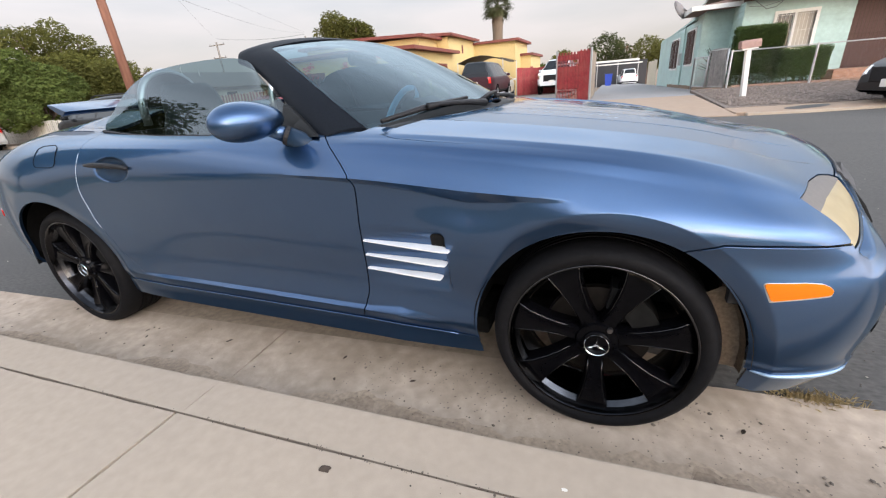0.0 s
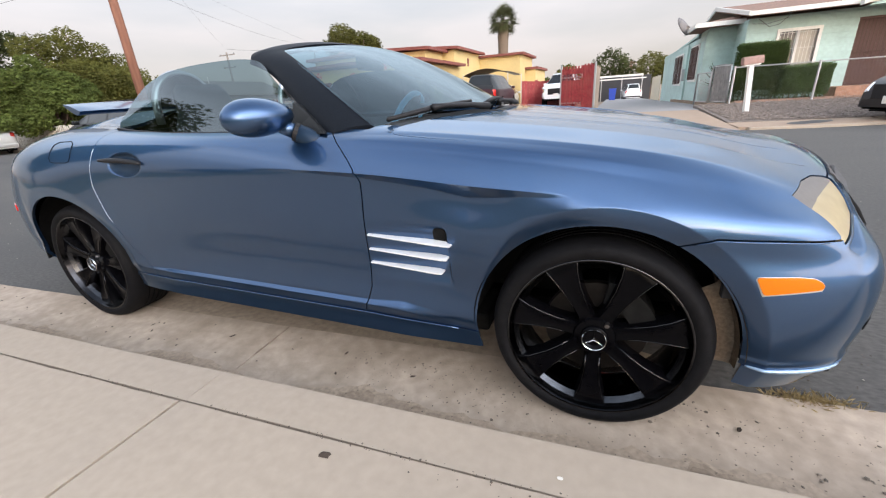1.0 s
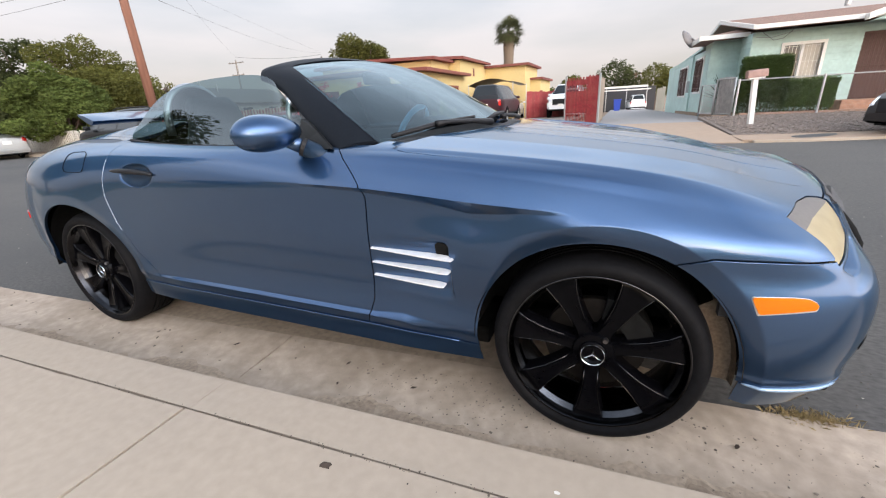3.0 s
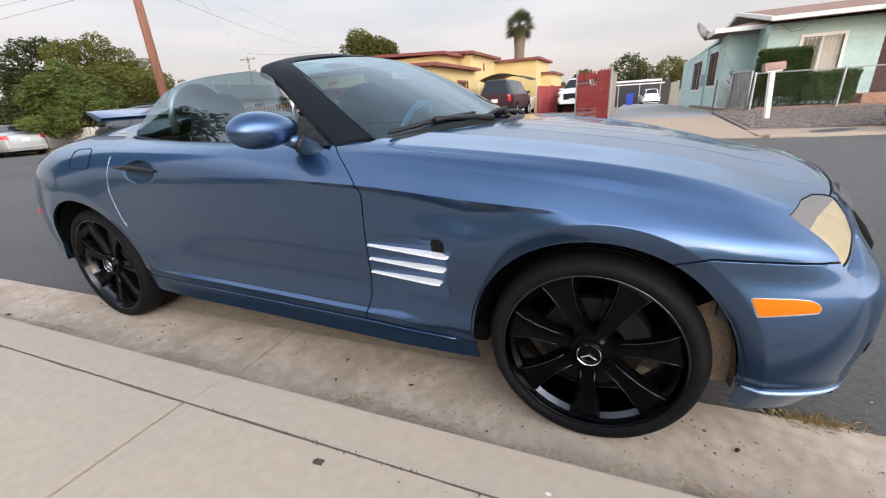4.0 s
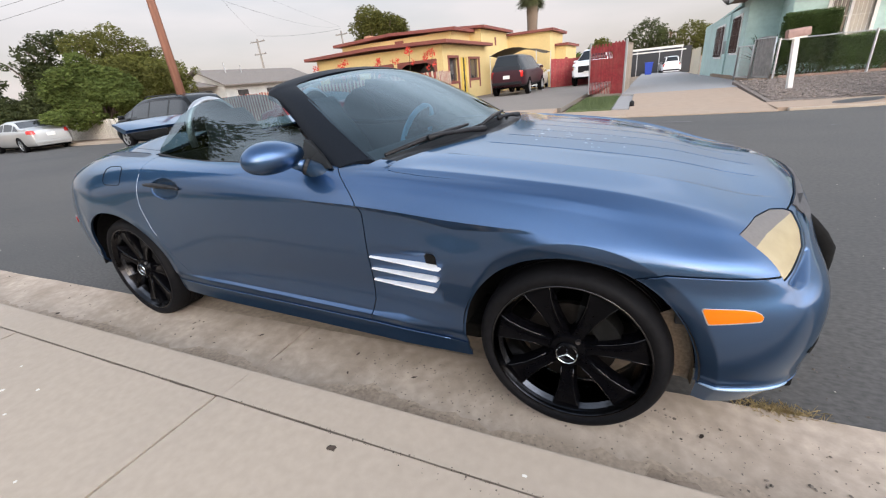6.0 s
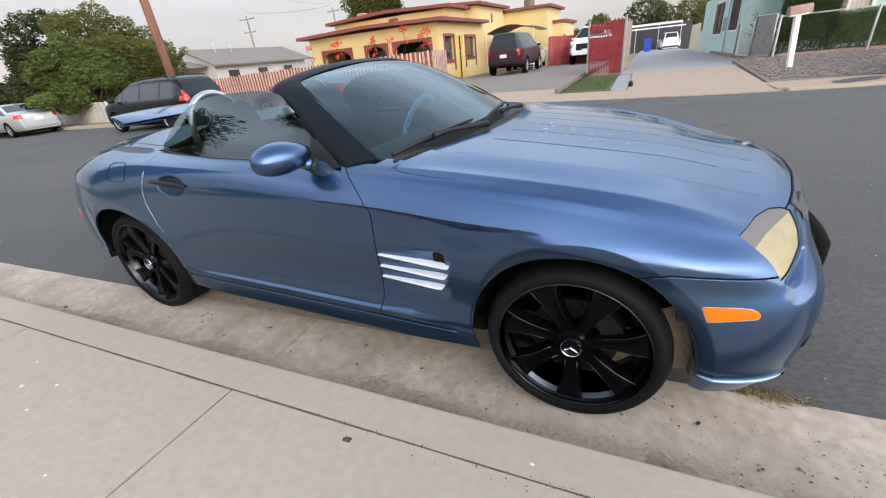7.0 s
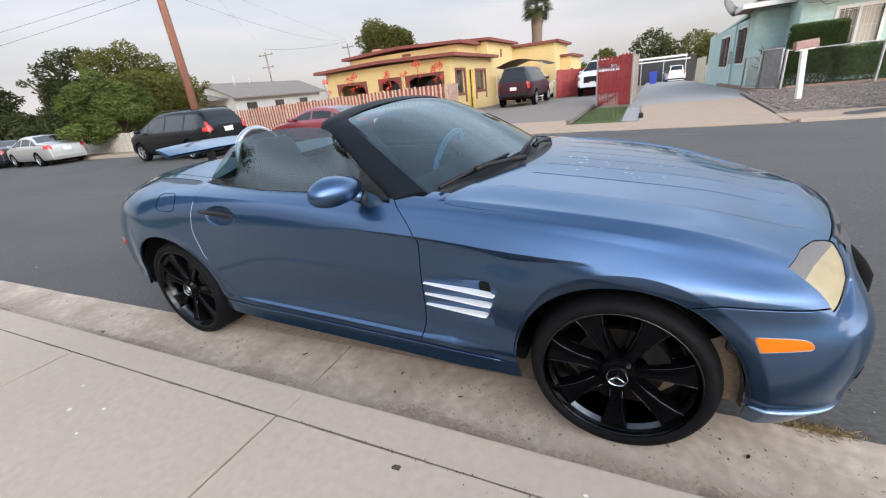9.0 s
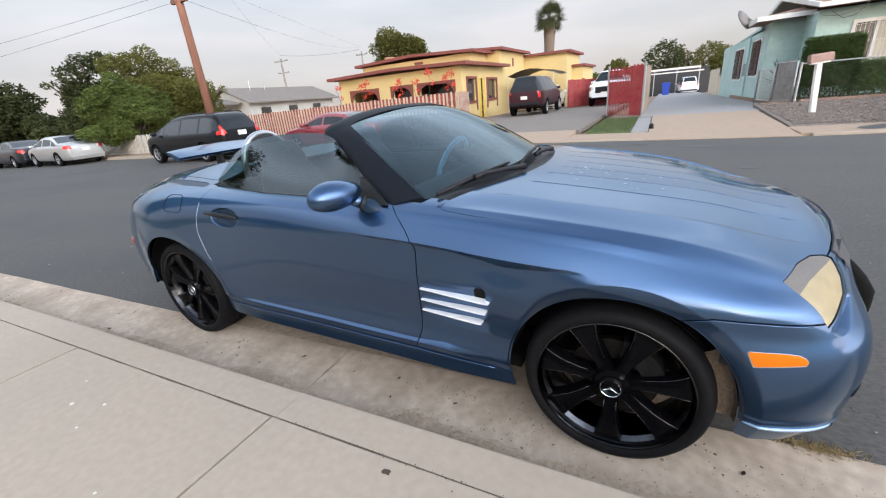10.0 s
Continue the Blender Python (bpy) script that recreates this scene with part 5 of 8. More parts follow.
def seat(y):
    st = tagged(new("seat"), "dark leather bucket seat")
    st.parent = roadster
    bm = bmesh.new()
    prism(bm, [(-1.22, 0.40), (-1.18, 0.48), (-1.25, 0.53), (-1.68, 0.48), (-1.72, 0.40)], y - 0.25, y + 0.25)
    bmesh.ops.bevel(bm, geom=bm.edges[:], offset=0.03, segments=3, affect="EDGES")
    part("seat_cushion", bm, LEATHER, st, angle=40)
    bm = bmesh.new()
    rows = []
    for z, x, hw, t in ((0.46, -1.66, 0.25, 0.10), (0.62, -1.71, 0.26, 0.12), (0.80, -1.78, 0.25, 0.12), (0.92, -1.83, 0.21, 0.10), (0.99, -1.86, 0.16, 0.09), (1.08, -1.885, 0.14, 0.085), (1.12, -1.895, 0.11, 0.06)):
        ring = []
        for k in range(16):
            a = k * math.tau / 16
            cx, cy = math.cos(a), math.sin(a)
            ring.append(bm.verts.new((x + t * 0.5 * math.copysign(abs(cx) ** 0.6, cx), y + hw * math.copysign(abs(cy) ** 0.6, cy), z)))
        rows.append(ring)
    for a, b in zip(rows, rows[1:]):
        for k in range(16):
            bm.faces.new((a[k], a[(k + 1) % 16], b[(k + 1) % 16], b[k]))
    bm.faces.new(rows[0][::-1]), bm.faces.new(rows[-1])
    part("seat_back", bm, LEATHER, st, "dark leather seat back with fixed headrest", smooth=True)


seat(MID - 0.39)
seat(MID + 0.39)
wheel_c = Matrix.Translation((-1.15, MID + 0.37, 0.862)) @ pose(0, 0, 0, 0, -66, 0)
st = tagged(new("steering_wheel"), "blue-covered steering wheel")
st.parent = roadster
bm = bmesh.new()
tube(bm, [wheel_c @ Vector((0.172 * math.cos(a), 0.172 * math.sin(a), 0)) for a in np.linspace(0, math.tau, 40, endpoint=False)], 0.017, 10, closed=True)
part("wheel_rim", bm, material("blue_wheel_cover", (0.20, 0.52, 0.75), rough=0.35, vary=0.1), st, "pale blue rim cover", smooth=True)
bm = bmesh.new()
for a in (0.2, math.pi - 0.2, -math.pi / 2):
    tube(bm, [wheel_c @ Vector((0, 0, -0.02)), wheel_c @ Vector((0.18 * math.cos(a), 0.18 * math.sin(a), 0))], [0.05, 0.016], 8)
part("wheel_spokes", bm, LEATHER, st, smooth=True)
bm = bmesh.new()
tube(bm, [wheel_c @ Vector((0, 0, 0)), wheel_c @ Vector((0, 0, -0.25))], 0.04, 10)
part("steering_column", bm, LEATHER, st)
# inside mirror
bm = boxes((-1.155, -1.13, MID - 0.12, MID + 0.12, 1.135, 1.195), bevel=0.02)
part("inside_mirror", bm, BLACK_TRIM, roadster)

# torn black grille trim standing off the nose: two drooping bands and the bar between them
TRIM = [(0.635, 0.375, 0.672), (0.67, 0.36, 0.628), (0.705, 0.345, 0.580), (0.731, 0.335, 0.535), (0.738, 0.33, 0.49), (0.745, 0.33, 0.44), (0.752, 0.328, 0.415)]
for s in (1, -1):
    bm = bmesh.new()
    tube(bm, [(x, MID - s * w, z) for x, w, z in TRIM], [0.012, 0.020, 0.025, 0.027, 0.022, 0.013, 0.005], 12)
    for v in bm.verts:
        v.co.y += s * 0.35 * (MID - s * 0.345 - v.co.y) * s
    part("grille_trim", bm, DARK_VOID, roadster, "torn black grille trim hanging off the nose", smooth=True)
bm = bmesh.new()
tube(bm, [(0.735, MID - 0.30, 0.47), (0.765, MID, 0.475), (0.735, MID + 0.30, 0.47)], 0.018, 10)
part("grille_bar", bm, BLACK_TRIM, roadster, "black bar of the grille", smooth=True)
GUARD = material("worn_dark_rubber", (0.045, 0.042, 0.044), rough=0.6, vary=0.25, grain=60, bump=0.1)
# worn black guard along the bonnet's front edge, and its torn corners
guard = clip(clip(clip(SKIN_F[:], lambda x, w, z: x - bonnet_front(w) - 0.004), lambda x, w, z: bonnet_front(w) + 0.024 + 0.04 * w * w - x), lambda x, w, z: np.minimum(0.47 - w, z - 0.62))
panel("bonnet_guard", guard, GUARD, roadster, "worn dark grey guard along the bonnet's front edge", (1, -1), one=True, out=0.004, depth=0.006)
for s in (1, -1):
    bm = bmesh.new()
    f = [crown(0.612, s * 0.37, 0.006), crown(0.625, s * 0.355, 0.012), crown(0.632, s * 0.43, 0.010), crown(0.618, s * 0.50, 0.006), crown(0.603, s * 0.445, 0.004)]
    bm.faces.new([bm.verts.new(p) for p in f])
    bmesh.ops.solidify(bm, geom=bm.faces[:], thickness=0.003)
    part("torn_strip", bm, GUARD, roadster, "grey-brown torn strip at the bonnet's front corner")
# dried splashes on the bonnet
rng = random.Random(12)
bm = bmesh.new()
for k in range(46):
    x, w = (rng.gauss(-0.22, 0.05), rng.gauss(0.05, 0.05)) if k < 12 else (rng.uniform(-0.32, 0.18), rng.uniform(-0.05, 0.34))
    r = rng.uniform(0.0018, 0.0055) * (1.5 if k < 12 else 1)
    c = crown(x, w, 0.0012)
    ring = []
    for j in range(8):
        q = r * rng.uniform(0.6, 1.3)
        ring.append(bm.verts.new(crown(x + 1.5 * q * math.cos(j * math.tau / 8), w + q * math.sin(j * math.tau / 8), 0.0004)))
    top = bm.verts.new(c)
    for j in range(8):
        bm.faces.new((top, ring[j], ring[(j + 1) % 8]))
tagged(part("dried_splashes", bm, material("dried_splash", (0.27, 0.33, 0.40), rough=0.5, vary=0.15), roadster, smooth=True), "pale dried splashes on the bonnet", kind="stuff")

# pale upper edge of the sill
for s in (1, -1):
    bm = bmesh.new()
    pts = [flank(x, float(sill_line(x)) - 0.001, 0.004) for x in np.linspace(-1.98, -0.42, 40)]
    tube(bm, [p if s > 0 else Vector((p.x, 2 * MID - p.y, p.z)) for p in pts], 0.0028, 8)
    part("sill_bead", bm, PAINT, roadster, "rounded upper edge of the sill", smooth=True)
# dark notch beside the lower intake
notch = clip(clip(SKIN_F[:], lambda x, w, z: np.minimum(x - 0.5, w - 0.5)), convex([(0.55, 0.365), (0.72, 0.37), (0.765, 0.40), (0.757, 0.415), (0.55, 0.405)], lambda x, w, z: w))
panel("intake_corner", notch, DARK_VOID, roadster, "black corner of the lower intake", (1, -1), out=0.002, depth=0.002)
# bead added below the bumper joint to catch an edge highlight
for s in (1, -1):
    bm = bmesh.new()
    pts = [flank(x, float(bumper_line(x)) - 0.004, 0.0004) for x in np.linspace(0.20, 0.47, 24)]
    tube(bm, [p if s > 0 else Vector((p.x, 2 * MID - p.y, p.z)) for p in pts], 0.0017, 6)
    part("bumper_edge", bm, PAINT, roadster, "thin bead along the bumper's upper edge, added for its highlight", smooth=True)
# rounded upper edge of the lower bumper lip; its sky highlight is in the pale colour
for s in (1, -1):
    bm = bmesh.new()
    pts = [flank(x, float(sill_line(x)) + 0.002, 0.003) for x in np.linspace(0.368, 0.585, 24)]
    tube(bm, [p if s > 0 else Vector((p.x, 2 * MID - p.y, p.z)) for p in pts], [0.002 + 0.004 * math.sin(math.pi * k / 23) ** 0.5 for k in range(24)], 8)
    part("lip_bead", bm, LIP_HIGHLIGHT, roadster, "rounded lower bumper lip edge with its highlight in the colour", smooth=True)

# filler flap outline and other fine lines drawn as shallow dark joints
bm = bmesh.new()
corners = [(-2.30, 0.905), (-2.33, 0.895), (-2.337, 0.87), (-2.337, 0.84), (-2.325, 0.826), (-2.30, 0.822), (-2.215, 0.821), (-2.19, 0.826), (-2.18, 0.84), (-2.18, 0.87), (-2.185, 0.897), (-2.21, 0.907), (-2.30, 0.905)]
outline = [(p[0] + (q[0] - p[0]) * k / 6, p[1] + (q[1] - p[1]) * k / 6) for p, q in zip(corners, corners[1:]) for k in range(6)]
tube(bm, [flank(x, z, 0.0006) for x, z in outline], 0.0016, 5, closed=True)
part("filler_flap_joint", bm, DARK_VOID, roadster, "fine joint round the fuel flap")

# pale tubes stand in for the highlight on each door's rear edge
for s in (1, -1):
    bm = bmesh.new()
    pts = [flank(float(door_rear(z)) + 0.002, z, 0.0006) for z in np.linspace(0.875, 0.56, 18)]
    tube(bm, [p if s > 0 else Vector((p.x, 2 * MID - p.y, p.z)) for p in pts], 0.0010, 6)
    part("door_edge_strip", bm, material("pale_edge_highlight", (0.36, 0.45, 0.56), rough=0.4), roadster, "pale line for the highlight on the door's rear edge")

# ---- parked vehicles across the street ----
CAR_SILVER = material("silver_car_paint", (0.44, 0.44, 0.43), rough=0.3, metal=0.6, vary=0.03, coat=0.8)
CAR_GREY = material("dark_grey_car_paint", (0.009, 0.010, 0.011), rough=0.25, vary=0.05, spec=0.16)
CAR_BLUEGREY = material("dark_blue_grey_car_paint", (0.010, 0.012, 0.016), rough=0.3, metal=0.2, vary=0.05, coat=0.4)
CAR_BLACK = material("black_car_paint", (0.012, 0.013, 0.016), rough=0.3, vary=0.1, spec=0.35)
CAR_RED = material("red_car_paint", (0.19, 0.018, 0.028), rough=0.3, vary=0.05, coat=0.8)
CAR_MAROON = material("maroon_car_paint", (0.035, 0.008, 0.012), rough=0.35, vary=0.1, spec=0.3)
CAR_WHITE = material("white_car_paint", (0.74, 0.75, 0.76), rough=0.3, vary=0.03, coat=0.6)
ALLOY = material("silver_alloy", (0.45, 0.46, 0.47), rough=0.35, metal=0.8, vary=0.06)


def car_wheel(v, x, y, s, r):
    """A tyre with a five-spoke alloy rim, its outer face towards s."""
    at = Matrix.Translation((x, y, r)) @ Matrix.Diagonal((1, s, 1, 1))
    bm = bmesh.new()
    lathe(bm, [(r * 0.66, 0.0), (r * 0.94, 0.0), (r, 0.03), (r, 0.17), (r * 0.94, 0.20), (r * 0.66, 0.2)], (0, 0, 0), 28)
    bmesh.ops.transform(bm, matrix=at, verts=bm.verts[:])
    tyre = part("tyre", bm, RUBBER, v, angle=35)
    bm = bmesh.new()
    lathe(bm, [(0.001, 0.10), (r * 0.56, 0.10), (r * 0.62, 0.17), (r * 0.67, 0.195), (r * 0.67, 0.17)], (0, 0, 0), 28)
    bmesh.ops.transform(bm, matrix=at, verts=bm.verts[:])
    part("rim", bm, DISC, tyre, angle=35)
    bm = bmesh.new()
    for k in range(5):
        a = k * math.tau / 5 + 0.3
        prism(bm, [(-0.028, 0.0), (-0.02, r * 0.35), (-0.045, r * 0.65), (0.045, r * 0.65), (0.02, r * 0.35), (0.028, 0.0)], 0.155, 0.18)
        bmesh.ops.rotate(bm, cent=(0, 0, 0), matrix=Matrix.Rotation(math.tau / 5, 3, "Y"), verts=bm.verts[:])
    lathe(bm, [(0.001, 0.185), (r * 0.13, 0.183), (r * 0.15, 0.16)], (0, 0, 0), 14)
    lathe(bm, [(r * 0.60, 0.16), (r * 0.62, 0.19), (r * 0.67, 0.197), (r * 0.68, 0.18)], (0, 0, 0), 28)
    bmesh.ops.transform(bm, matrix=at, verts=bm.verts[:])
    part("spokes", bm, ALLOY, tyre, angle=35)


def vehicle(name, label, m, profile, width, belt, paint, axles, wheel_r=0.33, pillars=(), rear=(-1.0, -0.5), front=(0.5, 1.0), lamps=(0.7, 0.95), nose=(0.55, 0.72),
            low=0.24, category="car", dark_low=False, canopy=None, lamp_wrap=0.28):
    """A parked vehicle facing +x at its own origin. profile: (x, z) along the top of its middle from tail to nose; rear and front: the
    stretches of the rear window and the windscreen; pillars: x of the posts between the side windows; lamps and nose: heights of the lamps."""
    v = thing(name, label, category, m, "parked vehicles")
    px, pz = np.array([p[0] for p in profile]), np.array([p[1] for p in profile])
    x0, x1 = px[0], px[-1]
    W = width / 2
    xs = np.unique(np.concatenate([np.linspace(x0, x1, 110), x0 + np.array([0.01, 0.03]), x1 - np.array([0.01, 0.03])]))
    top = np.interp(xs, px, pz)
    wide = np.interp(xs[:, None] + np.linspace(-0.10, 0.10, 9)[None, :], px, pz).mean(1)
    top = np.where((xs < x0 + 0.12) | (xs > x1 - 0.12), top, wide)
    mid, half = (x0 + x1) / 2, (x1 - x0) / 2
    e = np.clip((np.abs(xs - mid) - (half - 0.75)) / 0.75, 0, 1)
    w = W * (1 - 0.06 * (np.abs(xs - mid) / half) ** 2 - 0.20 * e ** 3)
    cab = np.clip((top - belt - 0.06) / 0.25, 0, 1)
    k = np.maximum(top - belt, 0)
    b = np.minimum(belt, top - 0.045)
    roof_y = np.where(cab > 0, 0.95 * w - 0.42 * k * cab, 0.90 * w)
    roof_z = top - 0.06 * cab - 0.022
    zero = np.zeros_like(w)
    ends = 1 - 0.5 * e ** 2
    ctrl = [(zero, zero + low), (0.80 * w, zero + low), (0.94 * w, low + 0.04 + zero), (0.995 * w, np.minimum(low + 0.16, b - 0.12) + zero), (w, 0.5 * (low + 0.16 + b) - 0.02), (0.992 * w, b - 0.10),
            (0.972 * w, b - 0.035), (0.950 * w, b), (roof_y, roof_z), (roof_y - 0.05 * w - 0.03, top - 0.012 - 0.006 * cab), (0.45 * w, top), (zero, top + 0.006)]
    cuts = (2, 2, 2, 4, 4, 3, 2, 9, 2, 4, 4)
    rows, kind = [], []
    for j, n in enumerate(cuts):
        for q in range(n):
            t = q / n
            rows.append(((1 - t) * ctrl[j][0] + t * ctrl[j + 1][0], (1 - t) * ctrl[j][1] + t * ctrl[j + 1][1]))
            kind.append(j)
    rows.append(ctrl[-1])
    X = np.repeat(xs[:, None], len(rows), 1)
    Y = np.array([r[0] for r in rows]).T
    Z = np.array([r[1] for r in rows]).T
    # round arches: points near an arch are drawn onto it
    cell = (x1 - x0) / 109
    for ax in axles:
        R = wheel_r + 0.045
        d = np.hypot(X - ax, Z - wheel_r)
        near = (np.abs(d - R) < cell * 0.75) & (Y > 0.5 * W)
        f = np.where(near, R / np.maximum(d, 1e-6), 1.0)
        X, Z = ax + (X - ax) * f, wheel_r + (Z - wheel_r) * f
    NX, NR = X.shape
    groups = collections.defaultdict(list)
    for i in range(NX - 1):
        for j in range(NR - 1):
            cx, cy, cz = X[i:i + 2, j:j + 2].mean(), Y[i:i + 2, j:j + 2].mean(), Z[i:i + 2, j:j + 2].mean()
            t = float(np.interp(cx, xs, top))
            if kind[j] < 6 and any(math.hypot(cx - ax, cz - wheel_r) < wheel_r + 0.043 for ax in axles):
                continue
            key = "body"
            if kind[j] == 7 and cz > belt + 0.025 and cz < t - 0.115 and t > belt + 0.16:
                spots = [q for q in pillars if abs(cx - q) < 0.035]
                if not spots:
                    key = ("side_window", sum(cx > q for q in pillars))
            elif kind[j] >= 9 and rear[0] < cx < rear[1] and t > belt + 0.03:
                key = "rear_window"
            elif kind[j] >= 9 and front[0] < cx < front[1] and t > belt + 0.03:
                key = "windscreen"
            elif cx < x0 + lamp_wrap and lamps[0] < cz < lamps[1] and cy > 0.50 * W and kind[j] < 9:
                key = "tail_lamp"
            elif cx > x1 - 0.34 and nose[0] < cz < nose[1] and cy > 0.42 * W and kind[j] < 9:
                key = "headlamp"
            elif cz < low + 0.13 and (dark_low or kind[j] < 2):
                key = "lower_trim"
            elif canopy is not None and cx < canopy and cz > belt - 0.01:
                key = "canopy"
            groups[key].append((i, j))
    mats = {"body": paint, "side_window": CAR_GLASS, "rear_window": CAR_GLASS, "windscreen": CAR_GLASS, "tail_lamp": RED_LENS, "headlamp": CHROME, "lower_trim": BLACK_TRIM, "canopy": CAR_BLACK}
    for key, cells in groups.items():
        plain = key if isinstance(key, str) else key[0]
        both = plain in ("body", "rear_window", "windscreen", "lower_trim", "canopy")
        for sides in (((1, -1),) if both else ((1,), (-1,))):
            V, F, seen = [], [], {}
            for s in sides:
                for i, j in cells:
                    f = []
                    for a, c in ((i, j), (i + 1, j), (i + 1, j + 1), (i, j + 1)):
                        q = (a, c, s if Y[a, c] > 1e-6 else 0)
                        if q not in seen:
                            seen[q] = len(V)
                            V.append((X[a, c], s * Y[a, c], Z[a, c]))
                        f.append(seen[q])
                    if len(set(f)) == 4:
                        F.append(tuple(f[::-1] if s > 0 else f))
            if plain == "body":
                for i, flip in ((0, 1), (NX - 1, -1)):
                    loop = [seen[(i, j, 1 if Y[i, j] > 1e-6 else 0)] for j in range(NR) if (i, j, 1 if Y[i, j] > 1e-6 else 0) in seen] + [seen[(i, j, -1)] for j in range(NR - 1, -1, -1) if (i, j, -1) in seen]
                    if len(loop) > 3:
                        F.append(tuple(loop[::flip]))
            ob = mesh_object(plain, V, F, mats[plain], v)
            ob.data.set_sharp_from_angle(angle=radians(38))
    # dark filling behind the arches and under the floor
    part("underside", boxes((x0 + 0.25, x1 - 0.25, -W + 0.22, W - 0.22, low - 0.06, low + 0.35)), DARK_VOID, v)
    for ax in axles:
        for s in (1, -1):
            car_wheel(v, ax, s * (W - 0.215), s, wheel_r)
            bm = bmesh.new()
            lathe(bm, [(wheel_r + 0.05, 0.19), (wheel_r + 0.05, -0.05), (0.05, -0.05)], (0, 0, 0), 20)
            bmesh.ops.delete(bm, geom=[q for q in bm.verts if q.co.z < 0], context="VERTS")
            bmesh.ops.transform(bm, matrix=Matrix.Translation((ax, s * (W - 0.215), wheel_r)) @ Matrix.Diagonal((1, s, 1, 1)), verts=bm.verts[:])
            part("wheel_well", bm, DARK_VOID, v, smooth=True)
    for s in (1, -1):
        bm = bmesh.new()
        box(bm, front[1] - 0.42, front[1] - 0.28, s * (W + 0.07) - 0.09, s * (W + 0.07) + 0.09, belt + 0.0, belt + 0.13, bevel=0.035)
        part("door_mirror", bm, paint, v, smooth=True)
        for x in (axles[0] + 0.62, axles[0] + 1.62):
            part("door_handle", boxes((x - 0.09, x + 0.09, s * (W + 0.002) - 0.012, s * (W + 0.002) + 0.012, belt - 0.15, belt - 0.12), bevel=0.006), paint, v)
    plate_z = (lamps[0] + lamps[1]) / 2 - 0.12
    part("rear_plate", boxes((x0 - 0.012, x0 + 0.03, -0.16, 0.16, plate_z - 0.075, plate_z + 0.075), bevel=0.004), WHITE_PAINT, v, "pale number plate")
    part("rear_bumper", boxes((x0 - 0.03, x0 + 0.10, -W + 0.20, W - 0.20, low + 0.10, low + 0.24), bevel=0.03), BLACK_TRIM if dark_low else paint, v)
    part("grille", boxes((x1 - 0.06, x1 + 0.012, -W * 0.50, W * 0.50, nose[0] - 0.12, nose[1] - 0.01), bevel=0.02), BLACK_TRIM, v)
    part("front_plate", boxes((x1 + 0.010, x1 + 0.022, -0.16, 0.16, nose[0] - 0.2, nose[0] - 0.06), bevel=0.004), WHITE_PAINT, v, "pale number plate")
    return v


def place(x, y, turn, z=0.0):
    return pose(x, y, fall(x, y) + z, 0, 0, turn)


SEDAN = [(-2.40, 0.46), (-2.395, 0.78), (-2.36, 0.95), (-2.26, 1.02), (-1.72, 1.07), (-0.92, 1.37), (-0.45, 1.425), (0.0, 1.43), (0.45, 1.37), (1.28, 0.98), (1.85, 0.90), (2.20, 0.78), (2.36, 0.64), (2.40, 0.44)]
COMPACT = [(-2.20, 0.42), (-2.195, 0.74), (-2.15, 0.87), (-2.04, 0.92), (-1.62, 0.95), (-0.98, 1.19), (-0.55, 1.25), (0.0, 1.26), (0.30, 1.22), (1.15, 0.88), (1.70, 0.80), (2.02, 0.70), (2.17, 0.58), (2.20, 0.40)]
VAN = [(-2.40, 0.46), (-2.395, 0.90), (-2.36, 1.02), (-2.12, 1.42), (-1.98, 1.535), (-1.6, 1.585), (-0.4, 1.60), (0.35, 1.555), (0.72, 1.44), (1.60, 1.02), (1.98, 0.93), (2.26, 0.80), (2.38, 0.64), (2.42, 0.44)]
CANOPY_TRUCK = [(-2.60, 0.58), (-2.595, 1.10), (-2.57, 1.17), (-2.36, 1.78), (-2.28, 1.84), (-1.2, 1.85), (0.55, 1.83), (0.75, 1.77), (1.35, 1.22), (1.6, 1.16), (2.4, 1.08), (2.56, 0.95), (2.60, 0.55)]
BIG_TRUCK = [(-2.90, 0.66), (-2.895, 1.30), (-2.85, 1.34), (-0.98, 1.36), (-0.94, 1.95), (-0.82, 2.04), (0.7, 2.05), (0.9, 1.98), (1.42, 1.42), (1.6, 1.38), (2.72, 1.30), (2.86, 1.18), (2.90, 0.62)]
HATCH = [(-2.15, 0.46), (-2.145, 0.92), (-2.10, 1.04), (-1.66, 1.46), (-1.45, 1.53), (-0.2, 1.55), (0.4, 1.50), (1.25, 1.02), (1.7, 0.94), (2.0, 0.80), (2.12, 0.62), (2.15, 0.44)]
ESTATE = [(-2.40, 0.50), (-2.395, 1.05), (-2.37, 1.12), (-2.22, 1.68), (-2.12, 1.77), (-1.2, 1.80), (0.35, 1.79), (0.55, 1.72), (1.12, 1.16), (1.4, 1.12), (2.2, 1.02), (2.36, 0.86), (2.40, 0.48)]
vehicle("sedan", "silver four-door sedan parked at the far kerb", place(-27.4, 8.45, 180), SEDAN, 1.82, 0.95, CAR_SILVER, (-1.36, 1.42), 0.33, (-0.95, 0.02), (-1.66, -0.86), (0.40, 1.22), (0.78, 0.95))
vehicle("sedan", "dark blue-grey sedan parked beyond the silver one", place(-32.6, 8.3, 180), SEDAN, 1.80, 0.95, CAR_BLUEGREY, (-1.36, 1.42), 0.33, (-0.95, 0.02), (-1.66, -0.86), (0.40, 1.22), (0.78, 0.95))
vehicle("sedan", "black sedan at the end of the parked row", place(-37.4, 7.9, 180), SEDAN, 1.80, 0.95, CAR_BLACK, (-1.36, 1.42), 0.33, (-0.95, 0.02), (-1.66, -0.86), (0.40, 1.22), (0.78, 0.95))
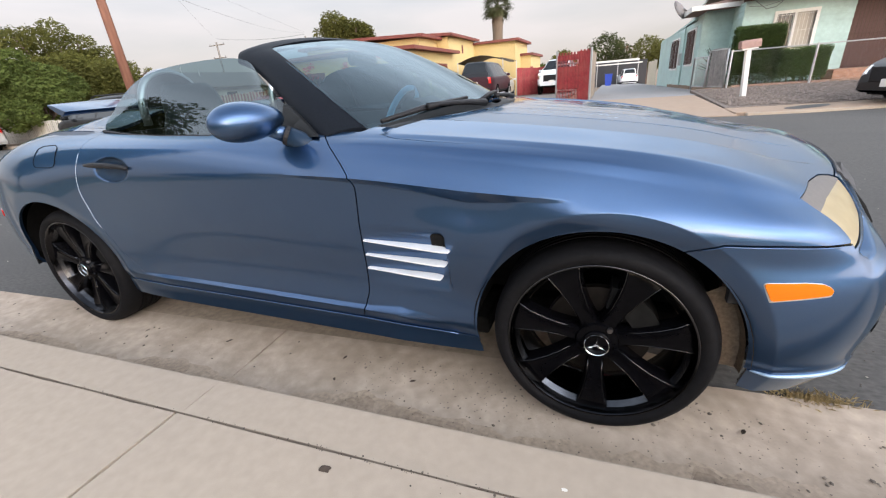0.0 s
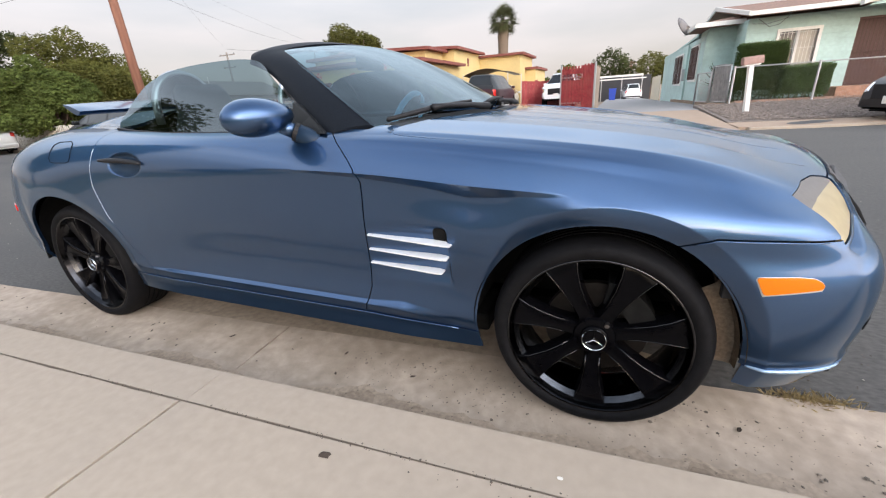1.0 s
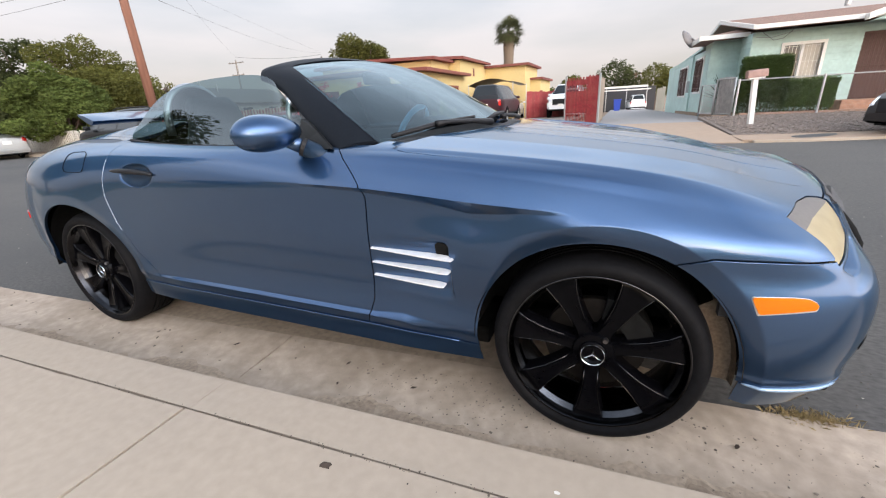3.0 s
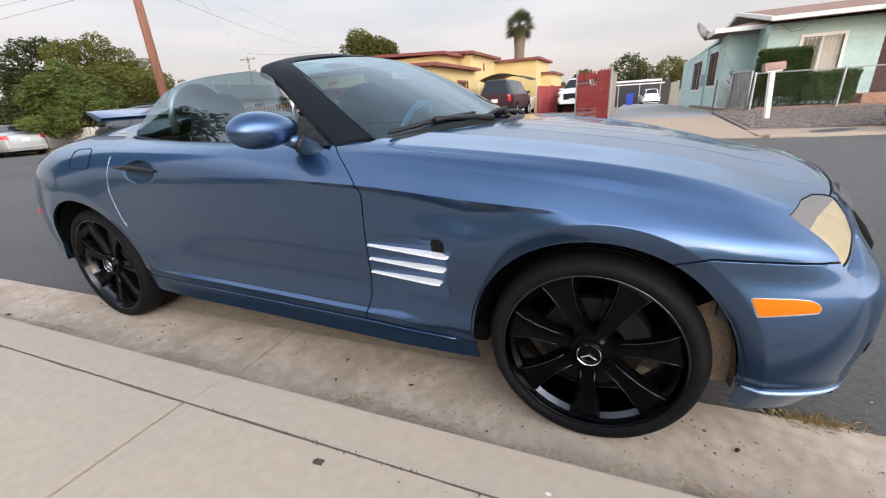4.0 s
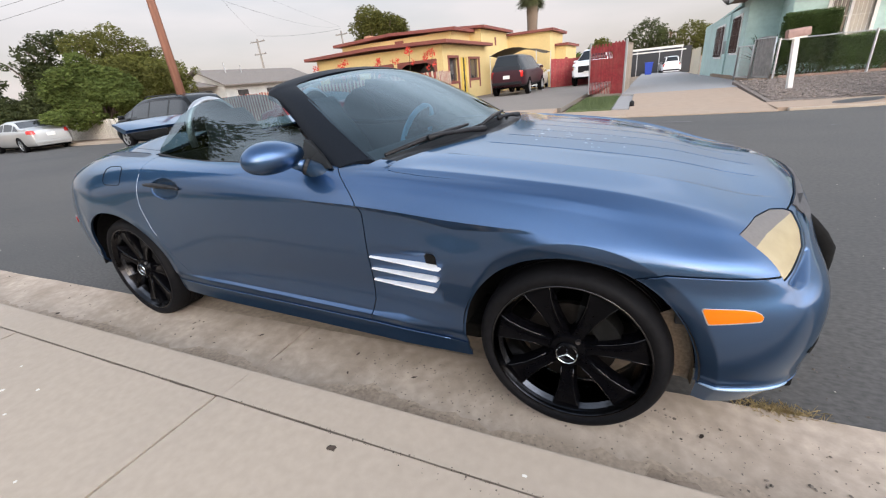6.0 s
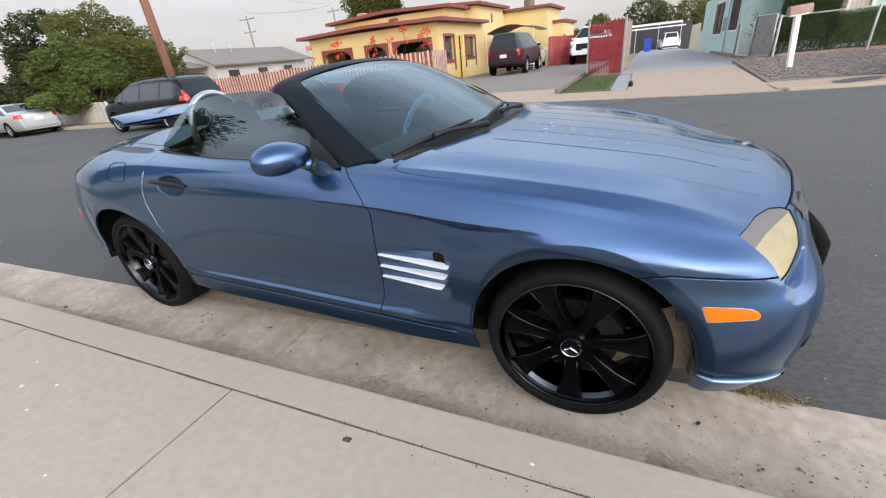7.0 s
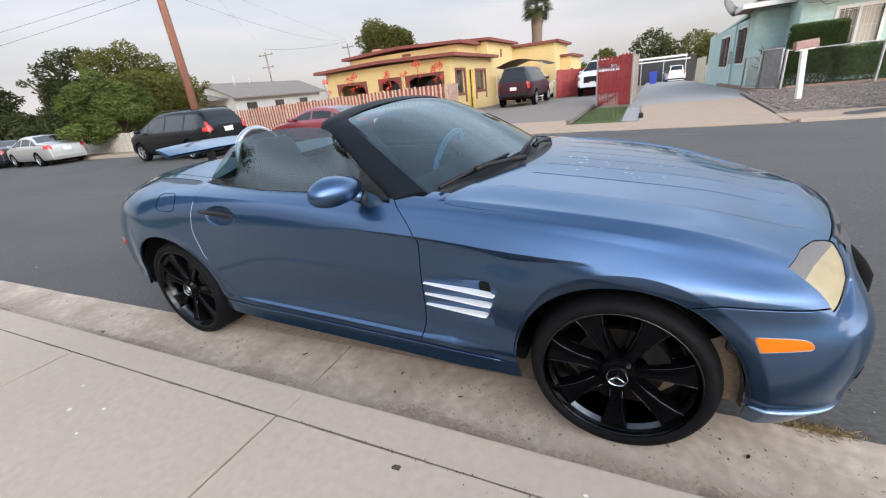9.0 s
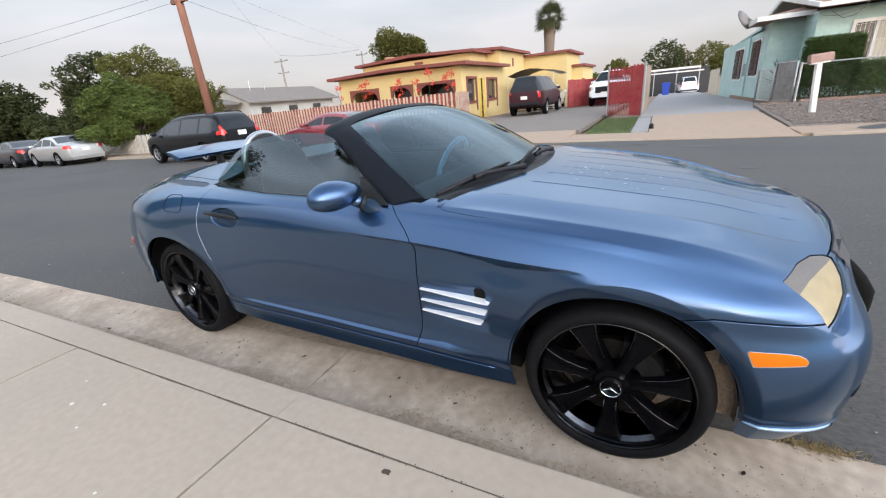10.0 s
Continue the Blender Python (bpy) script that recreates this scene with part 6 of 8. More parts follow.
van = vehicle("minivan", "dark grey minivan parked at the far kerb", place(-15.2, 8.3, 180), VAN, 1.90, 0.98, CAR_GREY, (-1.40, 1.52), 0.33, (-1.25, -0.2, 0.82), (-2.34, -2.0), (0.70, 1.55), (0.86, 1.16), lamp_wrap=0.24)
vehicle("sedan", "red compact sedan parked before a picket fence", place(-10.15, 10.2, 178, -0.07), COMPACT, 1.70, 0.86, CAR_RED, (-1.28, 1.34), 0.30, (-0.98, -0.05), (-1.58, -0.90), (0.28, 1.10), (0.68, 0.84))
vehicle("pickup", "dark maroon pickup with a black bed canopy", place(-6.05, 21.5, 92, 0.13), CANOPY_TRUCK, 1.86, 1.16, CAR_MAROON, (-1.55, 1.65), 0.38, (-1.0, 0.35), (-2.52, -2.30), (0.72, 1.30), (0.86, 1.12), (0.72, 0.92), low=0.42, category="pickup truck", dark_low=True, canopy=-0.6, lamp_wrap=0.16)
vehicle("hatchback", "white hatchback under a tarpaulin awning", place(-6.9, 28.0, 96, 0.13), HATCH, 1.78, 1.0, CAR_WHITE, (-1.25, 1.35), 0.32, (-0.8, 0.05), (-2.04, -1.6), (0.40, 1.20), (0.86, 1.15))
vehicle("pickup", "white heavy pickup behind the red gate", place(-2.95, 28.6, -94, 0.13), BIG_TRUCK, 2.0, 1.36, CAR_WHITE, (-1.75, 1.85), 0.42, (0.0,), (-1.0, -0.9), (0.88, 1.40), (0.98, 1.24), (0.92, 1.16), low=0.5, category="pickup truck", dark_low=True)
vehicle("estate", "white boxy estate car at the driveway's end", place(2.1, 51.5, 92, -0.1), ESTATE, 1.9, 1.08, CAR_WHITE, (-1.35, 1.45), 0.36, (-1.1, -0.1), (-2.33, -2.14), (0.52, 1.08), (0.86, 1.12), (0.7, 0.9), low=0.34, dark_low=True, lamp_wrap=0.14)
vehicle("sedan", "dark sedan parked nose-on beyond the gravel bed", place(7.2, 10.2, 197), SEDAN, 1.8, 0.95, CAR_BLACK, (-1.36, 1.42), 0.33, (-0.95, 0.02), (-1.66, -0.86), (0.40, 1.22), (0.78, 0.95))
for s in (1, -1):
    bm = bmesh.new()
    tube(bm, [(-1.75, s * 0.64, 1.555), (-1.62, s * 0.65, 1.605), (-0.1, s * 0.65, 1.62), (0.1, s * 0.65, 1.565)], 0.018, 6)
    part("roof_rail", bm, BLACK_TRIM, van, smooth=True)

# ---- trees ----
def leaf_cloud(name, blobs, count, size, mat, parent, seed, shell=0.55, droop=0.0):
    """A crown of many small leaves, spread through the outer part of some uneven lobes."""
    rng = random.Random(seed)
    V, F = [], []
    total = sum(b[3] * b[4] * b[5] for b in blobs)
    for bx, by, bz, rx, ry, rz in blobs:
        for _ in range(int(count * rx * ry * rz / total)):
            d = Vector((rng.gauss(0, 1), rng.gauss(0, 1), rng.gauss(0, 1))).normalized()
            lump = 1 + 0.28 * noise.noise(Vector((bx, by, bz)) + d * 2.3) + 0.16 * noise.noise(d * 6.1 + Vector((by, bx, 1)))
            r = (shell + (1 - shell) * rng.random() ** 0.6) * lump
            c = Vector((bx + d.x * rx * r, by + d.y * ry * r, bz + d.z * rz * r))
            u = Vector((rng.gauss(0, 1), rng.gauss(0, 1), rng.gauss(0, 0.5) - droop)).normalized()
            n = (d * 0.6 + Vector((rng.gauss(0, 0.6), rng.gauss(0, 0.6), rng.gauss(0, 0.6) + 0.3))).normalized()
            s = u.cross(n)
            if s.length < 0.05:
                continue
            s.normalize()
            k = size * rng.uniform(0.6, 1.35)
            o = len(V)
            V += [c - u * k, c + s * k * 0.42 + n * k * 0.1, c + u * k, c - s * k * 0.42 + n * k * 0.1]
            F += [(o, o + 1, o + 2), (o, o + 2, o + 3)]
    return mesh_object(name, V, F, mat, parent, smooth=False)


def lobes(n, cx, cy, cz, rx, ry, rz, r0, r1, seed):
    """Uneven lobes spread over a larger rounded form."""
    rng = random.Random(seed)
    out = []
    for k in range(n):
        d = Vector((rng.gauss(0, 1), rng.gauss(0, 1), rng.gauss(0.15, 0.8))).normalized()
        q = rng.uniform(0.45, 1.0)
        r = rng.uniform(r0, r1)
        out.append((cx + d.x * rx * q, cy + d.y * ry * q, cz + d.z * rz * q, r * rng.uniform(0.8, 1.3), r * rng.uniform(0.8, 1.3), r * rng.uniform(0.6, 0.95)))
    return out


def tree(label, x, y, trunk_r, trunk_h, blobs, count, size, mat, seed, name="tree", bark=BARK):
    z = fall(x, y)
    t = thing(name, label, "tree", pose(x, y, z), "street trees")
    rng = random.Random(seed)
    bm = bmesh.new()
    tube(bm, [(0, 0, -0.1), (0.02, 0.03, trunk_h * 0.5), (0.06, -0.02, trunk_h)], [trunk_r * 1.3, trunk_r, trunk_r * 0.75], 10)
    for bx, by, bz, rx, ry, rz in blobs:
        tube(bm, [(0.05, 0, trunk_h * 0.8), (bx * 0.5 + rng.uniform(-.2, .2), by * 0.5, trunk_h + (bz - trunk_h) * 0.4), (bx, by, bz + rz * 0.4)], [trunk_r * 0.55, trunk_r * 0.35, trunk_r * 0.1], 7)
    part("trunk", bm, bark, t, smooth=True)
    leaf_cloud("crown", blobs, count, size, mat, t, seed)
    return t


tree("broad olive-green street tree with a spreading crown", -28.0, 14.6, 0.3, 1.6,
     lobes(46, 0, -0.1, 2.5, 2.0, 2.9, 1.8, 0.6, 1.15, 4) + [(0, -0.4, 5.45, 0.8, 0.75, 0.65), (0, -1.3, 4.95, 1.0, 0.9, 0.7), (0.2, -2.3, 4.8, 0.9, 0.9, 0.7), (0, 0.6, 4.75, 1.0, 0.9, 0.7), (0.3, 1.6, 4.15, 1.0, 0.9, 0.7), (0.3, 2.4, 3.5, 1.0, 0.8, 0.7),
                                                             (0.2, 3.0, 2.6, 0.9, 0.6, 0.8), (0.8, 3.6, 3.4, 0.4, 0.3, 0.3)], 84000, 0.082, LEAF, 3)
tree("light green young tree before the picket fence", -25.5, 11.1, 0.12, 0.9,
     lobes(34, 0, -0.1, 2.1, 1.3, 2.0, 1.5, 0.4, 0.75, 6) + [(0, -0.2, 3.75, 0.5, 0.55, 0.5), (0.2, -1.2, 3.1, 0.6, 0.6, 0.5), (0.3, 1.5, 2.7, 0.6, 0.6, 0.5), (0.5, -2.2, 1.35, 0.7, 0.6, 0.35), (0.5, 1.9, 1.5, 0.7, 0.7, 0.4)], 46000, 0.085, LEAF_LIGHT, 5)
tree("dark evergreen tree behind the parked sedans", -30.2, 12.3, 0.3, 1.5,
     lobes(44, 0, 0.1, 2.6, 1.4, 1.5, 1.9, 0.7, 1.15, 8) + [(0, -1.3, 4.6, 0.8, 0.7, 0.6), (0, -0.6, 5.1, 0.8, 0.7, 0.7), (0, 0.4, 5.3, 0.9, 0.8, 0.7), (0.3, -1.8, 1.8, 1.1, 1.0, 1.3), (0.2, -1.4, 3.2, 1.1, 0.8, 1.1), (0, -2.4, 4.1, 0.6, 0.35, 0.22)], 72000, 0.095, LEAF_DARK, 7)
tree("dark hedge-like trees at the street's far end", -43, 12.4, 0.3, 1.4,
     lobes(44, 0, -1.6, 3.1, 2.2, 2.2, 1.9, 0.9, 1.5, 10) + [(0, -2.2, 5.0, 1.4, 1.2, 0.9), (0, -0.4, 4.7, 1.3, 1.2, 0.9)], 40000, 0.15, LEAF_DARK, 9)
tree("low dark shrub mass beyond the parked sedans", -38, 13.2, 0.2, 0.8,
     lobes(26, 0, 0.0, 1.4, 2.2, 2.6, 1.3, 0.7, 1.2, 14), 26000, 0.13, LEAF_DARK, 15)
tree("rounded dark tree behind the yellow house", -29, 44, 0.35, 4.2, lobes(30, 0, 0, 7.3, 4.2, 2.0, 2.3, 0.8, 1.5, 12) + [(-1.4, 0, 9.6, 1.4, 1.0, 1.1), (2.6, 0, 8.0, 1.2, 1.0, 0.9)], 14000, 0.17, LEAF, 11)
for x, y, h, r, mat, sd in ((-0.3, 58, 5.6, 2.3, LEAF_DARK, 13), (4.6, 60, 5.0, 2.3, LEAF, 15), (-4.9, 50, 3.8, 1.4, LEAF, 17), (-8, 54, 2.9, 1.5, LEAF_LIGHT, 19)):
    tree("distant leafy tree beyond the back fences", x, y, 0.2, h * 0.4, [(0, 0, h * 0.72, r, r, h * 0.36), (r * 0.6, 0.2, h * 0.6, r * 0.7, r * 0.7, h * 0.3)], 4200, 0.16, mat, sd)


PALM_GREEN = leaf_material("palm_fronds", (0.14, 0.15, 0.075))
PALM_SKIRT = material("dead_palm_fronds", (0.13, 0.098, 0.07), rough=0.9, vary=0.3, random_tint=0.3)


def palm(x, y, top):
    """A fan palm with a skirt of dead fronds under its crown."""
    t = thing("palm_tree", "tall fan palm with a skirt of dead fronds", "palm tree", pose(x, y, fall(x, y)))
    bm = bmesh.new()
    tube(bm, [(0, 0, 0), (0, 0, top * 0.4), (0.05, 0, top * 0.62), (0.05, 0, top * 0.72), (0.05, 0, top * 0.86)], [0.40, 0.40, 0.43, 0.46, 0.42], 14)
    part("trunk", bm, PALM_SKIRT, t, smooth=True)
    rng = random.Random(21)
    for name, n, mat, lo, hi in (("crown", 110, PALM_GREEN, -0.75, 1.35), ("dead_skirt", 60, PALM_SKIRT, -1.5, -1.2)):
        V, F = [], []
        for _ in range(n):
            a, e = rng.uniform(0, math.tau), rng.uniform(lo, hi)
            d = Vector((math.cos(a) * math.cos(e), math.sin(a) * math.cos(e), math.sin(e)))
            root = Vector((0.05, 0, top * 0.89 if name == "crown" else top * 0.86))
            length = rng.uniform(1.0, 1.5) if name == "crown" else rng.uniform(0.7, 1.1)
            side = d.cross(Vector((0, 0, 1))).normalized()
            up = side.cross(d)
            hubp = root + d * length * 0.55
            for q in range(11):
                b = radians(-75 + 15 * q)
                tip = hubp + (d * math.cos(b) + side * math.sin(b)) * length * 0.55 - Vector((0, 0, 0.22 + 0.1 * abs(math.sin(b))))
                o = len(V)
                V += [hubp + up * 0.01, (hubp + tip) / 2 + side * 0.035 * math.cos(b) + d * 0.035 * -math.sin(b), tip, (hubp + tip) / 2 - side * 0.035 * math.cos(b) - d * 0.035 * -math.sin(b)]
                F += [(o, o + 1, o + 2, o + 3)]
            o = len(V)
            V += [root - side * 0.02, root + side * 0.02, hubp + side * 0.02, hubp - side * 0.02]
            F += [(o, o + 1, o + 2, o + 3)]
        mesh_object(name, V, F, mat, t, smooth=False)


palm(-9.15, 37.0, 8.1)

# ---- buildings and fences across the street ----
def block(name, x0, x1, y0, y1, z0, z1, mat, parent, bevel=0.0):
    return part(name, boxes((x0, x1, y0, y1, z0, z1), bevel=bevel), mat, parent)


yellow_house = thing("house", "yellow stucco house with red-brown roof edges", "house")
# front wing with porch openings: wall pieces between and over the openings
FY, BX0, BX1, TOPZ = 19.4, -17.75, -9.45, 2.78
def porch_wall():
    openings = [(-16.9, -14.9), (-13.9, -12.55), (-12.1, -9.9)]
    x = BX0
    for a, b in openings:
        block("porch_pier", x, a, FY, FY + 0.25, -0.1, TOPZ, YELLOW_WALL, yellow_house)
        block("porch_lintel", a, b, FY + 0.002, FY + 0.25, 2.08, TOPZ, YELLOW_WALL, yellow_house)
        block("porch_parapet", a, b, FY + 0.002, FY + 0.25, -0.1, 0.85, YELLOW_WALL, yellow_house)
        x = b
    block("porch_pier", x, BX1, FY, FY + 0.25, -0.1, TOPZ, YELLOW_WALL, yellow_house)
    block("end_wall", BX0, BX0 + 0.25, FY + 0.25, 25, -0.1, TOPZ, YELLOW_WALL, yellow_house)


porch_wall()
for a, b in ((-16.9, -14.9), (-13.9, -12.55), (-12.1, -9.9)):
    bm = bmesh.new()
    box(bm, a - 0.09, b + 0.09, FY - 0.05, FY + 0.02, 2.0, 2.14)
    box(bm, a - 0.09, a + 0.03, FY - 0.05, FY + 0.02, 0.8, 2.0)
    box(bm, b - 0.03, b + 0.09, FY - 0.05, FY + 0.02, 0.8, 2.0)
    for s, x in ((1, a + 0.03), (-1, b - 0.03)):
        prism(bm, [(x, 2.0), (x + s * 0.45, 2.0), (x + s * 0.2, 1.88), (x + s * 0.08, 1.75), (x, 1.5)], FY - 0.04, FY + 0.01)
    part("opening_trim", bm, RED_TRIM, yellow_house, "red-brown trim round a porch opening")
block("porch_back", -17.5, -9.5, 22.2, 22.4, -0.1, 2.8, WINDOW_DARK, yellow_house)
# side wall with door and window
for y0, y1, z0, z1 in ((19.65, 20.1, -0.1, TOPZ), (20.1, 21.3, 2.15, TOPZ), (20.1, 21.3, -0.1, 0.95), (21.3, 21.7, -0.1, TOPZ), (21.7, 22.65, 2.15, TOPZ), (22.65, 23.0, -0.1, TOPZ), (23.0, 24.6, 2.1, TOPZ), (23.0, 24.6, -0.1, 1.0), (24.6, 25.4, -0.1, TOPZ)):
    block("side_wall", BX1 - 0.25, BX1, y0, y1, z0, z1, YELLOW_WALL, yellow_house)
part("door", boxes((BX1 - 0.12, BX1 - 0.06, 21.7, 22.65, 0.0, 2.15)), material("ochre_door", (0.6, 0.42, 0.06), vary=0.1), yellow_house, "ochre yellow side door")
for y0, y1, z0, z1 in ((20.1, 21.3, 0.95, 2.15), (23.0, 24.6, 1.0, 2.1)):
    part("window_pane", boxes((BX1 - 0.15, BX1 - 0.12, y0, y1, z0, z1)), WINDOW_DARK, yellow_house)
    bm = bmesh.new()
    box(bm, BX1 - 0.02, BX1 + 0.04, y0 - 0.12, y0 + 0.02, z0 - 0.5, z1 + 0.1), box(bm, BX1 - 0.02, BX1 + 0.04, y1 - 0.02, y1 + 0.12, z0 - 0.5, z1 + 0.1)
    box(bm, BX1 - 0.02, BX1 + 0.04, y0 + 0.02, y1 - 0.02, z1 - 0.02, z1 + 0.1), box(bm, BX1 - 0.02, BX1 + 0.04, y0 + 0.02, y1 - 0.02, z0 - 0.12, z0 + 0.02)
    part("window_frame", bm, RED_TRIM, yellow_house, "red-brown window surround")


def low_roof(x0, x1, y0, y1, z, rise, mat, parent, over=0.45, name="roof"):
    """A low roof with a thick projecting edge, a little higher in the middle of its long side."""
    bm = bmesh.new()
    xs = [x0 - over, (x0 + x1) / 2, x1 + over]
    hs = [0, rise, 0]
    ys = (y0 - over, y1 + over)
    vs = [[[bm.verts.new((x, y, z + h + dz)) for dz in (0, 0.16)] for y in ys] for x, h in zip(xs, hs)]
    for i in range(2):
        a, b = vs[i], vs[i + 1]
        bm.faces.new((a[0][1], b[0][1], b[1][1], a[1][1]))
        bm.faces.new((a[0][0], a[1][0], b[1][0], b[0][0]))
        bm.faces.new((a[0][0], b[0][0], b[0][1], a[0][1]))
        bm.faces.new((a[1][1], b[1][1], b[1][0], a[1][0]))
    for a in (vs[0], vs[2]):
        bm.faces.new((a[0][0], a[0][1], a[1][1], a[1][0]))
    return part(name, bm, mat, parent)


low_roof(BX0, BX1, FY, 25.5, TOPZ, 0.12, RED_TRIM, yellow_house, over=0.5)
block("upper_wall", -18.2, -10.3, 22.6, 28, 2.6, 3.62, YELLOW_WALL, yellow_house)
low_roof(-18.2, -10.3, 22.6, 28, 3.62, 0.18, RED_TRIM, yellow_house, over=0.4)
block("rear_wall", -12.2, -9.5, 25.4, 31, -0.1, 3.78, YELLOW_WALL, yellow_house)
low_roof(-12.2, -9.5, 25.4, 31, 3.78, 0.1, RED_TRIM, yellow_house, over=0.35)
block("garage_wall", -9.5, -6.4, 31.0, 36, -0.4, 3.55, YELLOW_WALL, yellow_house)
low_roof(-9.5, -6.4, 31.0, 36, 3.55, 0.0, RED_TRIM, yellow_house, over=0.3)
block("back_room", -6.4, -5.6, 33, 38, -0.4, 2.6, YELLOW_WALL, yellow_house)
low_roof(-6.4, -5.6, 33, 38, 2.6, 0.0, RED_TRIM, yellow_house, over=0.2)
part("chimney", boxes((-16.9, -16.4, 23.4, 23.9, 3.6, 4.15), bevel=0.03), material("terracotta", (0.42, 0.22, 0.13), vary=0.15), yellow_house, "terracotta chimney")
part("porch_lamp", boxes((-15.75, -15.6, 22.5, 22.6, 2.95, 3.3), bevel=0.03), CREAM_WALL, yellow_house)
part("wall_vent", boxes((-14.1, -13.5, 22.56, 22.62, 3.35, 3.5)), RED_TRIM, yellow_house)
part("gable_vent", boxes((-9.49, -9.46, 28.0, 28.25, 2.9, 3.4)), RED_TRIM, yellow_house)
# awning and its posts
awning = thing("awning", "sagging brown tarpaulin awning on thin posts", "awning")
bm = bmesh.new()
vs = [[bm.verts.new((-8.9 + 2.9 * i / 6, 25.2 + 4.2 * j / 6, 2.15 + 0.35 * math.sin(math.pi * i / 6) - 0.1 * math.sin(math.pi * j / 6))) for j in range(7)] for i in range(7)]
for i in range(6):
    for j in range(6):
        bm.faces.new((vs[i][j], vs[i + 1][j], vs[i + 1][j + 1], vs[i][j + 1]))
bmesh.ops.solidify(bm, geom=bm.faces[:], thickness=0.02)
part("tarpaulin", bm, material("brown_tarpaulin", (0.12, 0.09, 0.06), vary=0.2), awning, smooth=True)
for x, y in ((-8.9, 25.2), (-6.0, 25.2), (-6.0, 29.4), (-8.9, 29.4)):
    bm = bmesh.new()
    tube(bm, [(x, y, fall(x, y) + 0.1), (x, y, 2.2)], 0.03, 8)
    part("post", bm, GALVANISED, awning)

# striped picket fence before the yellow house
def picket_fence(label, x0, y0, x1, y1, z_top, pitch, width, mats, name="picket_fence", base=0.1, pattern=(0, 0, 1)):
    fence = thing(name, label, "fence")
    d = Vector((x1 - x0, y1 - y0, 0))
    n = int(d.length / pitch)
    ang = math.atan2(d.y, d.x)
    bm = bmesh.new()
    box(bm, -width / 2, width / 2, -0.012, 0.012, 0, 1)
    meshes = []
    base_mesh = bpy.data.meshes.new("picket")
    bm.to_mesh(base_mesh)
    bm.free()
    for mat in mats:
        me = base_mesh.copy()
        me.materials.append(mat)
        meshes.append(me)
    rng = random.Random(int(abs(x0) * 10))
    for k in range(n):
        x, y = x0 + d.x * k / n, y0 + d.y * k / n
        z0 = fall(x, y) + base
        ob = new("picket", meshes[pattern[k % len(pattern)]])
        ob.parent = fence
        ob.matrix_basis = Matrix.Translation((x, y, z0)) @ Matrix.Rotation(ang, 4, "Z") @ Matrix.Rotation(rng.uniform(-.02, .02), 4, "Y") @ Matrix.Diagonal((1, 1, z_top - base + rng.uniform(-.03, .03), 1))
    for h in (0.35, z_top - 0.3):
        bm = bmesh.new()
        off = Vector((-d.y, d.x, 0)).normalized() * 0.04
        tube(bm, [(x0 + off.x, y0 + off.y, fall(x0, y0) + h), (x1 + off.x, y1 + off.y, fall(x1, y1) + h)], 0.035, 4)
        part("rail", bm, mats[-1], fence)
    return fence


WORN_WHITE = material("worn_white_picket", (0.50, 0.46, 0.40), rough=0.9, vary=0.15, grain=20, random_tint=0.2)
picket_fence("red and weathered striped picket fence", -24.5, 15.6, -7.9, 15.6, 1.5, 0.105, 0.085, (PICKET_RED, PICKET_PALE), pattern=(0, 1))
picket_fence("weathered picket return beside the driveway", -7.9, 15.6, -8.9, 19.0, 1.5, 0.12, 0.09, (PICKET_PALE, PICKET_RED), pattern=(0, 0, 1))
picket_fence("worn white picket fence beside the minivan", -28.4, 10.6, -18.3, 10.2, 1.05, 0.17, 0.09, (WORN_WHITE,), pattern=(0,))
picket_fence("grey-brown board fence behind the silver sedan", -38, 11.8, -28.5, 10.7, 1.0, 0.16, 0.15, (WEATHERED,), pattern=(0,))

# pale house behind the minivan: its ridge runs away from the street
DULL_WHITE = material("dull_white_stucco", (0.47, 0.46, 0.435), rough=0.9, vary=0.08, grain=10, stain=0.3, stain_scale=1.2)
DULL_ROOF = material("faded_brown_shingle", (0.175, 0.152, 0.135), rough=0.95, vary=0.25, grain=10, bump=0.4, bump_scale=25)
pale_house = thing("house", "low white bungalow with a grey shingle roof", "house")
block("wall", -45.2, -38.0, 28.4, 41.0, -0.9, 2.62, DULL_WHITE, pale_house)
bm = bmesh.new()
prism(bm, [(-45.9, 2.48), (-41.6, 4.1), (-37.3, 2.48), (-37.3, 2.62), (-41.6, 4.26), (-45.9, 2.62)], 27.9, 41.6, "y")
part("roof", bm, DULL_ROOF, pale_house)
bm = bmesh.new()
prism(bm, [(-45.0, 2.62), (-38.2, 2.62), (-41.6, 3.95)], 28.4, 28.6, "y")
part("gable", bm, DULL_WHITE, pale_house)
bm = bmesh.new()
prism(bm, [(-45.4, 2.35), (-42.6, 3.25), (-38.9, 2.5), (-38.9, 2.62), (-42.6, 3.38), (-45.4, 2.48)], 24.8, 28.3, "y")
part("porch_roof", bm, DULL_ROOF, pale_house)
for x in (-45.0, -42.4, -39.4):
    part("porch_post", boxes((x, x + 0.2, 25.0, 25.2, -0.8, 2.5)), DULL_WHITE, pale_house, "white porch post")
for y in (29.6, 33.4, 37.2):
    w = part("window", boxes((-38.02, -37.93, y, y + 1.5, 0.9, 2.15)), DULL_WHITE, pale_house)
    part("pane", boxes((-37.94, -37.90, y + 0.1, y + 1.4, 1.0, 2.05)), WINDOW_DARK, w)
part("doorway", boxes((-42.2, -41.0, 28.3, 28.42, -0.6, 2.1)), WINDOW_DARK, pale_house)
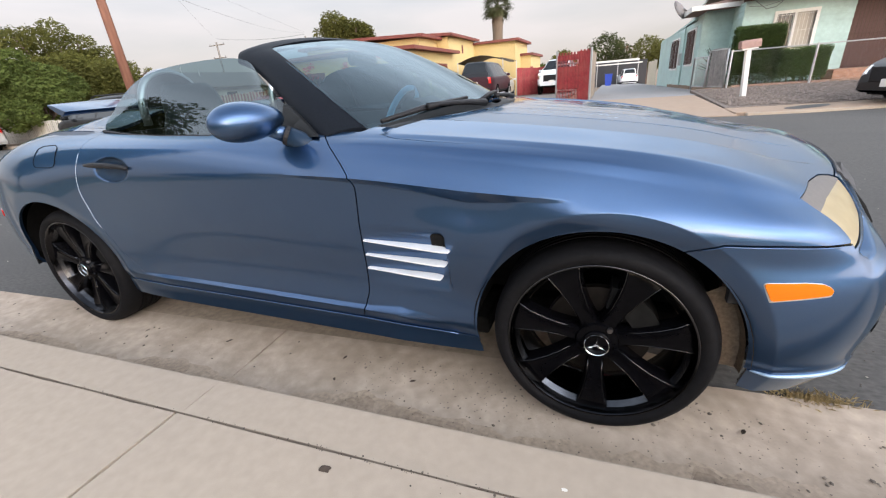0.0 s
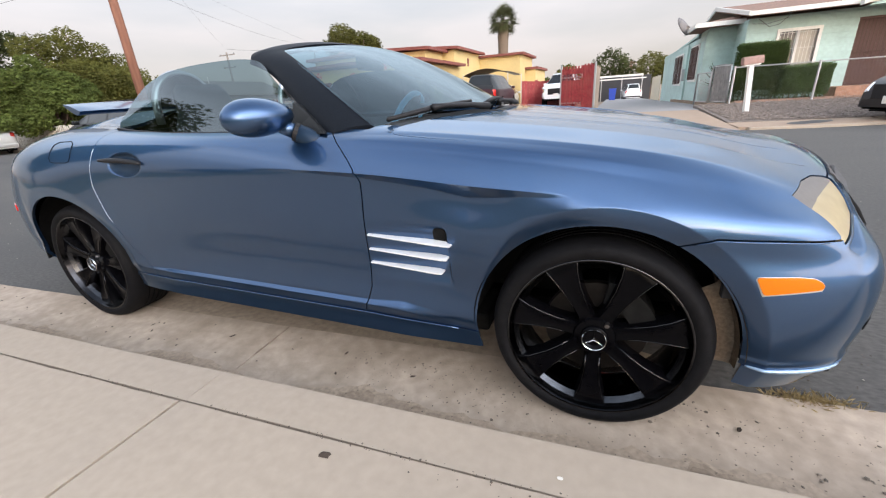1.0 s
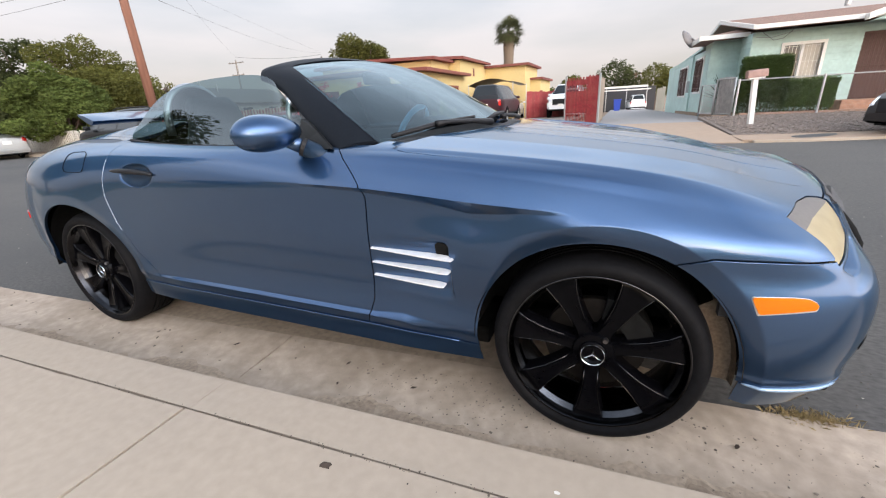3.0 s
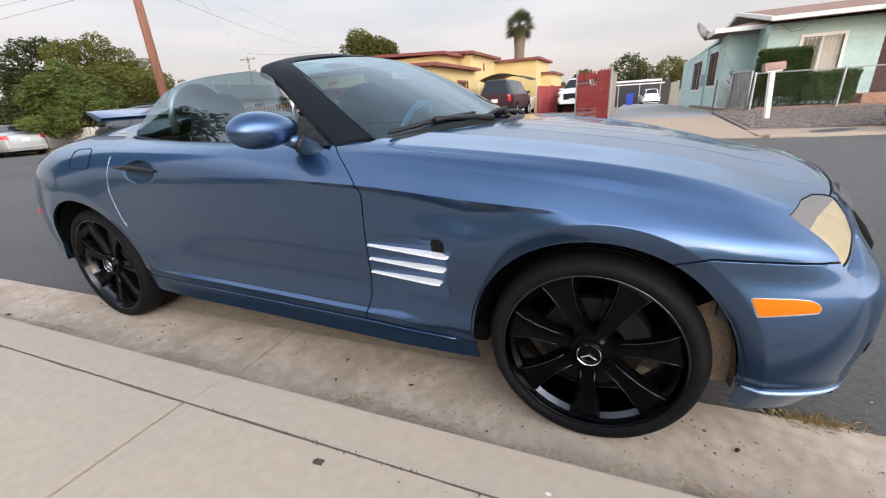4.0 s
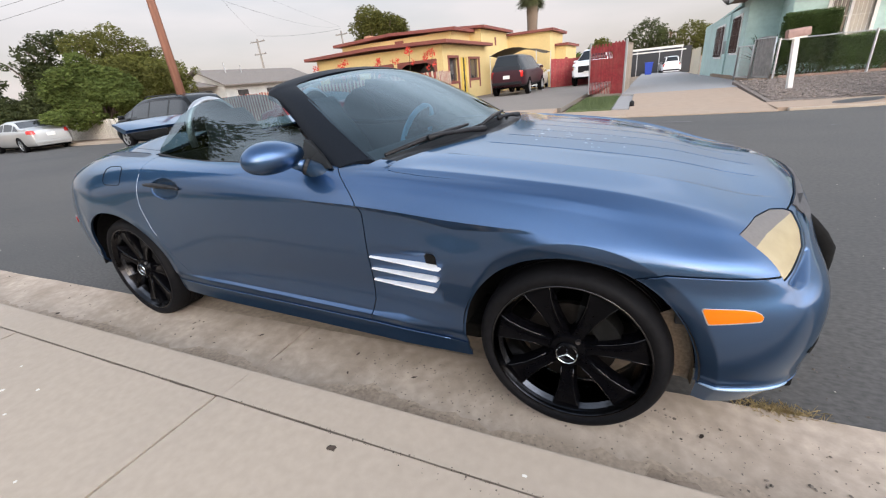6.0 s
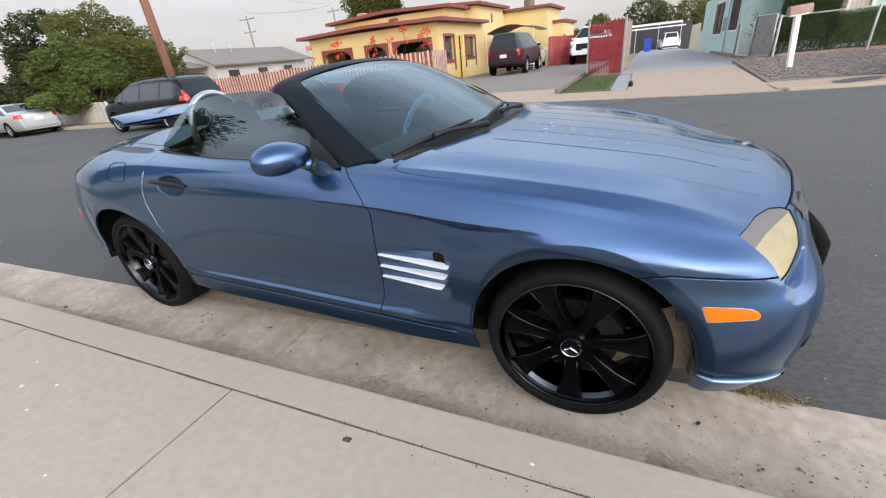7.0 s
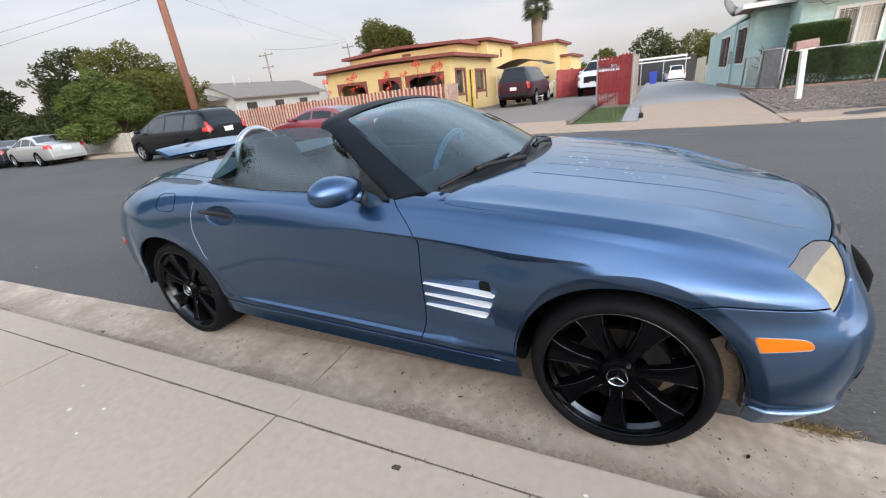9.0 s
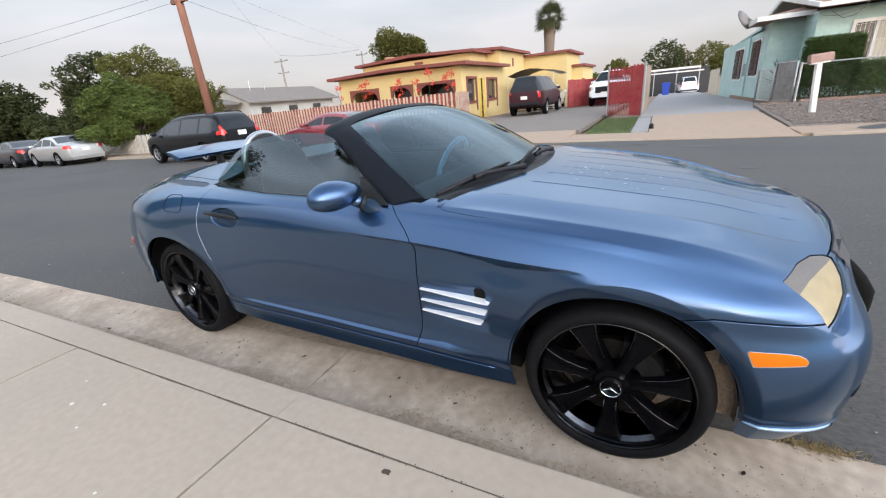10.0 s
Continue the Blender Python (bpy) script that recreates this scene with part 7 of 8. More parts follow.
for y, h in ((31.0, 4.9), (33.0, 4.6)):
    bm = bmesh.new()
    tube(bm, [(-40.6, y, 3.6), (-40.6, y, h)], 0.05, 8)
    part("vent_pipe", bm, GALVANISED, pale_house)

# teal house
teal = thing("house", "teal clapboard bungalow with brown roofs and white trim", "house")


def clapboards(x0, y0, x1, y1, z0, z1, openings, parent):
    """Overlapping boards along a wall, cut at its openings (along-wall from, to, z from, to)."""
    d = Vector((x1 - x0, y1 - y0, 0))
    ln = d.length
    d.normalize()
    out = Vector((d.y, -d.x, 0))
    course = 0.18
    z = z0
    while z < z1 - 0.01:
        zt = min(z + course, z1)
        spans = [(0.0, ln)]
        for a, b, za, zb in openings:
            if zt > za + 0.01 and z < zb - 0.01:
                spans = [q for p, r in spans for q in ((p, min(r, a)), (max(p, b), r)) if q[1] - q[0] > 0.02]
        for p, r in spans:
            a, b = Vector((x0, y0, 0)) + d * p, Vector((x0, y0, 0)) + d * r
            V = [(q + out * k).to_tuple()[:2] + (h,) for q, k, h in ((a, 0.03, z), (b, 0.03, z), (b, 0.008, zt), (a, 0.008, zt), (a, -0.02, z), (b, -0.02, z), (b, -0.02, zt), (a, -0.02, zt))]
            mesh_object("clapboard", V, [(0, 1, 2, 3), (4, 5, 1, 0), (3, 2, 6, 7), (0, 3, 7, 4), (1, 5, 6, 2)], TEAL_SIDING, parent, smooth=False)
        z = zt


WX, WY = 3.05, 17.5      # corner of the low wing
clapboards(WX, WY, 4.2, WY, 0.2, 2.62, [], teal)
clapboards(WX, 30.4, WX, WY, -0.2, 2.5, [(10.4, 11.9, 1.05, 2.2), (5.8, 8.0, 0.9, 2.1)], teal)
block("wing_core", WX + 0.06, 4.6, WY + 0.06, 30.4, -0.2, 2.3, TEAL_SIDING, teal)
block("gable_wall", WX + 0.06, 4.6, WY + 0.06, 19.1, 2.3, 2.71, TEAL_SIDING, teal)
for a, b, za, zb in ((18.5, 20.0, 1.05, 2.2), (22.4, 24.6, 0.9, 2.1)):
    w = part("window", boxes((WX - 0.05, WX + 0.03, a - 0.1, b + 0.1, za - 0.1, za), (WX - 0.05, WX + 0.03, a - 0.1, b + 0.1, zb, zb + 0.1), (WX - 0.05, WX + 0.03, a - 0.1, a, za, zb), (WX - 0.05, WX + 0.03, b, b + 0.1, za, zb), (WX - 0.045, WX + 0.02, (a + b) / 2 - 0.03, (a + b) / 2 + 0.03, za, zb)), WHITE_PAINT, teal, "white window frame")
    part("pane", boxes((WX - 0.01, WX + 0.05, a, b, za, zb)), WINDOW_DARK, w)
# hipped wing roof with level white eaves
EX, EY, EZ = WX - 0.47, 16.84, 2.70
bm = bmesh.new()
hv = [bm.verts.new(p) for p in ((EX, EY, EZ + 0.10), (4.3, EY, EZ + 0.10), (4.3, 18.1, 3.10), (EX, 19.2, EZ + 0.10), (4.3, 19.2, EZ + 0.10), (EX, EY, EZ), (4.3, EY, EZ), (4.3, 19.2, EZ), (EX, 19.2, EZ))]
for f in ((0, 1, 2), (0, 2, 3), (3, 2, 4), (5, 8, 7, 6), (0, 5, 6, 1), (3, 8, 5, 0), (4, 7, 8, 3), (1, 6, 7, 4), (1, 4, 2)):
    bm.faces.new([hv[k] for k in f])
part("wing_roof", bm, ROOF_BROWN, teal, "brown shingle roof")
part("wing_fascia", boxes((EX - 0.02, 4.0, EY - 0.06, EY - 0.003, EZ - 0.02, EZ + 0.12)), WHITE_PAINT, teal, "white fascia board")
part("wing_fascia", boxes((EX - 0.06, EX - 0.003, EY - 0.06, 19.2, EZ - 0.02, EZ + 0.12)), WHITE_PAINT, teal, "white fascia board")
bm = bmesh.new()
prism(bm, [(19.1, 2.60), (30.6, 2.28), (30.6, 2.36), (19.1, 2.68)], WX - 0.03, 4.6, "x")
part("rear_roof", bm, TEAL_SIDING, teal, "flat roof edge of the rear wing")
# iron bars over the side windows
RUST_BARS = material("rust_brown_bars", (0.10, 0.05, 0.04), rough=0.7)
def bars(lines, r, mat, name="window_bar"):
    for a, b in lines:
        bm = bmesh.new()
        tube(bm, [a, b], r, 5)
        part(name, bm, mat, teal)


for a, b, za, zb in ((18.5, 20.0, 1.05, 2.2), (22.4, 24.6, 0.9, 2.1)):
    bars([((WX - 0.09, a + (b - a) * k / 8, za - 0.03), (WX - 0.09, a + (b - a) * k / 8, zb + 0.03)) for k in range(9)] + [((WX - 0.09, a - 0.05, z), (WX - 0.09, b + 0.05, z)) for z in (za + 0.1, (za + zb) / 2, zb - 0.1)], 0.012, RUST_BARS)
part("meter_box", boxes((WX - 0.16, WX - 0.02, 21.2, 21.5, 1.0, 1.5), bevel=0.02), GALVANISED, teal, "grey meter box")
bm = bmesh.new()
tube(bm, [(WX - 0.06, 20.9, 0.0), (WX - 0.06, 20.9, 2.5)], 0.03, 8)
part("downpipe", bm, TEAL_SIDING, teal)
# main block
MX, MY = 3.95, 16.2
clapboards(MX, MY, 16, MY, 0.3, 2.72, [(0.88, 1.86, 1.25, 2.25), (2.78, 3.95, 0.55, 2.45)], teal)
clapboards(MX, 26, MX, MY, 0.3, 2.72, [], teal)
block("main_core", MX + 0.06, 16, MY + 0.25, 26, 0.0, 2.72, TEAL_SIDING, teal)
w = part("window", boxes((4.75, 5.89, MY - 0.06, MY + 0.04, 1.16, 1.25), (4.75, 5.89, MY - 0.06, MY + 0.04, 2.25, 2.34), (4.75, 4.83, MY - 0.06, MY + 0.04, 1.25, 2.25), (5.81, 5.89, MY - 0.06, MY + 0.04, 1.25, 2.25), (5.27, 5.33, MY - 0.05, MY + 0.04, 1.25, 2.25)), WHITE_PAINT, teal, "white window frame")
part("pane", boxes((4.83, 5.27, MY + 0.05, MY + 0.09, 1.25, 2.25)), WINDOW_DARK, w)
part("pane", boxes((5.33, 5.81, MY + 0.05, MY + 0.09, 1.25, 2.25)), CURTAIN, w, "pane with pale curtains behind")
part("door", boxes((6.73, 7.9, MY + 0.03, MY + 0.1, 0.55, 2.45), bevel=0.01), material("brown_door", (0.12, 0.06, 0.05), vary=0.15), teal, "dark brown front door")
bm = bmesh.new()
prism(bm, [(15.5, 2.84), (20.8, 3.72), (26.6, 2.84), (26.6, 2.72), (20.8, 3.58), (15.5, 2.72)], MX - 0.16, 16.5, "x")
part("main_roof", bm, ROOF_BROWN, teal, "brown shingle roof")
part("main_fascia", boxes((MX - 0.18, 16.5, 15.44, 15.5, 2.74, 2.86)), WHITE_PAINT, teal, "white fascia board")
bm = bmesh.new()
prism(bm, [(15.44, 2.75), (20.8, 3.62), (20.8, 3.75), (15.44, 2.87)], MX - 0.21, MX - 0.15, "x")
part("barge_board", bm, WHITE_PAINT, teal, "white barge board")
bm = bmesh.new()
prism(bm, [(20.8, 3.62), (26.6, 2.75), (26.6, 2.87), (20.8, 3.75)], MX - 0.21, MX - 0.15, "x")
part("barge_board", bm, WHITE_PAINT, teal, "white barge board")
bm = bmesh.new()
tube(bm, [(7.5, 20, 3.7), (7.5, 20, 4.2)], 0.09, 10)
tube(bm, [(7.5, 20, 4.18), (7.5, 20, 4.28)], 0.14, 10)
part("roof_vent", bm, GALVANISED, teal)
bars([((4.84 + 0.096 * k, MY - 0.09, 1.24), (4.84 + 0.096 * k, MY - 0.09, 2.26)) for k in range(11)] + [((4.8, MY - 0.09, z), (5.84, MY - 0.09, z)) for z in (1.30, 1.75, 2.2)], 0.006, WHITE_PAINT)
bars([((6.78 + 0.09 * k, MY - 0.02, 0.6), (6.78 + 0.09 * k, MY - 0.02, 2.4)) for k in range(13)] + [((6.74, MY - 0.02, z), (7.88, MY - 0.02, z)) for z in (0.62, 1.5, 2.38)], 0.012, RUST_BARS, "door_bar")
bm = bmesh.new()
tube(bm, [(MX + 0.05, 15.4, 2.62), (MX + 0.35, 15.42, 2.38), (MX + 0.6, 15.43, 2.42), (MX + 0.78, 15.43, 2.60), (MX + 0.84, 15.42, 2.72)], 0.009, 5)
tube(bm, [(MX - 0.1, 15.4, 2.5), (MX + 0.3, 15.42, 2.46), (MX + 0.8, 15.43, 2.58)], 0.007, 5)
part("cables", bm, WIRE, teal, "black cables looping under the eave")
# porch gable over the front door
bm = bmesh.new()
prism(bm, [(6.35, 2.68), (8.3, 3.35), (10.2, 2.68), (10.2, 2.84), (8.3, 3.52), (6.35, 2.84)], 15.2, 15.44, "y")
part("porch_barge", bm, WHITE_PAINT, teal, "white gable board over the door")
bm = bmesh.new()
prism(bm, [(6.5, 2.66), (8.3, 3.32), (10.1, 2.66)], 15.3, 15.6, "y")
part("porch_gable", bm, TEAL_SIDING, teal)
part("brick_step", boxes((6.3, 12, 15.4, 16.15, 0.2, 0.55), bevel=0.02), material("brick_step", (0.38, 0.2, 0.13), vary=0.2, grain=8), teal, "brick entrance step")
# dish on the wing roof
dish = thing("satellite_dish", "grey satellite dish on a roof bracket", "satellite dish")
bm = bmesh.new()
lathe(bm, [(0.001, 0.0), (0.12, 0.012), (0.24, 0.05), (0.36, 0.11), (0.37, 0.10), (0.24, 0.035), (0.001, -0.015)], sides=28)
bmesh.ops.transform(bm, matrix=Matrix.Translation((WX - 0.60, 18.5, 3.0)) @ pose(0, 0, 0, -28, 0, 60), verts=bm.verts[:])
part("dish", bm, material("grey_brown_dish", (0.17, 0.155, 0.15), vary=0.15), dish, smooth=True)
bm = bmesh.new()
tube(bm, [(WX - 0.3, 18.8, 2.8), (WX - 0.55, 18.5, 2.98)], 0.025, 8)
part("bracket", bm, GALVANISED, dish)

# hedges
def hedge(label, x0, x1, y0, y1, z0, z1, count, seed, mat, skirt=0.0):
    """A clipped hedge: a dark core under a skin of tiny leaves, with a flat top and a thinner, twiggy foot."""
    h = thing("hedge", label, "hedge")
    rng = random.Random(seed)
    part("core", boxes((x0 + 0.10, x1 - 0.10, y0 + 0.10, y1 - 0.10, z0 + skirt, z1 - 0.08), bevel=0.06), LEAF_DARK, h)
    V, F = [], []
    for _ in range(count):
        face = rng.choice("fffts")
        x, y, z = rng.uniform(x0, x1), rng.uniform(y0, y1), z0 + (z1 - z0) * rng.random() ** 0.75
        if face == "f":
            y = y0 + abs(rng.gauss(0.0, 0.05))
        elif face == "t":
            z = z1 - abs(rng.gauss(0, 0.03)) + (0.10 * rng.random() ** 4)
        else:
            x = rng.choice((x0 + abs(rng.gauss(0, 0.04)), x1 - abs(rng.gauss(0, 0.04))))
        c = Vector((x, y, z))
        lump = noise.noise(c * 2.0)
        low = (z - z0) / (z1 - z0)
        if skirt and z < z0 + skirt and rng.random() < 0.75 - 0.75 * (z - z0) / skirt:
            continue
        c += Vector((0.03 * lump, -0.06 * lump + 0.10 * (1 - low) ** 2, 0.03 * lump * low))
        u = Vector((rng.gauss(0, 1), rng.gauss(0, 1), rng.gauss(0.4, 1))).normalized()
        s = u.orthogonal().normalized()
        k = rng.uniform(0.014, 0.032)
        o = len(V)
        V += [c - u * k, c + s * k * 0.5, c + u * k, c - s * k * 0.5]
        F.append((o, o + 1, o + 2, o + 3))
    mesh_object("leaves", V, F, mat, h, smooth=False)
    bm = bmesh.new()
    for _ in range(14):
        x, y = rng.uniform(x0 + 0.15, x1 - 0.15), rng.uniform(y0 + 0.05, y0 + 0.3)
        tube(bm, [(x, y + 0.1, z0 - 0.05), (x + rng.uniform(-.1, .1), y, z0 + 0.2), (x + rng.uniform(-.2, .2), y - 0.02, z0 + 0.5)], [0.016, 0.011, 0.005], 5)
    part("stems", bm, BARK, h)
    return h


hedge("tall clipped green hedge before a teal wall", 3.62, 4.78, 14.9, 15.7, 0.25, 1.88, 26000, 31, HEDGE_LEAF, skirt=0.35)
hedge("low clipped green hedge before a teal wall", 4.80, 5.95, 14.85, 15.4, 0.30, 1.18, 16000, 33, HEDGE_LEAF, skirt=0.15)
edging = thing("edging", "low brown brick edging before the hedges", "edging")
for k in range(17):
    part("brick", boxes((3.6 + k * 0.22, 3.6 + k * 0.22 + 0.212, 14.66, 14.76, 0.2, 0.315), bevel=0.006), material("edging_brick", (0.30, 0.19, 0.14), rough=0.9, vary=0.2, random_tint=0.2) if k == 0 else bpy.data.materials["edging_brick"], edging)
agave = thing("agave", "dark spiky agave beside a teal wall", "plant", pose(3.55, 16.4, 0.3))
V, F = [], []
rng = random.Random(35)
for k in range(34):
    a, e = rng.uniform(0, math.tau), rng.uniform(0.1, 1.3)
    d = Vector((math.cos(a) * math.cos(e), math.sin(a) * math.cos(e), math.sin(e)))
    s = d.cross(Vector((0, 0, 1))).normalized() * 0.07
    L = rng.uniform(0.7, 1.05)
    o = len(V)
    r = Vector((0, 0, 0.35))
    V += [r - s * 0.6, r + s * 0.6, r + d * L * 0.5 + s, r + d * L, r + d * L * 0.5 - s]
    F += [(o, o + 1, o + 2, o + 3, o + 4)]
mesh_object("blades", V, F, LEAF_DARK, agave, smooth=False)

# wooden gate panels beside the teal house
def board_panel(name, label, x0, y0, x1, y1, z0, z1, n, mat, category="gate"):
    g = thing(name, label, category)
    d = Vector((x1 - x0, y1 - y0, 0))
    a = math.atan2(d.y, d.x)
    w = d.length / n
    rng = random.Random(int(abs(x0 * 31 + y0 * 7)))
    for k in range(n):
        bm = boxes((k * w + 0.006, (k + 1) * w - 0.006, -0.012, 0.012, 0, z1 - z0 + rng.uniform(-.06, .06)))
        ob = part("board", bm, mat, g)
        ob.matrix_basis = Matrix.Translation((x0, y0, z0)) @ Matrix.Rotation(a, 4, "Z")
    return g


yard_gate = thing("wire_gate", "grey wire gate in a galvanised pipe frame", "gate")
for (xa, ya), (xb, yb), z in (((2.75, 16.3), (2.98, 15.3), 1.2), ((3.0, 15.26), (3.38, 14.72), 1.36)):
    bm = bmesh.new()
    tube(bm, [(xa, ya, 0.2), (xa, ya, z), (xb, yb, z), (xb, yb, 0.2)], 0.026, 8)
    tube(bm, [(xa, ya, 0.3), (xb, yb, 0.3)], 0.02, 6)
    part("pipe_frame", bm, GALVANISED, yard_gate, smooth=True)
bm = bmesh.new()
for k in range(15):
    t = k / 14
    tube(bm, [(2.75 + 0.23 * t, 16.3 - t, 0.32), (2.75 + 0.23 * t, 16.3 - t, 1.18)], 0.006, 4)
part("wires", bm, GALVANISED, yard_gate)
bm = bmesh.new()
cols = []
for k in range(29):
    t = k / 28
    o = 0.012 * math.sin(k * math.pi / 2)
    cols.append([bm.verts.new((3.03 + 0.33 * t + o, 15.22 - 0.47 * t + o, z)) for z in (0.25, 0.8, 1.38 + 0.03 * math.sin(3 * t))])
for a, b in zip(cols, cols[1:]):
    for j in range(2):
        bm.faces.new((a[j], b[j], b[j + 1], a[j + 1]))
bmesh.ops.solidify(bm, geom=bm.faces[:], thickness=0.003)
part("corrugated_sheet", bm, material("dull_grey_sheet", (0.46, 0.44, 0.43), rough=0.7, vary=0.15, grain=9, stain=0.4, stain_scale=4), yard_gate, "dull grey corrugated sheet")
board_panel("board_fence", "cream board fence at the driveway's end", 3.0, 37.5, 3.0, 31.2, -0.25, 1.45, 10, CREAM_WALL, "fence")

# chain-link fence: posts, top rail and wire mesh
link = thing("chain_link_fence", "galvanised chain-link fence before the hedges", "fence")
line = [(3.45, 14.62), (5.5, 14.62), (7.6, 14.7), (10.0, 15.0), (14.0, 16.0)]
for x, y in line:
    bm = bmesh.new()
    tube(bm, [(x, y, 0.2), (x, y, 1.32)], 0.03, 8)
    part("post", bm, GALVANISED, link)
bm = bmesh.new()
tube(bm, [(x, y, 1.28) for x, y in line], 0.018, 6)
part("top_rail", bm, GALVANISED, link)
bm = bmesh.new()
for k in range(70):
    for s in (1, -1):
        x = 3.45 + k * 0.06
        tube(bm, [(x, 14.63, 0.25), (x + s * 0.5, 14.63, 1.27)], 0.0006, 3, caps=False)
part("wire_mesh", bm, GALVANISED, link)

OLD_BOARD = material("old_brown_boards", (0.27, 0.215, 0.165), rough=0.9, vary=0.25, grain=14, stretch=(1, 1, 0.15), random_tint=0.3)
# mailbox on a white post
mail = thing("mailbox", "worn brown mailbox on a white wooden post", "mailbox", pose(3.30, 12.13, 0.19, 0, -4.4, 12))
part("post", boxes((-0.055, 0.055, -0.055, 0.055, -0.1, 1.06), bevel=0.008), WHITE_PAINT, mail, "white wooden post")
part("support", boxes((-0.16, 0.20, -0.07, 0.07, 1.06, 1.095), bevel=0.006), WHITE_PAINT, mail)
bm = bmesh.new()
prism(bm, [(-0.08, 1.095), (0.08, 1.095), (0.08, 1.21), (0.064, 1.255), (0.03, 1.28), (-0.03, 1.28), (-0.064, 1.255), (-0.08, 1.21)], -0.19, 0.25, "x")
bx = part("box", bm, MAILBOX, mail, angle=40)
part("door", boxes((-0.20, -0.19, -0.075, 0.075, 1.10, 1.265), bevel=0.004), MAILBOX, bx)

# red slatted gate across the grass strip and pale posts beside it
gate = thing("slatted_gate", "red slatted metal gate with a pale frame", "gate")
GX0, GY0, GX1, GY1 = -1.72, 15.0, -0.55, 14.35
gd = Vector((GX1 - GX0, GY1 - GY0, 0))
ga = Matrix.Translation((GX0, GY0, 0.13)) @ Matrix.Rotation(math.atan2(gd.y, gd.x), 4, "Z")
n = 22
for k in range(n):
    w = gd.length / n
    a, b = k * w + 0.004, (k + 1) * w - 0.004
    if k < 14:      # narrower at two open bands
        c, d = a + 0.3 * w, b - 0.3 * w
        bm = boxes((c, d, -0.01, 0.01, 0.02, 0.42), (a, b, -0.011, 0.011, 0.42, 1.13), (c, d, -0.01, 0.01, 1.13, 1.33), (a, b, -0.011, 0.011, 1.33, 1.50 + 0.08 * (k % 2)))
    else:
        bm = boxes((a, b, -0.01, 0.01, 0.02, 1.58 + 0.04 * (k % 2)))
    ob = part("slat", bm, RED_FENCE, gate)
    ob.matrix_basis = ga
for s in ((-0.02, 0.03, -0.03, 0.03, 0, 1.66), (gd.length - 0.03, gd.length + 0.02, -0.03, 0.03, 0, 1.66), (0, gd.length, 0.012, 0.035, 0.35, 0.40), (0, gd.length, 0.012, 0.035, 1.2, 1.25)):
    ob = part("frame_bar", boxes(s), GALVANISED, gate)
    ob.matrix_basis = ga
board_panel("board_fence", "weathered pale boards ending at the red gate", -0.55, 14.35, -0.5, 18.0, 0.13, 1.7, 16, OLD_BOARD, "fence")
board_panel("board_fence", "crimson painted board fence between driveways", -5.55, 27.3, -4.0, 28.4, -0.05, 1.62, 10, RED_FENCE, "fence")
board_panel("board_fence", "crimson painted board fence between driveways", -4.0, 28.4, -2.0, 30.5, -0.08, 1.6, 12, RED_FENCE, "fence")

# open carport behind the white estate car
carport = thing("carport", "low open carport with white beams and dark mesh", "carport")
part("beam", boxes((-3.5, 3.2, 52.6, 52.75, 1.9, 2.1)), WHITE_PAINT, carport)
part("beam", boxes((-3.5, 3.2, 47.6, 47.7, 1.55, 1.66)), WHITE_PAINT, carport)
part("mesh_screen", boxes((-3.5, 4.2, 55.0, 55.06, -0.8, 2.0)), material("dark_screen", (0.03, 0.03, 0.035), vary=0.2), carport)
for x in (-3.4, -1.2, 1.0, 3.1):
    part("post", boxes((x, x + 0.08, 52.6, 52.7, -0.7, 1.9)), GALVANISED, carport)
bin_ = thing("wheelie_bin", "blue plastic wheelie bin on the driveway", "bin", pose(0.1, 44.0, fall(0, 44) + 0.17))
bm = bmesh.new()
prism(bm, [(-0.26, 0.02), (0.26, 0.02), (0.33, 1.0), (-0.33, 1.0)], -0.33, 0.33)
part("tub", bm, BLUE_PLASTIC, bin_)
part("lid", boxes((-0.36, 0.36, -0.38, 0.36, 1.0, 1.07), bevel=0.02), BLUE_PLASTIC, bin_)

# flowering stalks before the porch
for k, x in enumerate((-16.3, -14.9, -14.3, -12.6, -12.2, -11.4, -10.4, -9.7, -9.2)):
    p = thing("flowering_plant", "tall stalk with red flowers behind a picket fence", "plant", pose(x, 17.6 + 0.3 * (k % 2), 0.1), "flowering stalks")
    rng = random.Random(40 + k)
    h = rng.uniform(1.9, 2.5)
    bm = bmesh.new()
    tube(bm, [(0, 0, 0), (rng.uniform(-.1, .1), 0, h * 0.6), (rng.uniform(-.2, .2), 0, h)], [0.02, 0.015, 0.008], 5)
    part("stalk", bm, LEAF_DARK, p)
    leaf_cloud("blossom", [(0, 0, h, 0.22, 0.2, 0.2), (0.15, 0, h - 0.5, 0.15, 0.15, 0.15)], 60, 0.07, FLOWER, p, 50 + k, 0.2)

# utility poles and wires
def utility_pole(x, y, h, r, arms, wood=None):
    wood = wood or POLE_WOOD
    p = thing("utility_pole", "brown wooden utility pole with cross-arms", "utility pole", pose(x, y, fall(x, y)), "utility poles")
    bm = bmesh.new()
    tube(bm, [(0, 0, -0.1), (0, 0, h)], [r, r * 0.7], 12)
    part("shaft", bm, wood, p, smooth=True)
    for z, L in arms:
        part("cross_arm", boxes((-L / 2, L / 2, -0.06, 0.06, z - 0.06, z + 0.06)), wood, p)
        for q in (-0.45, 0.45):
            bm = bmesh.new()
            tube(bm, [(q * L, 0, z + 0.05), (q * L, 0, z + 0.22)], 0.05, 8)
            part("insulator", bm, WIRE, p)
    return p


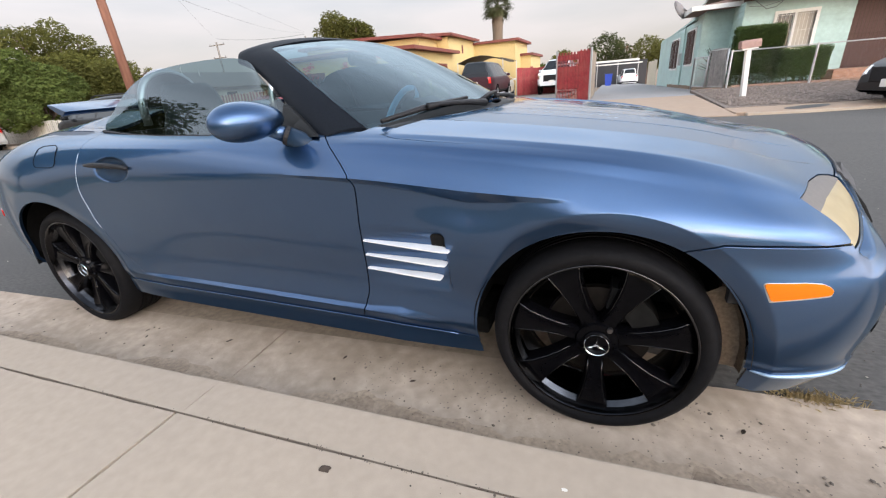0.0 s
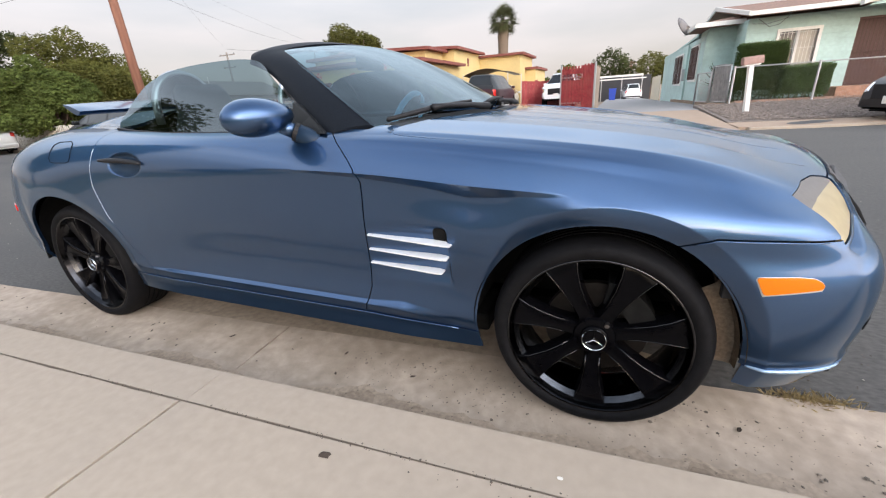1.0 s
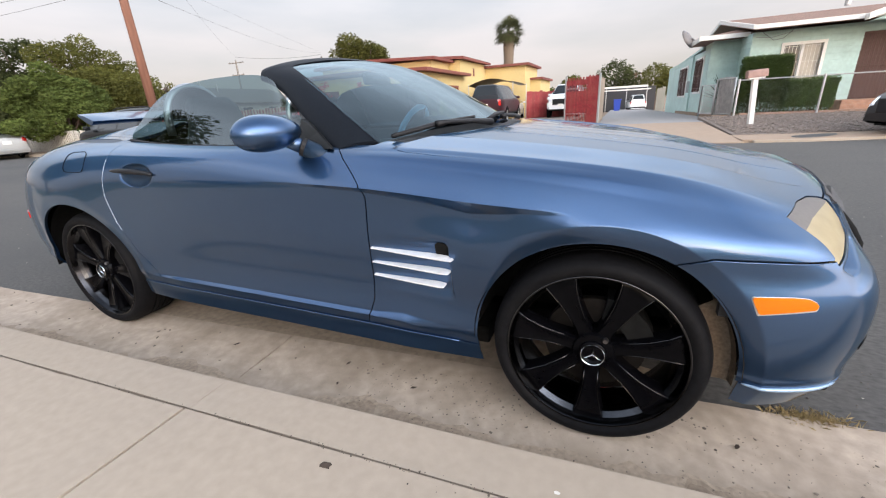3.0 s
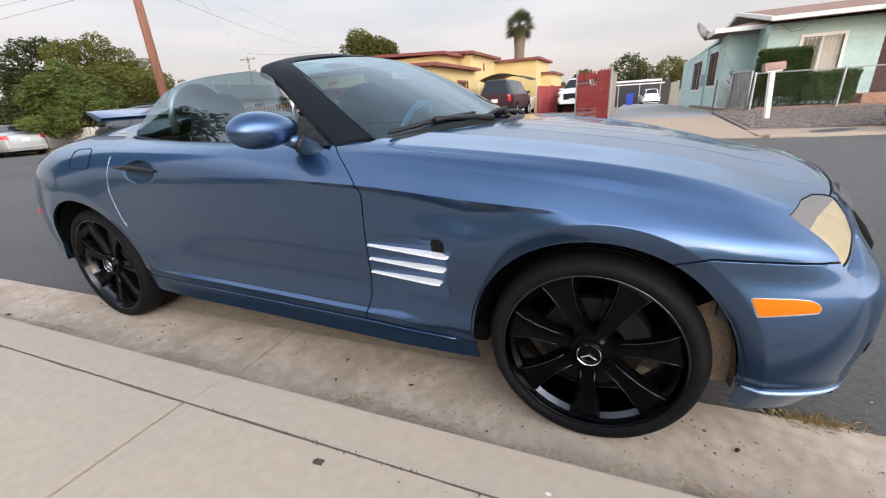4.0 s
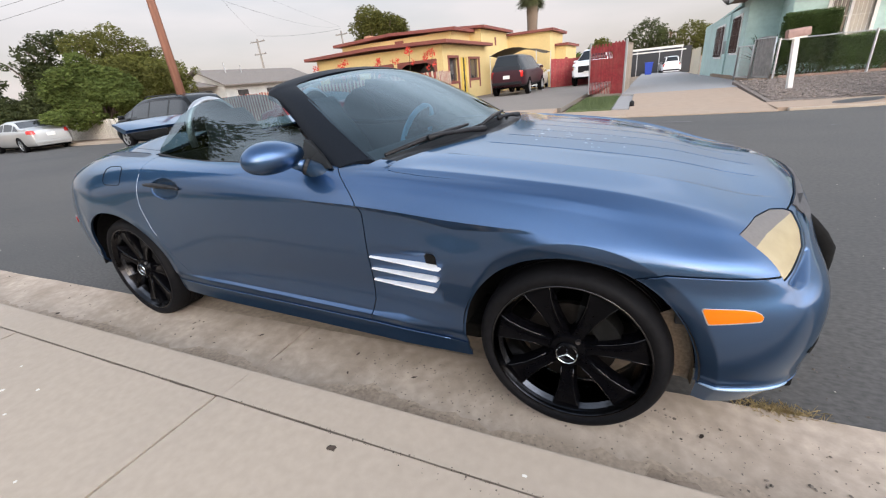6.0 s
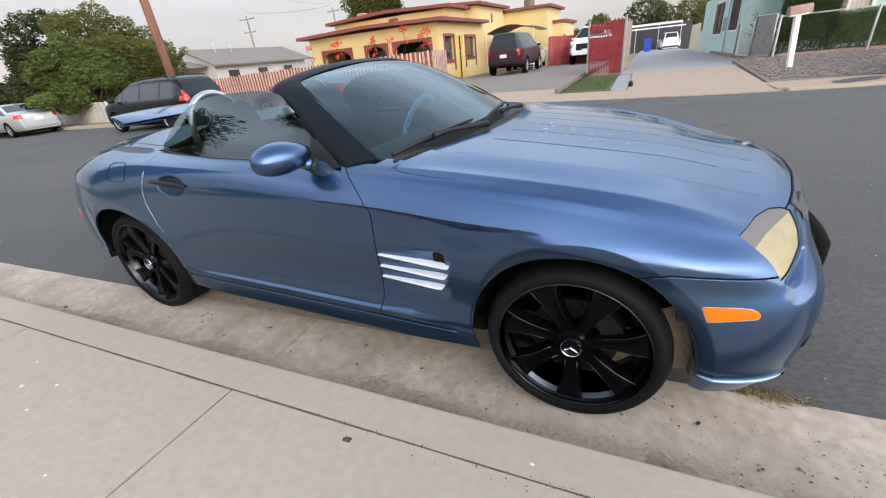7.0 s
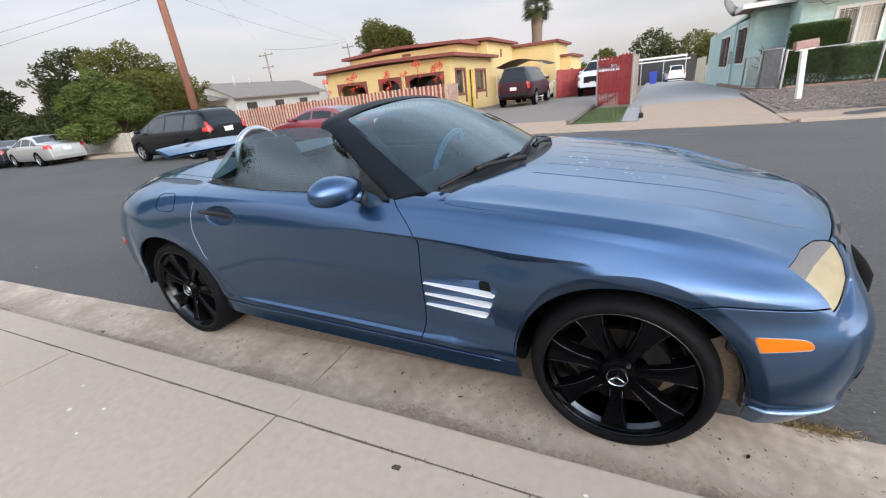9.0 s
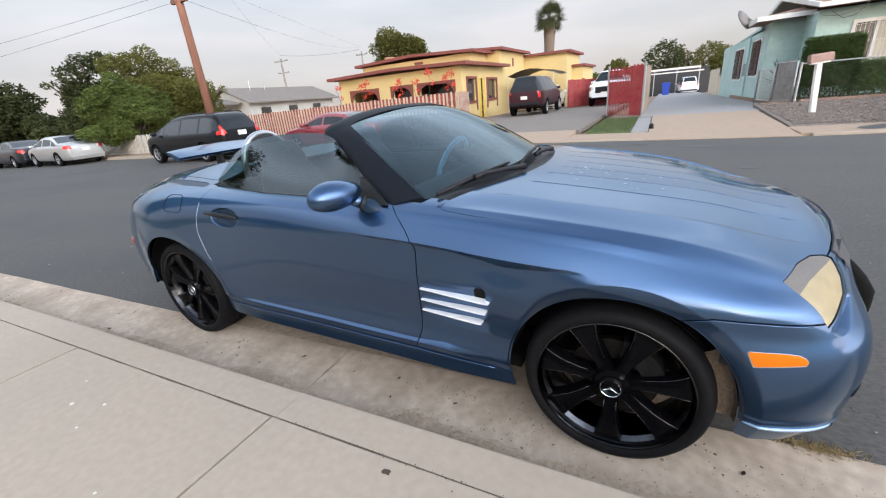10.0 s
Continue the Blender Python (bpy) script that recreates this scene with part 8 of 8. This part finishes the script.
utility_pole(-16.0, 9.45, 9.0, 0.165, [(8.6, 2.2), (5.55, 0.9)])
OLD_WOOD = material("weathered_pole_wood", (0.20, 0.175, 0.15), rough=0.9, vary=0.2, grain=12)
utility_pole(-57, 51.3, 10.9, 0.17, [(10.5, 3.2), (8.7, 2.6)], OLD_WOOD)
utility_pole(-43, 55, 10.4, 0.15, [(9.9, 2.2)], OLD_WOOD)
utility_pole(2.6, 75, 5.6, 0.16, [(5.3, 1.4)])


def wire(a, b, sag, r=0.0065):
    t = thing("power_line", "thin black overhead power line", "cable", group="power lines")
    bm = bmesh.new()
    pts = [Vector(a).lerp(Vector(b), k / 16) - Vector((0, 0, sag * 4 * (k / 16) * (1 - k / 16))) for k in range(17)]
    tube(bm, pts, r, 5)
    part("strand", bm, WIRE, t, smooth=True)


wire((-16.0, 9.45, 5.75), (-60, 6.9, 6.7), 0.25)
wire((-16.0, 9.45, 5.45), (-60, 6.2, 5.4), 0.25)
wire((-16.0, 9.45, 5.55), (-43, 55, 9.9), 0.7)
wire((-16.0, 9.45, 8.6), (-57, 51.3, 10.4), 0.5)
wire((-23.2, 1.0, 11.5), (-43, 55, 9.9), 0.3)
wire((-57, 51.3, 10.2), (-43, 55, 9.6), 0.4, 0.02)

# ---- behind the camera: what the paint and glass mirror ----
behind_house = thing("house", "plain low stucco house behind the pavement", "house")
block("wall", -9.5, 4.5, -30, -25, 0.0, 2.7, CREAM_WALL, behind_house)
bm = bmesh.new()
prism(bm, [(-24.4, 2.65), (-27.5, 3.9), (-30.6, 2.65)], -10, 5, "x")
part("roof", bm, ROOF_GREY, behind_house)
picket_fence("weathered board fence behind the pavement", -26, -31.5, 26, -31.0, 1.1, 0.50, 0.46, (PICKET_PALE,), name="board_fence", pattern=(0,))
for k, (x, y, r, h) in enumerate(((-13.5, -3.9, 1.8, 9.0), (-13.5, -9.8, 1.6, 2.9), (9.5, -34, 1.8, 4.2), (16, -36, 2.6, 5.0))):
    tree("leafy garden tree behind the pavement", x, y, 0.16, h * 0.35, [(0, 0, h * 0.65, r, r, h * 0.36), (r * 0.5, 0.4, h * 0.5, r * 0.8, r * 0.8, h * 0.3)], 9000 if k == 0 else 3000, 0.12 if k == 0 else 0.22, LEAF_DARK, 70 + k)

# ---- small things on the near pavement and in the gutter ----
def pebbles(name, label, category, count, x0, x1, n0, n1, z, r0, r1, mat, seed, flat=0.6, lean=True):
    """Many small stones or crumbs lying on a strip, as one mesh."""
    rng = random.Random(seed)
    V, F = [], []
    ico = [(0, 0, 1), (0.9, 0, 0.2), (0.28, 0.85, 0.2), (-0.72, 0.53, 0.2), (-0.72, -0.53, 0.2), (0.28, -0.85, 0.2), (0, 0, -0.5)]
    faces = [(0, 1, 2), (0, 2, 3), (0, 3, 4), (0, 4, 5), (0, 5, 1), (6, 2, 1), (6, 3, 2), (6, 4, 3), (6, 5, 4), (6, 1, 5)]
    for _ in range(count):
        x = rng.uniform(x0, x1)
        n = rng.uniform(n0, n1)
        y = n + (LEAN_Y * x if lean else 0)
        r = rng.uniform(r0, r1) * (1 if rng.random() < 0.85 else 1.8)
        a = rng.uniform(0, math.tau)
        o = len(V)
        sx, sy = rng.uniform(0.6, 1.3), rng.uniform(0.6, 1.3)
        base = z(x, y) if callable(z) else z
        for p in ico:
            px, py = p[0] * r * sx, p[1] * r * sy
            V.append((x + px * math.cos(a) - py * math.sin(a), y + px * math.sin(a) + py * math.cos(a), base + (p[2] + 0.3) * r * flat))
        F += [tuple(o + i for i in f) for f in faces]
    ob = mesh_object(name, V, F, mat, smooth=False)
    return tagged(ob, label, category, kind="stuff")


gutter_z = lambda x, y: -0.004 + 0.018 * min(1, max(0, (y - LEAN_Y * x + 0.21) / 0.49)) + 0.001
PEBBLE = material("mixed_grit", (0.12, 0.095, 0.075), rough=0.9, vary=0.5, grain=30, random_tint=0.6)
pebbles("gutter_grit", "dark grit scattered in the gutter", "grit", 900, -0.9, 1.6, -0.20, 0.20, gutter_z, 0.0014, 0.0038, PEBBLE, 101)
pebbles("gutter_grit", "sparse grit along the gutter", "grit", 90, -6, -1.2, -0.19, 0.25, gutter_z, 0.002, 0.007, PEBBLE, 103)
pebbles("road_edge_grit", "loose grit along the asphalt's edge", "grit", 500, 0.1, 3.0, 0.31, 0.70, 0.001, 0.002, 0.005, PEBBLE, 105)
PALE_GRIT = material("pale_grit", (0.5, 0.45, 0.38), rough=0.9, vary=0.3, grain=30, random_tint=0.4)
pebbles("road_grit", "pale grit on the asphalt", "grit", 400, -6, 4, 0.4, 3.5, 0.001, 0.002, 0.005, PALE_GRIT, 107)
bed_z = lambda x, y: 0.06 + 0.19 * min(1, max(0, (y - float(FAR_KERB(x)) - 1.25) / max(0.5, max(14.7, float(FAR_KERB(x)) + 3.4) - float(FAR_KERB(x)) - 1.25)))
pebbles("bed_stones", "grey and brown stones of the front bed", "stones", 15000, 2.6, 8.5, 10.3, 14.6, bed_z, 0.010, 0.030, material("bed_stone", (0.205, 0.165, 0.14), rough=0.9, vary=0.35, grain=20, random_tint=0.5), 109, lean=False)


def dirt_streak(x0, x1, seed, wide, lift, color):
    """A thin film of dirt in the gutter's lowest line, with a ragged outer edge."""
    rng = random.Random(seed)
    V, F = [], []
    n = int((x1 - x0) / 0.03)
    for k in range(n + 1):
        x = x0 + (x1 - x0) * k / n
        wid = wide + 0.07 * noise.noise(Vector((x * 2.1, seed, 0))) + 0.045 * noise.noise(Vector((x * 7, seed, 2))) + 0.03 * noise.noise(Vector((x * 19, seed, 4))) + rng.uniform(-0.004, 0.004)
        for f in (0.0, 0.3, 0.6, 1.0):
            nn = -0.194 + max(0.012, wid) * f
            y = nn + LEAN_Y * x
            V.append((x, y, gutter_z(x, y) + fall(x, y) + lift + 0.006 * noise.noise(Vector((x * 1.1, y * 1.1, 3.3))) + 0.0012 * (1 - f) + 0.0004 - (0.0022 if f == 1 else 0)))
    for k in range(n):
        for j in range(3):
            a = k * 4 + j
            F.append((a, a + 4, a + 5, a + 1))
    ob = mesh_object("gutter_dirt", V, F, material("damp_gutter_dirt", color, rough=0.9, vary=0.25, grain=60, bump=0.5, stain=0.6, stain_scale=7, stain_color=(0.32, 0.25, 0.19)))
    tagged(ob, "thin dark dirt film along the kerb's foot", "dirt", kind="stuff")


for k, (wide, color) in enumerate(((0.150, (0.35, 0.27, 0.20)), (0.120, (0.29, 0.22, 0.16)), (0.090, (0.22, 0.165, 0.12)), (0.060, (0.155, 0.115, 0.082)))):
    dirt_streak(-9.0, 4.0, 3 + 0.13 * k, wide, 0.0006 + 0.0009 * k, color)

pebbles("joint_crumbs", "brown crumbs of dirt along the kerb joint", "grit", 240, -2.4, 1.5, -0.366, -0.350, 0.1385, 0.0010, 0.0026, PEBBLE, 111)
pebbles("joint_crumbs", "pale crumbs spilt beside the kerb joint", "grit", 60, -0.4, 0.6, -0.40, -0.345, 0.1385, 0.0012, 0.003, PEBBLE, 113)


def blob(name, label, category, x, y, z, r, h, mat, seed):
    rng = random.Random(seed)
    bm = bmesh.new()
    top, rim = bm.verts.new((x, y, z + h)), []
    for k in range(11):
        a = k * math.tau / 11
        q = r * rng.uniform(0.7, 1.2)
        rim.append(bm.verts.new((x + q * math.cos(a), y + 0.7 * q * math.sin(a), z)))
    for k in range(11):
        bm.faces.new((top, rim[k], rim[(k + 1) % 11]))
    tagged(part(name, bm, mat, smooth=True), label, category)


blob("tar_spot", "dark tar spot on the pavement", "spot", -0.628, -0.437, 0.1395, 0.017, 0.002, DEBRIS, 1)
for k, (x, y, r) in enumerate(((-2.0, -0.66, 0.010), (-2.16, -0.72, 0.012), (-1.95, -0.78, 0.008), (-2.3, -0.61, 0.007), (-2.6, -0.85, 0.010), (-1.5, -0.9, 0.007), (-0.05, -0.31, 0.008))):
    blob("pale_speck", "pale dried speck on the pavement", "speck", x, y, 0.1395 if y < -0.4 else 0.136, r, 0.0012, GUM, 10 + k)
for k, (x, y) in enumerate(((-2.05, 0.02), (-2.0, -0.02), (-1.55, 0.06), (-0.92, -0.02), (-0.62, 0.05), (-0.95, 0.10), (-0.2, -0.12), (0.42, 0.12), (-3.2, 0.0))):
    rng = random.Random(200 + k)
    bm = bmesh.new()
    L, a = rng.uniform(0.010, 0.018), rng.uniform(0, math.tau)
    pts = [(-1, 0, 0), (-0.3, 0.45, 0.25), (0.5, 0.35, 0.1), (1, 0, 0.3), (0.4, -0.35, 0.1), (-0.4, -0.4, 0.2)]
    v = [bm.verts.new((x + L * (p[0] * math.cos(a) - p[1] * math.sin(a)), y + L * (p[0] * math.sin(a) + p[1] * math.cos(a)), gutter_z(x, y) + 0.007 + L * p[2] * 0.6)) for p in pts]
    bm.faces.new(v)
    bmesh.ops.solidify(bm, geom=bm.faces[:], thickness=0.001)
    tagged(part("dead_leaf", bm, DEBRIS), "small dark dead leaf in the gutter", "leaf", group="dead leaves in the gutter")

# dry weeds in the joint between gutter and asphalt
rng = random.Random(77)
V, F = [], []
for _ in range(520):
    x = rng.gauss(0.66, 0.055)
    y = gutter_edge(x) + rng.gauss(0.008, 0.014)
    a, tilt, L = rng.uniform(0, math.tau), rng.uniform(0.15, 1.25), rng.uniform(0.012, 0.042)
    d = Vector((math.cos(a) * math.sin(tilt), math.sin(a) * math.sin(tilt), math.cos(tilt)))
    s = Vector((-math.sin(a), math.cos(a), 0)) * 0.0011
    r = Vector((x, y, 0.006))
    o = len(V)
    V += [r - s, r + s, r + d * L * 0.6 + s * 0.8, r + d * L - Vector((0, 0, L * 0.25 * math.sin(tilt))), r + d * L * 0.6 - s * 0.8]
    F.append((o, o + 1, o + 2, o + 3, o + 4))
tagged(mesh_object("dry_weeds", V, F, GRASS_DRY, smooth=False), "tuft of dry weeds at the asphalt's edge", "weeds", kind="stuff")

# grass blades of the lawn strip
rng = random.Random(79)
V, F = [], []
for _ in range(5000):
    x, y = rng.uniform(-1.7, -0.64), rng.uniform(float(FAR_KERB(-1.2)) + 1.32, 14.25)
    a, L = rng.uniform(0, math.tau), rng.uniform(0.03, 0.08)
    s = Vector((math.cos(a), math.sin(a), 0)) * 0.006
    r = Vector((x, y, 0.07))
    o = len(V)
    V += [r - s, r + s, r + Vector((rng.gauss(0, 0.02), rng.gauss(0, 0.02), L))]
    F.append((o, o + 1, o + 2))
tagged(mesh_object("lawn_blades", V, F, GRASS, smooth=False), "short green grass of the lawn strip", "grass", kind="stuff")

# small black pipe cap standing in the driveway apron
cap = thing("pipe_cap", "small black pipe cap on the driveway apron", "pipe cap", pose(-0.16, 10.7, 0.062))
bm = bmesh.new()
tube(bm, [(0, 0, 0), (0, 0, 0.10), (0.02, 0, 0.13)], [0.06, 0.055, 0.035], 12)
part("cap", bm, BLACK_TRIM, cap, smooth=True)
